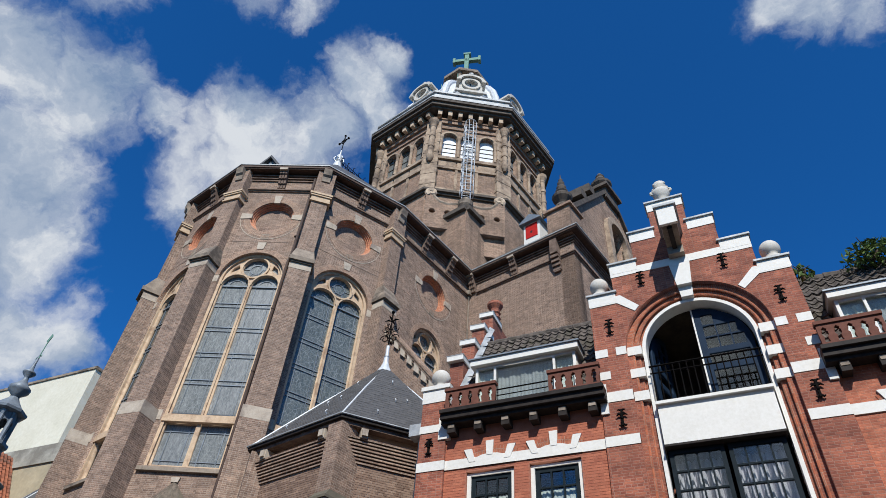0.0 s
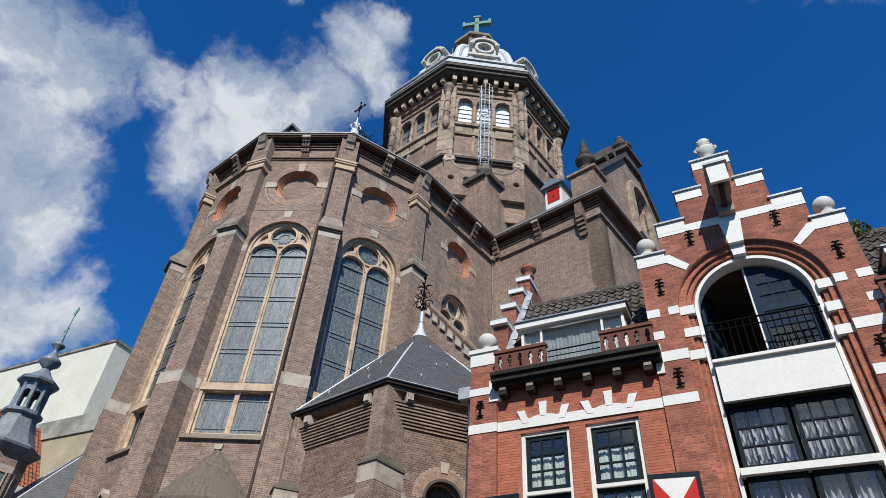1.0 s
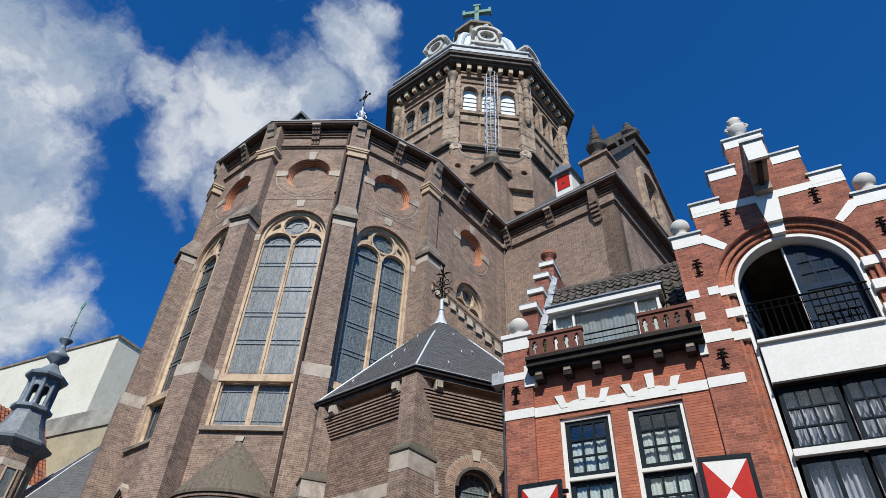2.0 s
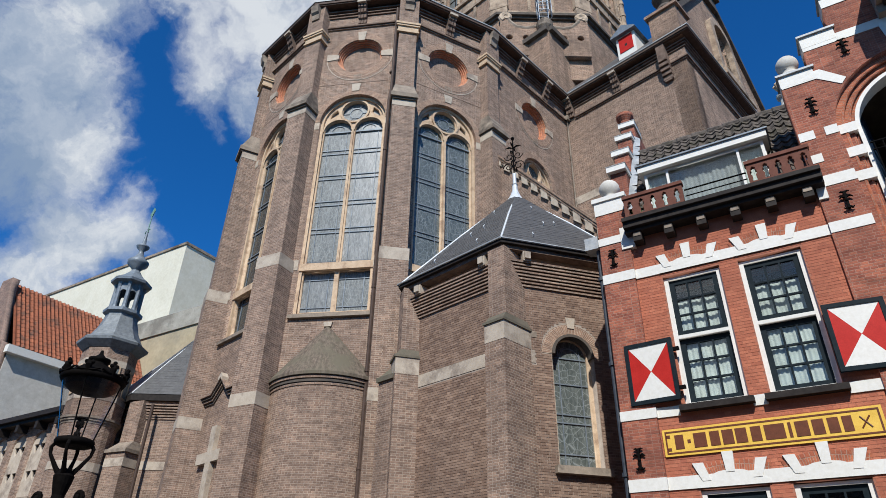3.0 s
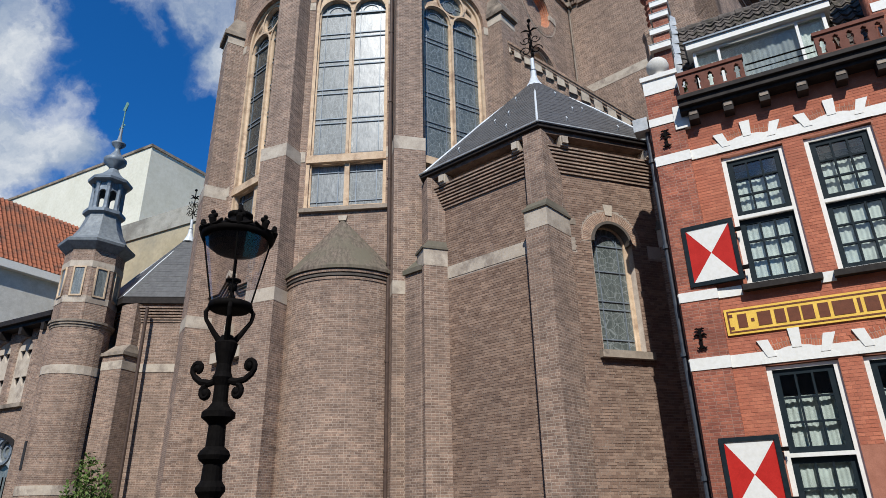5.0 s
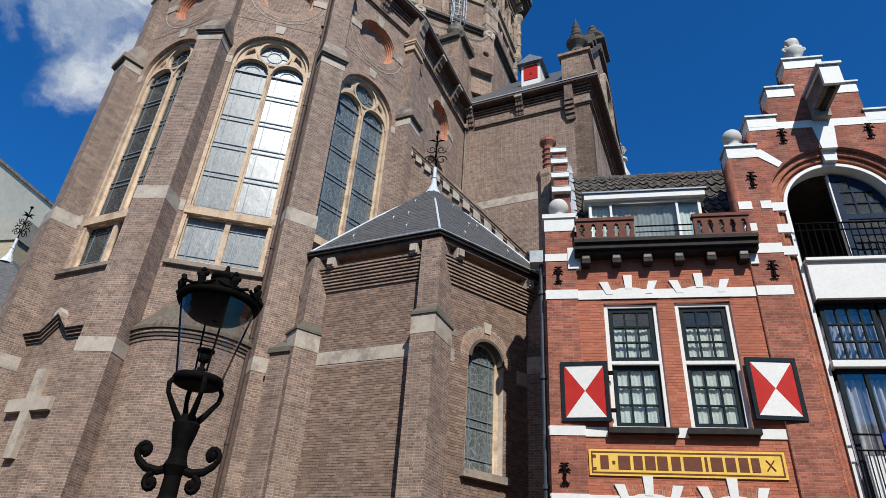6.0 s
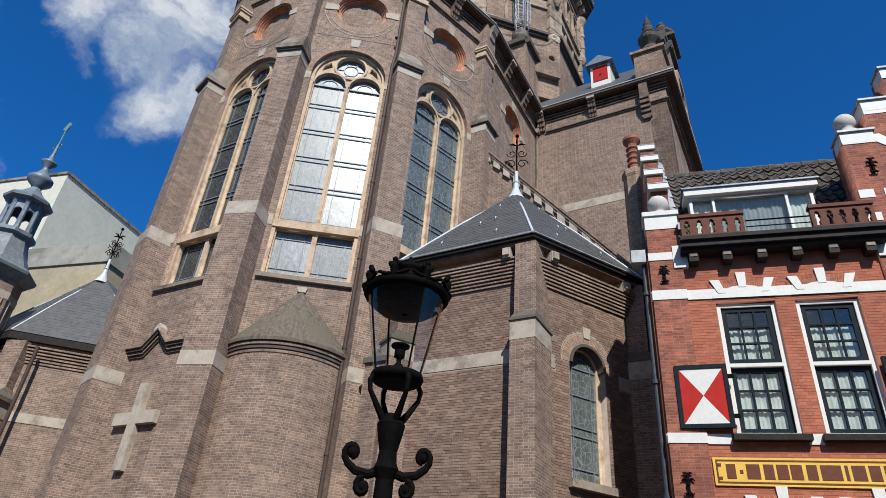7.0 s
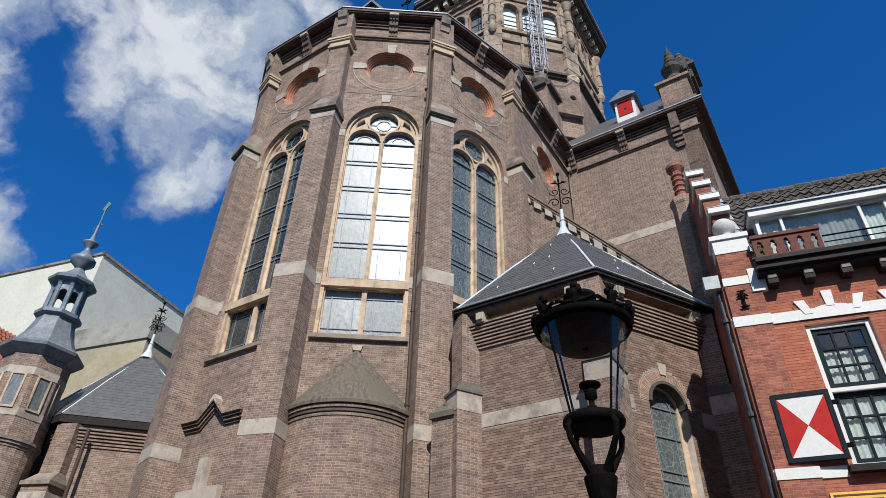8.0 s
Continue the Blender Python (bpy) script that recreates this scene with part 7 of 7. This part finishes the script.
        vs = [lv.verts.new(c + q @ Vector(p)) for p in ((-s, 0, 0), (0, s * 0.55, s * 0.15), (s * 1.3, 0, 0), (0, -s * 0.55, s * 0.15))]
        lv.faces.new(vs)
    part("twigs", tw, TWIG, th)
    tagged(part("leaves", lv, LEAF, th), kind="stuff")
    return th


foliage("bush", (3.0, 12.9, 12.05), (0.62, 0.5, 0.50), 620, 3, "leafy green bush growing on the roof ridge", "bush")

foliage("weed", (-6.20, 11.55, 9.30), (0.16, 0.14, 0.26), 50, 5, "small green weed in the roof gutter", "weed")
foliage("weed", (-2.98, 11.75, 9.45), (0.16, 0.14, 0.30), 50, 6, "small green weed beside the dormer", "weed")
foliage("weed", (1.32, 11.55, 10.9), (0.20, 0.16, 0.34), 60, 8, "small green weed behind the gable shoulder", "weed")

# ---------------------------------------------------------------- street lamp
LX, LY_ = -8.774, 2.668
lamp = thing("street_lamp", pose(LX, LY_, 0.25) @ Matrix.Scale(0.84, 4), "black cast-iron street lantern with crown on a column", "street lamp")
b = bmesh.new()
lathe(b, [(0.33, -0.297), (0.33, -0.2), (0.27, -0.15), (0.27, 0.05), (0.24, 0.12), (0.20, 0.2), (0.19, 0.9), (0.23, 0.95), (0.11, 1.05), (0.09, 1.2), (0.072, 1.75), (0.10, 1.79), (0.10, 1.82), (0.072, 1.86), (0.066, 1.97), (0.10, 2.00), (0.112, 2.03), (0.10, 2.06), (0.066, 2.09), (0.060, 2.24), (0.08, 2.26), (0.118, 2.29), (0.118, 2.33), (0.08, 2.36), (0.055, 2.40), (0.052, 2.52), (0.075, 2.58), (0.058, 2.62), (0.052, 2.68), (0.075, 2.78), (0.085, 2.84), (0.06, 2.87), (0.045, 2.90)], 16)
part("column", b, IRON, lamp)
for s in (-1, 1):
    b = bmesh.new()
    ca, sa = math.cos(radians(18)), math.sin(radians(18))
    mm = frame_m((0, 0), (ca, sa), (-sa, ca)) @ Matrix.Translation((0, 0, 0.0)) @ Matrix.Scale(0.84, 4, (1, 0, 0))
    tube(b, [(0, 0, 2.58), (s * 0.12, 0, 2.545), (s * 0.21, 0, 2.56), (s * 0.27, 0, 2.60)] + spiral((s * 0.245, 0, 2.66), 0.06, 0.02, -60 if s > 0 else 240, (-60 + 330) if s > 0 else (240 - 330), 10), [0.026, 0.028, 0.026, 0.024] + [0.022] * 11, 8, mm)
    tube(b, spiral((s * 0.145, 0, 2.475), 0.055, 0.015, 90, 90 - s * 330, 10), 0.024, 8, mm)
    sphere(b, (s * 0.245, 0, 2.66), 0.034, mm, 8)
    sphere(b, (s * 0.145, 0, 2.475), 0.034, mm, 8)
    part("ladder_arm", b, IRON, lamp, "scrolled ladder arm")
for a in range(45, 405, 90):
    b = bmesh.new()
    c, s = math.cos(radians(a)), math.sin(radians(a))
    tube(b, [(0.04 * c, 0.04 * s, 2.84), (0.10 * c, 0.10 * s, 2.92), (0.165 * c, 0.165 * s, 3.02), (0.175 * c, 0.175 * s, 3.08), (0.15 * c, 0.15 * s, 3.12)], [0.026, 0.020, 0.015, 0.017, 0.017], 8)
    part("bracket", b, IRON, lamp)
b = bmesh.new()
lathe(b, [(0.10, 3.095), (0.14, 3.095), (0.162, 3.11), (0.168, 3.13), (0.16, 3.155), (0.13, 3.165), (0.05, 3.165)], 20)
part("gallery", b, IRON, lamp, smooth=True)
R0, R1, G0, G1 = 0.150, 0.256, 3.16, 3.68
for k in range(4):
    b = bmesh.new()
    for i in range(6):
        a0, a1 = radians(90 * k + 15 * i + 45), radians(90 * k + 15 * (i + 1) + 45)
        vs = [b.verts.new((r * math.cos(a), r * math.sin(a), z)) for r, a, z in ((R0, a0, G0), (R0, a1, G0), (R1, a1, G1), (R1, a0, G1))]
        b.faces.new(vs)
    gl = part("glass", b, LAMPGLASS, lamp, "clear lantern glass")
    gl.visible_shadow = False
    a = radians(90 * k + 45)
    b = tube(bmesh.new(), [(R0 * math.cos(a), R0 * math.sin(a), G0), (R1 * math.cos(a), R1 * math.sin(a), G1)], 0.007, 6)
    part("glazing_rib", b, IRON, lamp)
b = bmesh.new()
lathe(b, [(0.252, 3.675), (0.274, 3.675), (0.288, 3.70), (0.284, 3.73), (0.252, 3.74)], 24)
lathe(b, [(0.25, 3.69), (0.21, 3.775), (0.12, 3.84), (0.085, 3.855), (0.085, 3.885), (0.10, 3.895), (0.10, 3.92), (0.06, 3.93), (0.02, 3.97), (0.012, 4.01)], 24)
part("roof", b, IRON, lamp, "domed iron lantern roof", smooth=True)
b = bmesh.new()
lathe(b, [(0.245, 3.68), (0.225, 3.63), (0.18, 3.595), (0.10, 3.575), (0.02, 3.57), (0.02, 3.675)], 28)
part("reflector", b, GUTTER, lamp, "dark ribbed reflector dish")
for k in range(8):
    a = radians(45 * k)
    c, s = math.cos(a), math.sin(a)
    b = bmesh.new()
    mm = Matrix.Translation((0.268 * c, 0.268 * s, 0)) @ Matrix.Rotation(a, 4, "Z")
    tube(b, [(0, 0, 3.715), (0.012, 0, 3.775), (0.0, 0, 3.825)], [0.022, 0.03, 0.016], 7, mm)
    for t in (-1, 1):
        sphere(b, (0.01, t * 0.026, 3.80), 0.020, mm, 7)
    sphere(b, (0.01, 0, 3.83), 0.02, mm, 7)
    tube(b, [(0.008, -0.105, 3.75), (0.012, -0.05, 3.73), (0.012, 0.05, 3.73), (0.008, 0.105, 3.75)], 0.012, 6, mm)
    part("crown_leaf", b, IRON, lamp, "cast crown ornament")
b = bmesh.new()
lathe(b, [(0.028, 3.17), (0.028, 3.22), (0.016, 3.23), (0.016, 3.26), (0.034, 3.27), (0.034, 3.32), (0.016, 3.33)], 12)
lathe(b, [(0.045, 3.335), (0.06, 3.34), (0.06, 3.352), (0.045, 3.357)], 14)
part("burner", b, IRON, lamp, "old gas burner fitting", smooth=True)

# ---------------------------------------------------------------- left chapel, turret and sacristy
annex = thing("side_chapel", CHURCH, "brown-brick side chapel with slate pyramid roof beyond the apse", "chapel")
LC = [(-8.35, -5.15), (-5.3, -2.0), (-5.3, 1.0), (-11.5, 1.0), (-11.5, -5.15)]
LAP = (-8.55, -2.85, 12.55)
b = bmesh.new()
ins = [(-8.15, -4.75), (-5.2, -1.7), (-5.2, 1.0), (-11.1, 1.0), (-11.1, -4.75)]
prism(b, ins, 0, 9.2)
aw = part("wall", b, BRICK, annex, "brown brick side chapel walls")
for i, (e, z) in enumerate(((0.04, 8.35), (0.07, 8.45), (0.10, 8.55), (0.13, 8.65), (0.16, 8.75), (0.20, 8.85))):
    b = bmesh.new()
    prism(b, [(ins[0][0] + e * 0.4, ins[0][1] - e), (ins[1][0] + e, ins[1][1]), ins[2], ins[3], (ins[4][0] - e, ins[4][1] - e)], z, z + 0.055)
    part("corbel_course", b, BRICK, aw)
for z, mat in ((6.5, PALE),):
    b = bmesh.new()
    prism(b, [(ins[0][0] + 0.008, ins[0][1] - 0.02), (ins[1][0] + 0.02, ins[1][1]), ins[2], ins[3], (ins[4][0] - 0.02, ins[4][1] - 0.02)], z, z + 0.3)
    part("stone_band", b, mat, aw)
b = bmesh.new()
prism(b, LC, 9.05, 9.28)
part("gutter", b, GUTTER, annex)
chapel_roof(annex, LC, LAP, 9.3, 0)
slates(annex, LC[0], LC[1], LAP, 9.3, 26, 11)
slates(annex, LC[4], LC[0], LAP, 9.3, 26, 12)
m = frame_m((-8.15, -4.75), (0.92, 0.38), (0.38, -0.92))
b = bmesh.new()
prism(b, [(-0.5, -0.4), (0.4, -0.4), (0.4, 0.55), (-0.5, 0.55)], 0, 7.0, m)
prism(b, [(-0.4, -0.4), (0.3, -0.4), (0.3, 0.2), (-0.4, 0.2)], 7.0, 9.0, m)
bt = part("corner_pier", b, BRICK, annex)
part("stone_band", cbox((-0.51, -0.4, 6.5), (0.41, 0.56, 6.8), m), PALE, bt)
b = bmesh.new()
prism(b, [(-0.56, -0.4), (0.46, -0.4), (0.46, 0.62), (-0.56, 0.62)], 7.0, 7.12, m)
prism(b, [(-0.52, -0.4), (0.42, -0.4), (0.42, 0.58), (-0.52, 0.58)], 7.12, 7.45, m, [(-0.4, -0.4), (0.3, -0.4), (0.3, 0.2), (-0.4, 0.2)])
part("offset_cap", b, GREYSTONE, bt)
b = bmesh.new()
tube(b, [(0.75, 0.15, 0), (0.75, 0.15, 8.8)], 0.06, 8, m)
part("downpipe", b, PIPE, annex, "brown downpipe")

TUR = pose(-27.9, 13.75, 0, 0, 0, -13.46)
tur = thing("stair_turret", TUR, "round brick stair turret with lead bell roof and open lantern", "turret")
b = bmesh.new()
lathe(b, [(0.98, 0), (0.98, 8.15)], 24)
tb = part("turret_shaft", b, BRICK, tur, "round brown brick turret shaft")
for z in (2.4, 6.3):
    b = bmesh.new()
    lathe(b, [(0.995, z), (0.995, z + 0.3)], 24)
    part("stone_band", b, PALE, tb)
part("slit_window", cbox((-0.09, -1.0, 3.2), (0.09, -0.94, 4.1)), OPENING_SHADE, tb)
b = bmesh.new()
for i in range(3):
    lathe(b, [(1.0 + 0.04 * i, 7.95 + 0.09 * i), (1.0 + 0.04 * i, 8.03 + 0.09 * i)], 24)
part("corbel_course", b, GREYSTONE, tur)
rot = radians(22.5)
b = bmesh.new()
lathe(b, [(1.02, 8.2), (1.02, 11.0)], 8, None, 0, 0, rot)
up = part("upper_stage", b, BRICK, tur, "octagonal upper stage of brown brick")
b = bmesh.new()
lathe(b, [(1.035, 8.85), (1.035, 9.1)], 8, None, 0, 0, rot)
part("stone_band", b, PALE, up)
part("stone_band", lathe(bmesh.new(), [(1.035, 10.2), (1.035, 10.45)], 8, None, 0, 0, rot), PALE, up)
for k in range(8):
    a = radians(45 * k)
    mm = Matrix.Rotation(a, 4, "Z")
    part("window", cbox((0.92, -0.2, 9.1), (0.955, 0.2, 10.2), mm), GLASS_A, up, "narrow turret window")
    part("window_frame", plate(rect(-0.22, 0.22, 9.08, 10.22), [rect(-0.17, 0.17, 9.14, 10.17)], -0.02, 0.05, face_frame(45 * k, 0.942)), STONE, up)
b = bmesh.new()
lathe(b, [(1.05, 10.9), (1.18, 11.02), (1.32, 11.15), (1.34, 11.25), (1.05, 11.45), (0.78, 11.95), (0.64, 12.4), (0.62, 12.6)], 8, None, 0, 0, rot)
part("bell_roof", b, BELL, tur, "flared lead bell roof")
ol = part("open_lantern", lathe(bmesh.new(), [(0.62, 12.55), (0.76, 12.62), (0.76, 12.75), (0.55, 12.8)], 8, None, 0, 0, rot), LEAD_DARK, tur, "open lead-covered lantern")
for k in range(8):
    a = radians(22.5 + 45 * k)
    part("post", lathe(bmesh.new(), [(0.12, 12.75), (0.09, 12.9), (0.08, 13.75), (0.13, 13.95)], 8, None, 0.52 * math.cos(a), 0.52 * math.sin(a)), LEAD_DARK, ol)
    mm = face_frame(45 * k, 0.48)
    part("arch", plate([(-0.21, 13.5)] + [(u, z) for u, z in reversed(arc(0, 13.5, 0.13, 0, 180, 10))] + [(0.21, 13.5), (0.21, 13.95), (-0.21, 13.95)], [], -0.05, 0.03, mm), LEAD_DARK, ol)
part("cap", lathe(bmesh.new(), [(0.60, 13.95), (0.80, 14.02), (0.82, 14.12), (0.5, 14.35), (0.28, 14.6), (0.18, 14.75)], 8, None, 0, 0, rot), LEAD_DARK, ol)
b = bmesh.new()
lathe(b, [(0.16, 14.7), (0.20, 14.85), (0.42, 15.05), (0.44, 15.2), (0.24, 15.38), (0.12, 15.6), (0.10, 15.75), (0.26, 15.92), (0.28, 15.98), (0.10, 16.1), (0.06, 16.4), (0.04, 16.9)], 14)
part("baluster_finial", b, LEAD_DARK, tur, "turned lead finial", smooth=True)
b = bmesh.new()
tube(b, [(0, 0, 16.6), (0, 0, 18.0)], 0.025, 6)
for s in (-1, 1):
    tube(b, spiral((s * 0.13, 0, 16.75), 0.13, 0.04, 90 - s * 90, 90 - s * 90 + s * 300, 9), 0.022, 5)
plate([(-0.25, 17.75), (0.05, 17.55), (0.25, 17.85), (0.02, 18.05), (-0.12, 17.9)], [], -0.015, 0.015, None, b)
part("weather_vane", b, COPPER, tur, "small weather vane")

sac = thing("sacristy", pose(0, 0, 0), "low brown-brick sacristy with slate roof and stone windows", "sacristy")
SM = frame_m((0, 14.45), (1, 0), (0, -1))
S0, S1 = -38.6, -29.2
win_u = (-35.5, -34.0, -32.5)
holes = [arched(u - 0.55, u + 0.55, 5.95, 8.05, 12) for u in win_u]
low = arched(-36.4, -31.6, 1.0, 3.9, 20, 0.9)
sw = part("front_wall", plate(rect(S0, S1, 0, 9.0), holes + [low], -0.4, 0, SM), BRICK, sac, "brown brick sacristy front")
for u in win_u:
    w = part("window", plate(arched(u - 0.55, u + 0.55, 5.95, 8.05, 12), [[(u - 0.42 + 0.45 * i, z), (u - 0.06 + 0.45 * i, z), (u - 0.06 + 0.45 * i, z - 0.12), (u - 0.24 + 0.45 * i, z - 0.42), (u - 0.42 + 0.45 * i, z - 0.12)] for i in range(2) for z in (7.0, 8.1)], -0.25, -0.1, SM), PALE, sac, "arched stone window with small lights")
    part("pane", plate(arched(u - 0.5, u + 0.5, 6.0, 8.05, 12), [], -0.24, -0.22, SM), OPENING_SHADE, w)
w = part("window", plate(low, [arched(-36.2 + 1.53 * i, -34.8 + 1.53 * i, 1.2, 3.0, 12) for i in range(3)] + [arc(-35.5 + 1.53 * i, 4.15, 0.42, 0, 340, 17) for i in range(3)], -0.3, -0.12, SM), LEAD, sac, "wide arched stone window with three roundels")
part("pane", plate(arched(-36.3, -31.7, 1.1, 3.9, 20, 0.8), [], -0.28, -0.26, SM), GLASS_A, w)
for i in range(3):
    part("roundel_ring", ring(bmesh.new(), -35.5 + 1.53 * i, 4.15, 0.16, 0.24, 0, 360, -0.26, -0.2, SM, 18), LEAD_DARK, w)
    part("roundel_ring", ring(bmesh.new(), -35.5 + 1.53 * i, 4.15, 0.42, 0.52, 0, 360, -0.14, -0.06, SM, 24), LEAD_DARK, w)
    for j in range(6):
        part("grille_bar", cbox((-36.1 + 1.53 * i + 0.22 * j, -0.12, 1.1), (-36.07 + 1.53 * i + 0.22 * j, -0.08, 3.2), SM), IRON, w)
part("brick_arch", ring(bmesh.new(), -34.0, 3.9, 2.4, 2.7, 0, 180, -0.1, 0.05, SM, 24, 0.4), GUTTER, sw, keep_uv=True)
part("sill", cbox((-36.4, -0.1, 5.75), (-31.7, 0.15, 5.9), SM), GREYSTONE, sac)
for z in (5.3, 2.3):
    for a, c in ((S0, -36.6), (-31.4, S1)):
        part("stone_band", cbox((a, -0.02, z), (c, 0.02, z + 0.3), SM), PALE, sw)
b = cbox((-31.2, -0.3, 0), (-30.4, 0.3, 8.9), SM)
part("corner_pier", b, BRICK, sac)
b = bmesh.new()
box(b, (S0 - 0.2, -0.2, 8.9), (S1 - 1.0, 0.45, 9.05), SM)
box(b, (S0 - 0.2, -0.2, 9.05), (S1 - 1.0, 0.6, 9.25), SM)
part("eaves_board", b, GUTTER, sac, "dark timber eaves")
for i in range(6):
    u = S0 + 0.5 + 1.45 * i
    part("eaves_bracket", cbox((u - 0.1, 0.0, 8.6), (u + 0.1, 0.45, 8.9), SM), GUTTER, sac)
b = bmesh.new()
faces_of(b, [(S0 - 0.2, 13.85, 9.25), (S1 + 0.2, 13.85, 9.25), (S1 + 0.2, 18.5, 10.9), (S0 + 2.5, 18.5, 10.9), (S0 - 0.2, 24, 9.25)], [(0, 1, 2, 3), (0, 3, 4)])
part("roof", b, SLATE, sac, "low slate roof")
b = tube(bmesh.new(), [(-30.15, 14.15, 0), (-30.15, 14.15, 8.9)], 0.07, 8)
part("downpipe", b, PIPE, sac, "brown downpipe")

# ---------------------------------------------------------------- canal houses and the white building behind
far = thing("canal_house", pose(0, 0, 0), "old brown-brick canal house with neck gable and orange tiled roof", "house", "canal houses")
GM = frame_m((0, 14.3), (1, 0), (0, -1))
gx0, gx1, gc = -45.6, -38.9, -41.2
fo = [(gx0, 0), (gx1, 0), (gx1, 13.9), (gx1 - 0.35, 14.0), (-40.55, 17.4), (-40.55, 18.0), (-41.6, 18.0), (-41.6, 17.4), (-44.2, 13.6), (gx0, 13.0)]
fholes = []
for z in (1.2, 4.3, 7.4, 10.5):
    fholes.append(rect(-42.9, -41.5, z, z + 2.4))
    fholes.append(rect(-40.5, -39.7, z + 0.5, z + 1.9))
    fholes.append(rect(-44.9, -44.1, z + 0.5, z + 1.9))
fw = part("front_wall", plate(fo, fholes, -0.4, 0, GM), FAR_BRICK, far, "brown brick canal house front")
for h in fholes:
    (a, z0), (c, _), (_, z1), _ = h
    wide = c - a > 1
    w = part("window", plate(h, [rect(a + 0.1, (a + c) / 2 - 0.04, z0 + 0.1, z1 - 0.1), rect((a + c) / 2 + 0.04, c - 0.1, z0 + 0.1, z1 - 0.1)], -0.2, -0.08, GM), FRAME if wide else PAINT, far, "tall loading window" if wide else "small white window")
    part("pane", plate(h, [], -0.17, -0.15, GM), GLASS_A, w)
    if wide:
        part("sill_band", cbox((a - 0.1, -0.1, z0 - 0.28), (c + 0.1, 0.05, z0), GM), PAINT, w)
b = cbox((-42.5, 0, 13.4), (-41.9, 1.0, 13.9), GM)
part("hoist_beam", b, PAINT, far, "white hoist beam")
b = bmesh.new()
faces_of(b, [(-38.6, 14.7, 13.75), (-38.6, 30, 13.75), (-41.1, 30, 17.9), (-41.1, 14.7, 17.9), (-43.6, 30, 13.6), (-43.6, 14.7, 13.6)], [(0, 1, 2, 3), (3, 2, 4, 5)])
part("roof", b, TILE_ORANGE, far)
b = bmesh.new()
n_r, n_c = 16, 56
for r in range(n_r):
    f0, f1 = r / n_r, (r + 1.1) / n_r
    for c in range(n_c):
        y0 = 14.75 + c * 0.24
        row = []
        for i in range(5):
            f = i / 4
            h = 0.04 * math.cos(f * 5.3 + 0.3) + 0.05
            row.append((b.verts.new((-38.6 - 2.5 * f0 + h + 0.03, y0 + 0.24 * f, 13.75 + 4.15 * f0 + 0.6 * h + 0.02)), b.verts.new((-38.6 - 2.5 * f1 + h, y0 + 0.24 * f, 13.75 + 4.15 * f1 + 0.6 * h))))
        for p, q in zip(row, row[1:]):
            b.faces.new((p[0], q[0], q[1], p[1]))
tagged(part("roof_tiles", b, TILE_ORANGE, far, "orange clay pantiles"), kind="stuff")
b = cbox((-40.0, 14.7, 0), (-38.85, 30, 13.6))
part("side_wall", b, PLASTER, far, "pale plastered side wall")
part("eaves_board", cbox((-38.85, 14.5, 13.35), (-38.5, 30, 13.75)), PAINT, far)
b = cbox((gx0, 14.7, 0), (-40.0, 30, 13.4))
part("house_body", b, FAR_BRICK, far)
nb_ = thing("canal_house", pose(0, 0, 0), "brown-brick canal house with white moulded cornice", "house", "canal houses")
b = plate(rect(-52, -45.65, 0, 14.0), [rect(-51.3 + 2.1 * i, -50.2 + 2.1 * i, 1.2 + 3.2 * j, 3.2 + 3.2 * j) for i in range(3) for j in range(4)], -0.4, 0, GM)
part("front_wall", b, FAR_BRICK, nb_)
for i in range(3):
    for j in range(4):
        h = rect(-51.3 + 2.1 * i, -50.2 + 2.1 * i, 1.2 + 3.2 * j, 3.2 + 3.2 * j)
        w = part("window", plate(h, [rect(h[0][0] + 0.1, h[1][0] - 0.1, h[0][1] + 0.1, h[2][1] - 0.1)], -0.2, -0.1, GM), PAINT, nb_)
        part("pane", plate(h, [], -0.18, -0.17, GM), GLASS_A, w)
b = bmesh.new()
box(b, (-52, -0.4, 14.0), (-45.65, 0.3, 14.5), GM)
box(b, (-52, -0.4, 14.5), (-45.65, 0.5, 14.9), GM)
part("cornice", b, PAINT, nb_, "white moulded cornice")
part("house_body", cbox((-52, 14.7, 0), (-45.65, 30, 14.0)), FAR_BRICK, nb_)

wb = thing("white_building", pose(0, 0, 0), "plain cream modern block with a flat roof", "building")
b = cbox((-62, 25.8, 0), (-43, 48, 26.9))
part("wall", b, CREAM, wb)
part("roof_edge", cbox((-62.1, 25.7, 26.9), (-42.9, 48, 27.1)), GREYSTONE, wb)
sb = thing("stained_building", pose(0, 0, 0), "low ochre rendered block with a grey parapet", "building")
part("wall", cbox((-45, 22.5, 0), (-33, 40, 17.2)), OCHRE, sb)
part("parapet", cbox((-45.1, 22.4, 17.2), (-32.9, 40, 18.4)), PARAPET, sb)

foliage("shrub", (-23.7, 12.2, 0.0), (0.95, 0.85, 3.5), 5200, 7, "tall green shrub growing beside the church wall", "shrub")
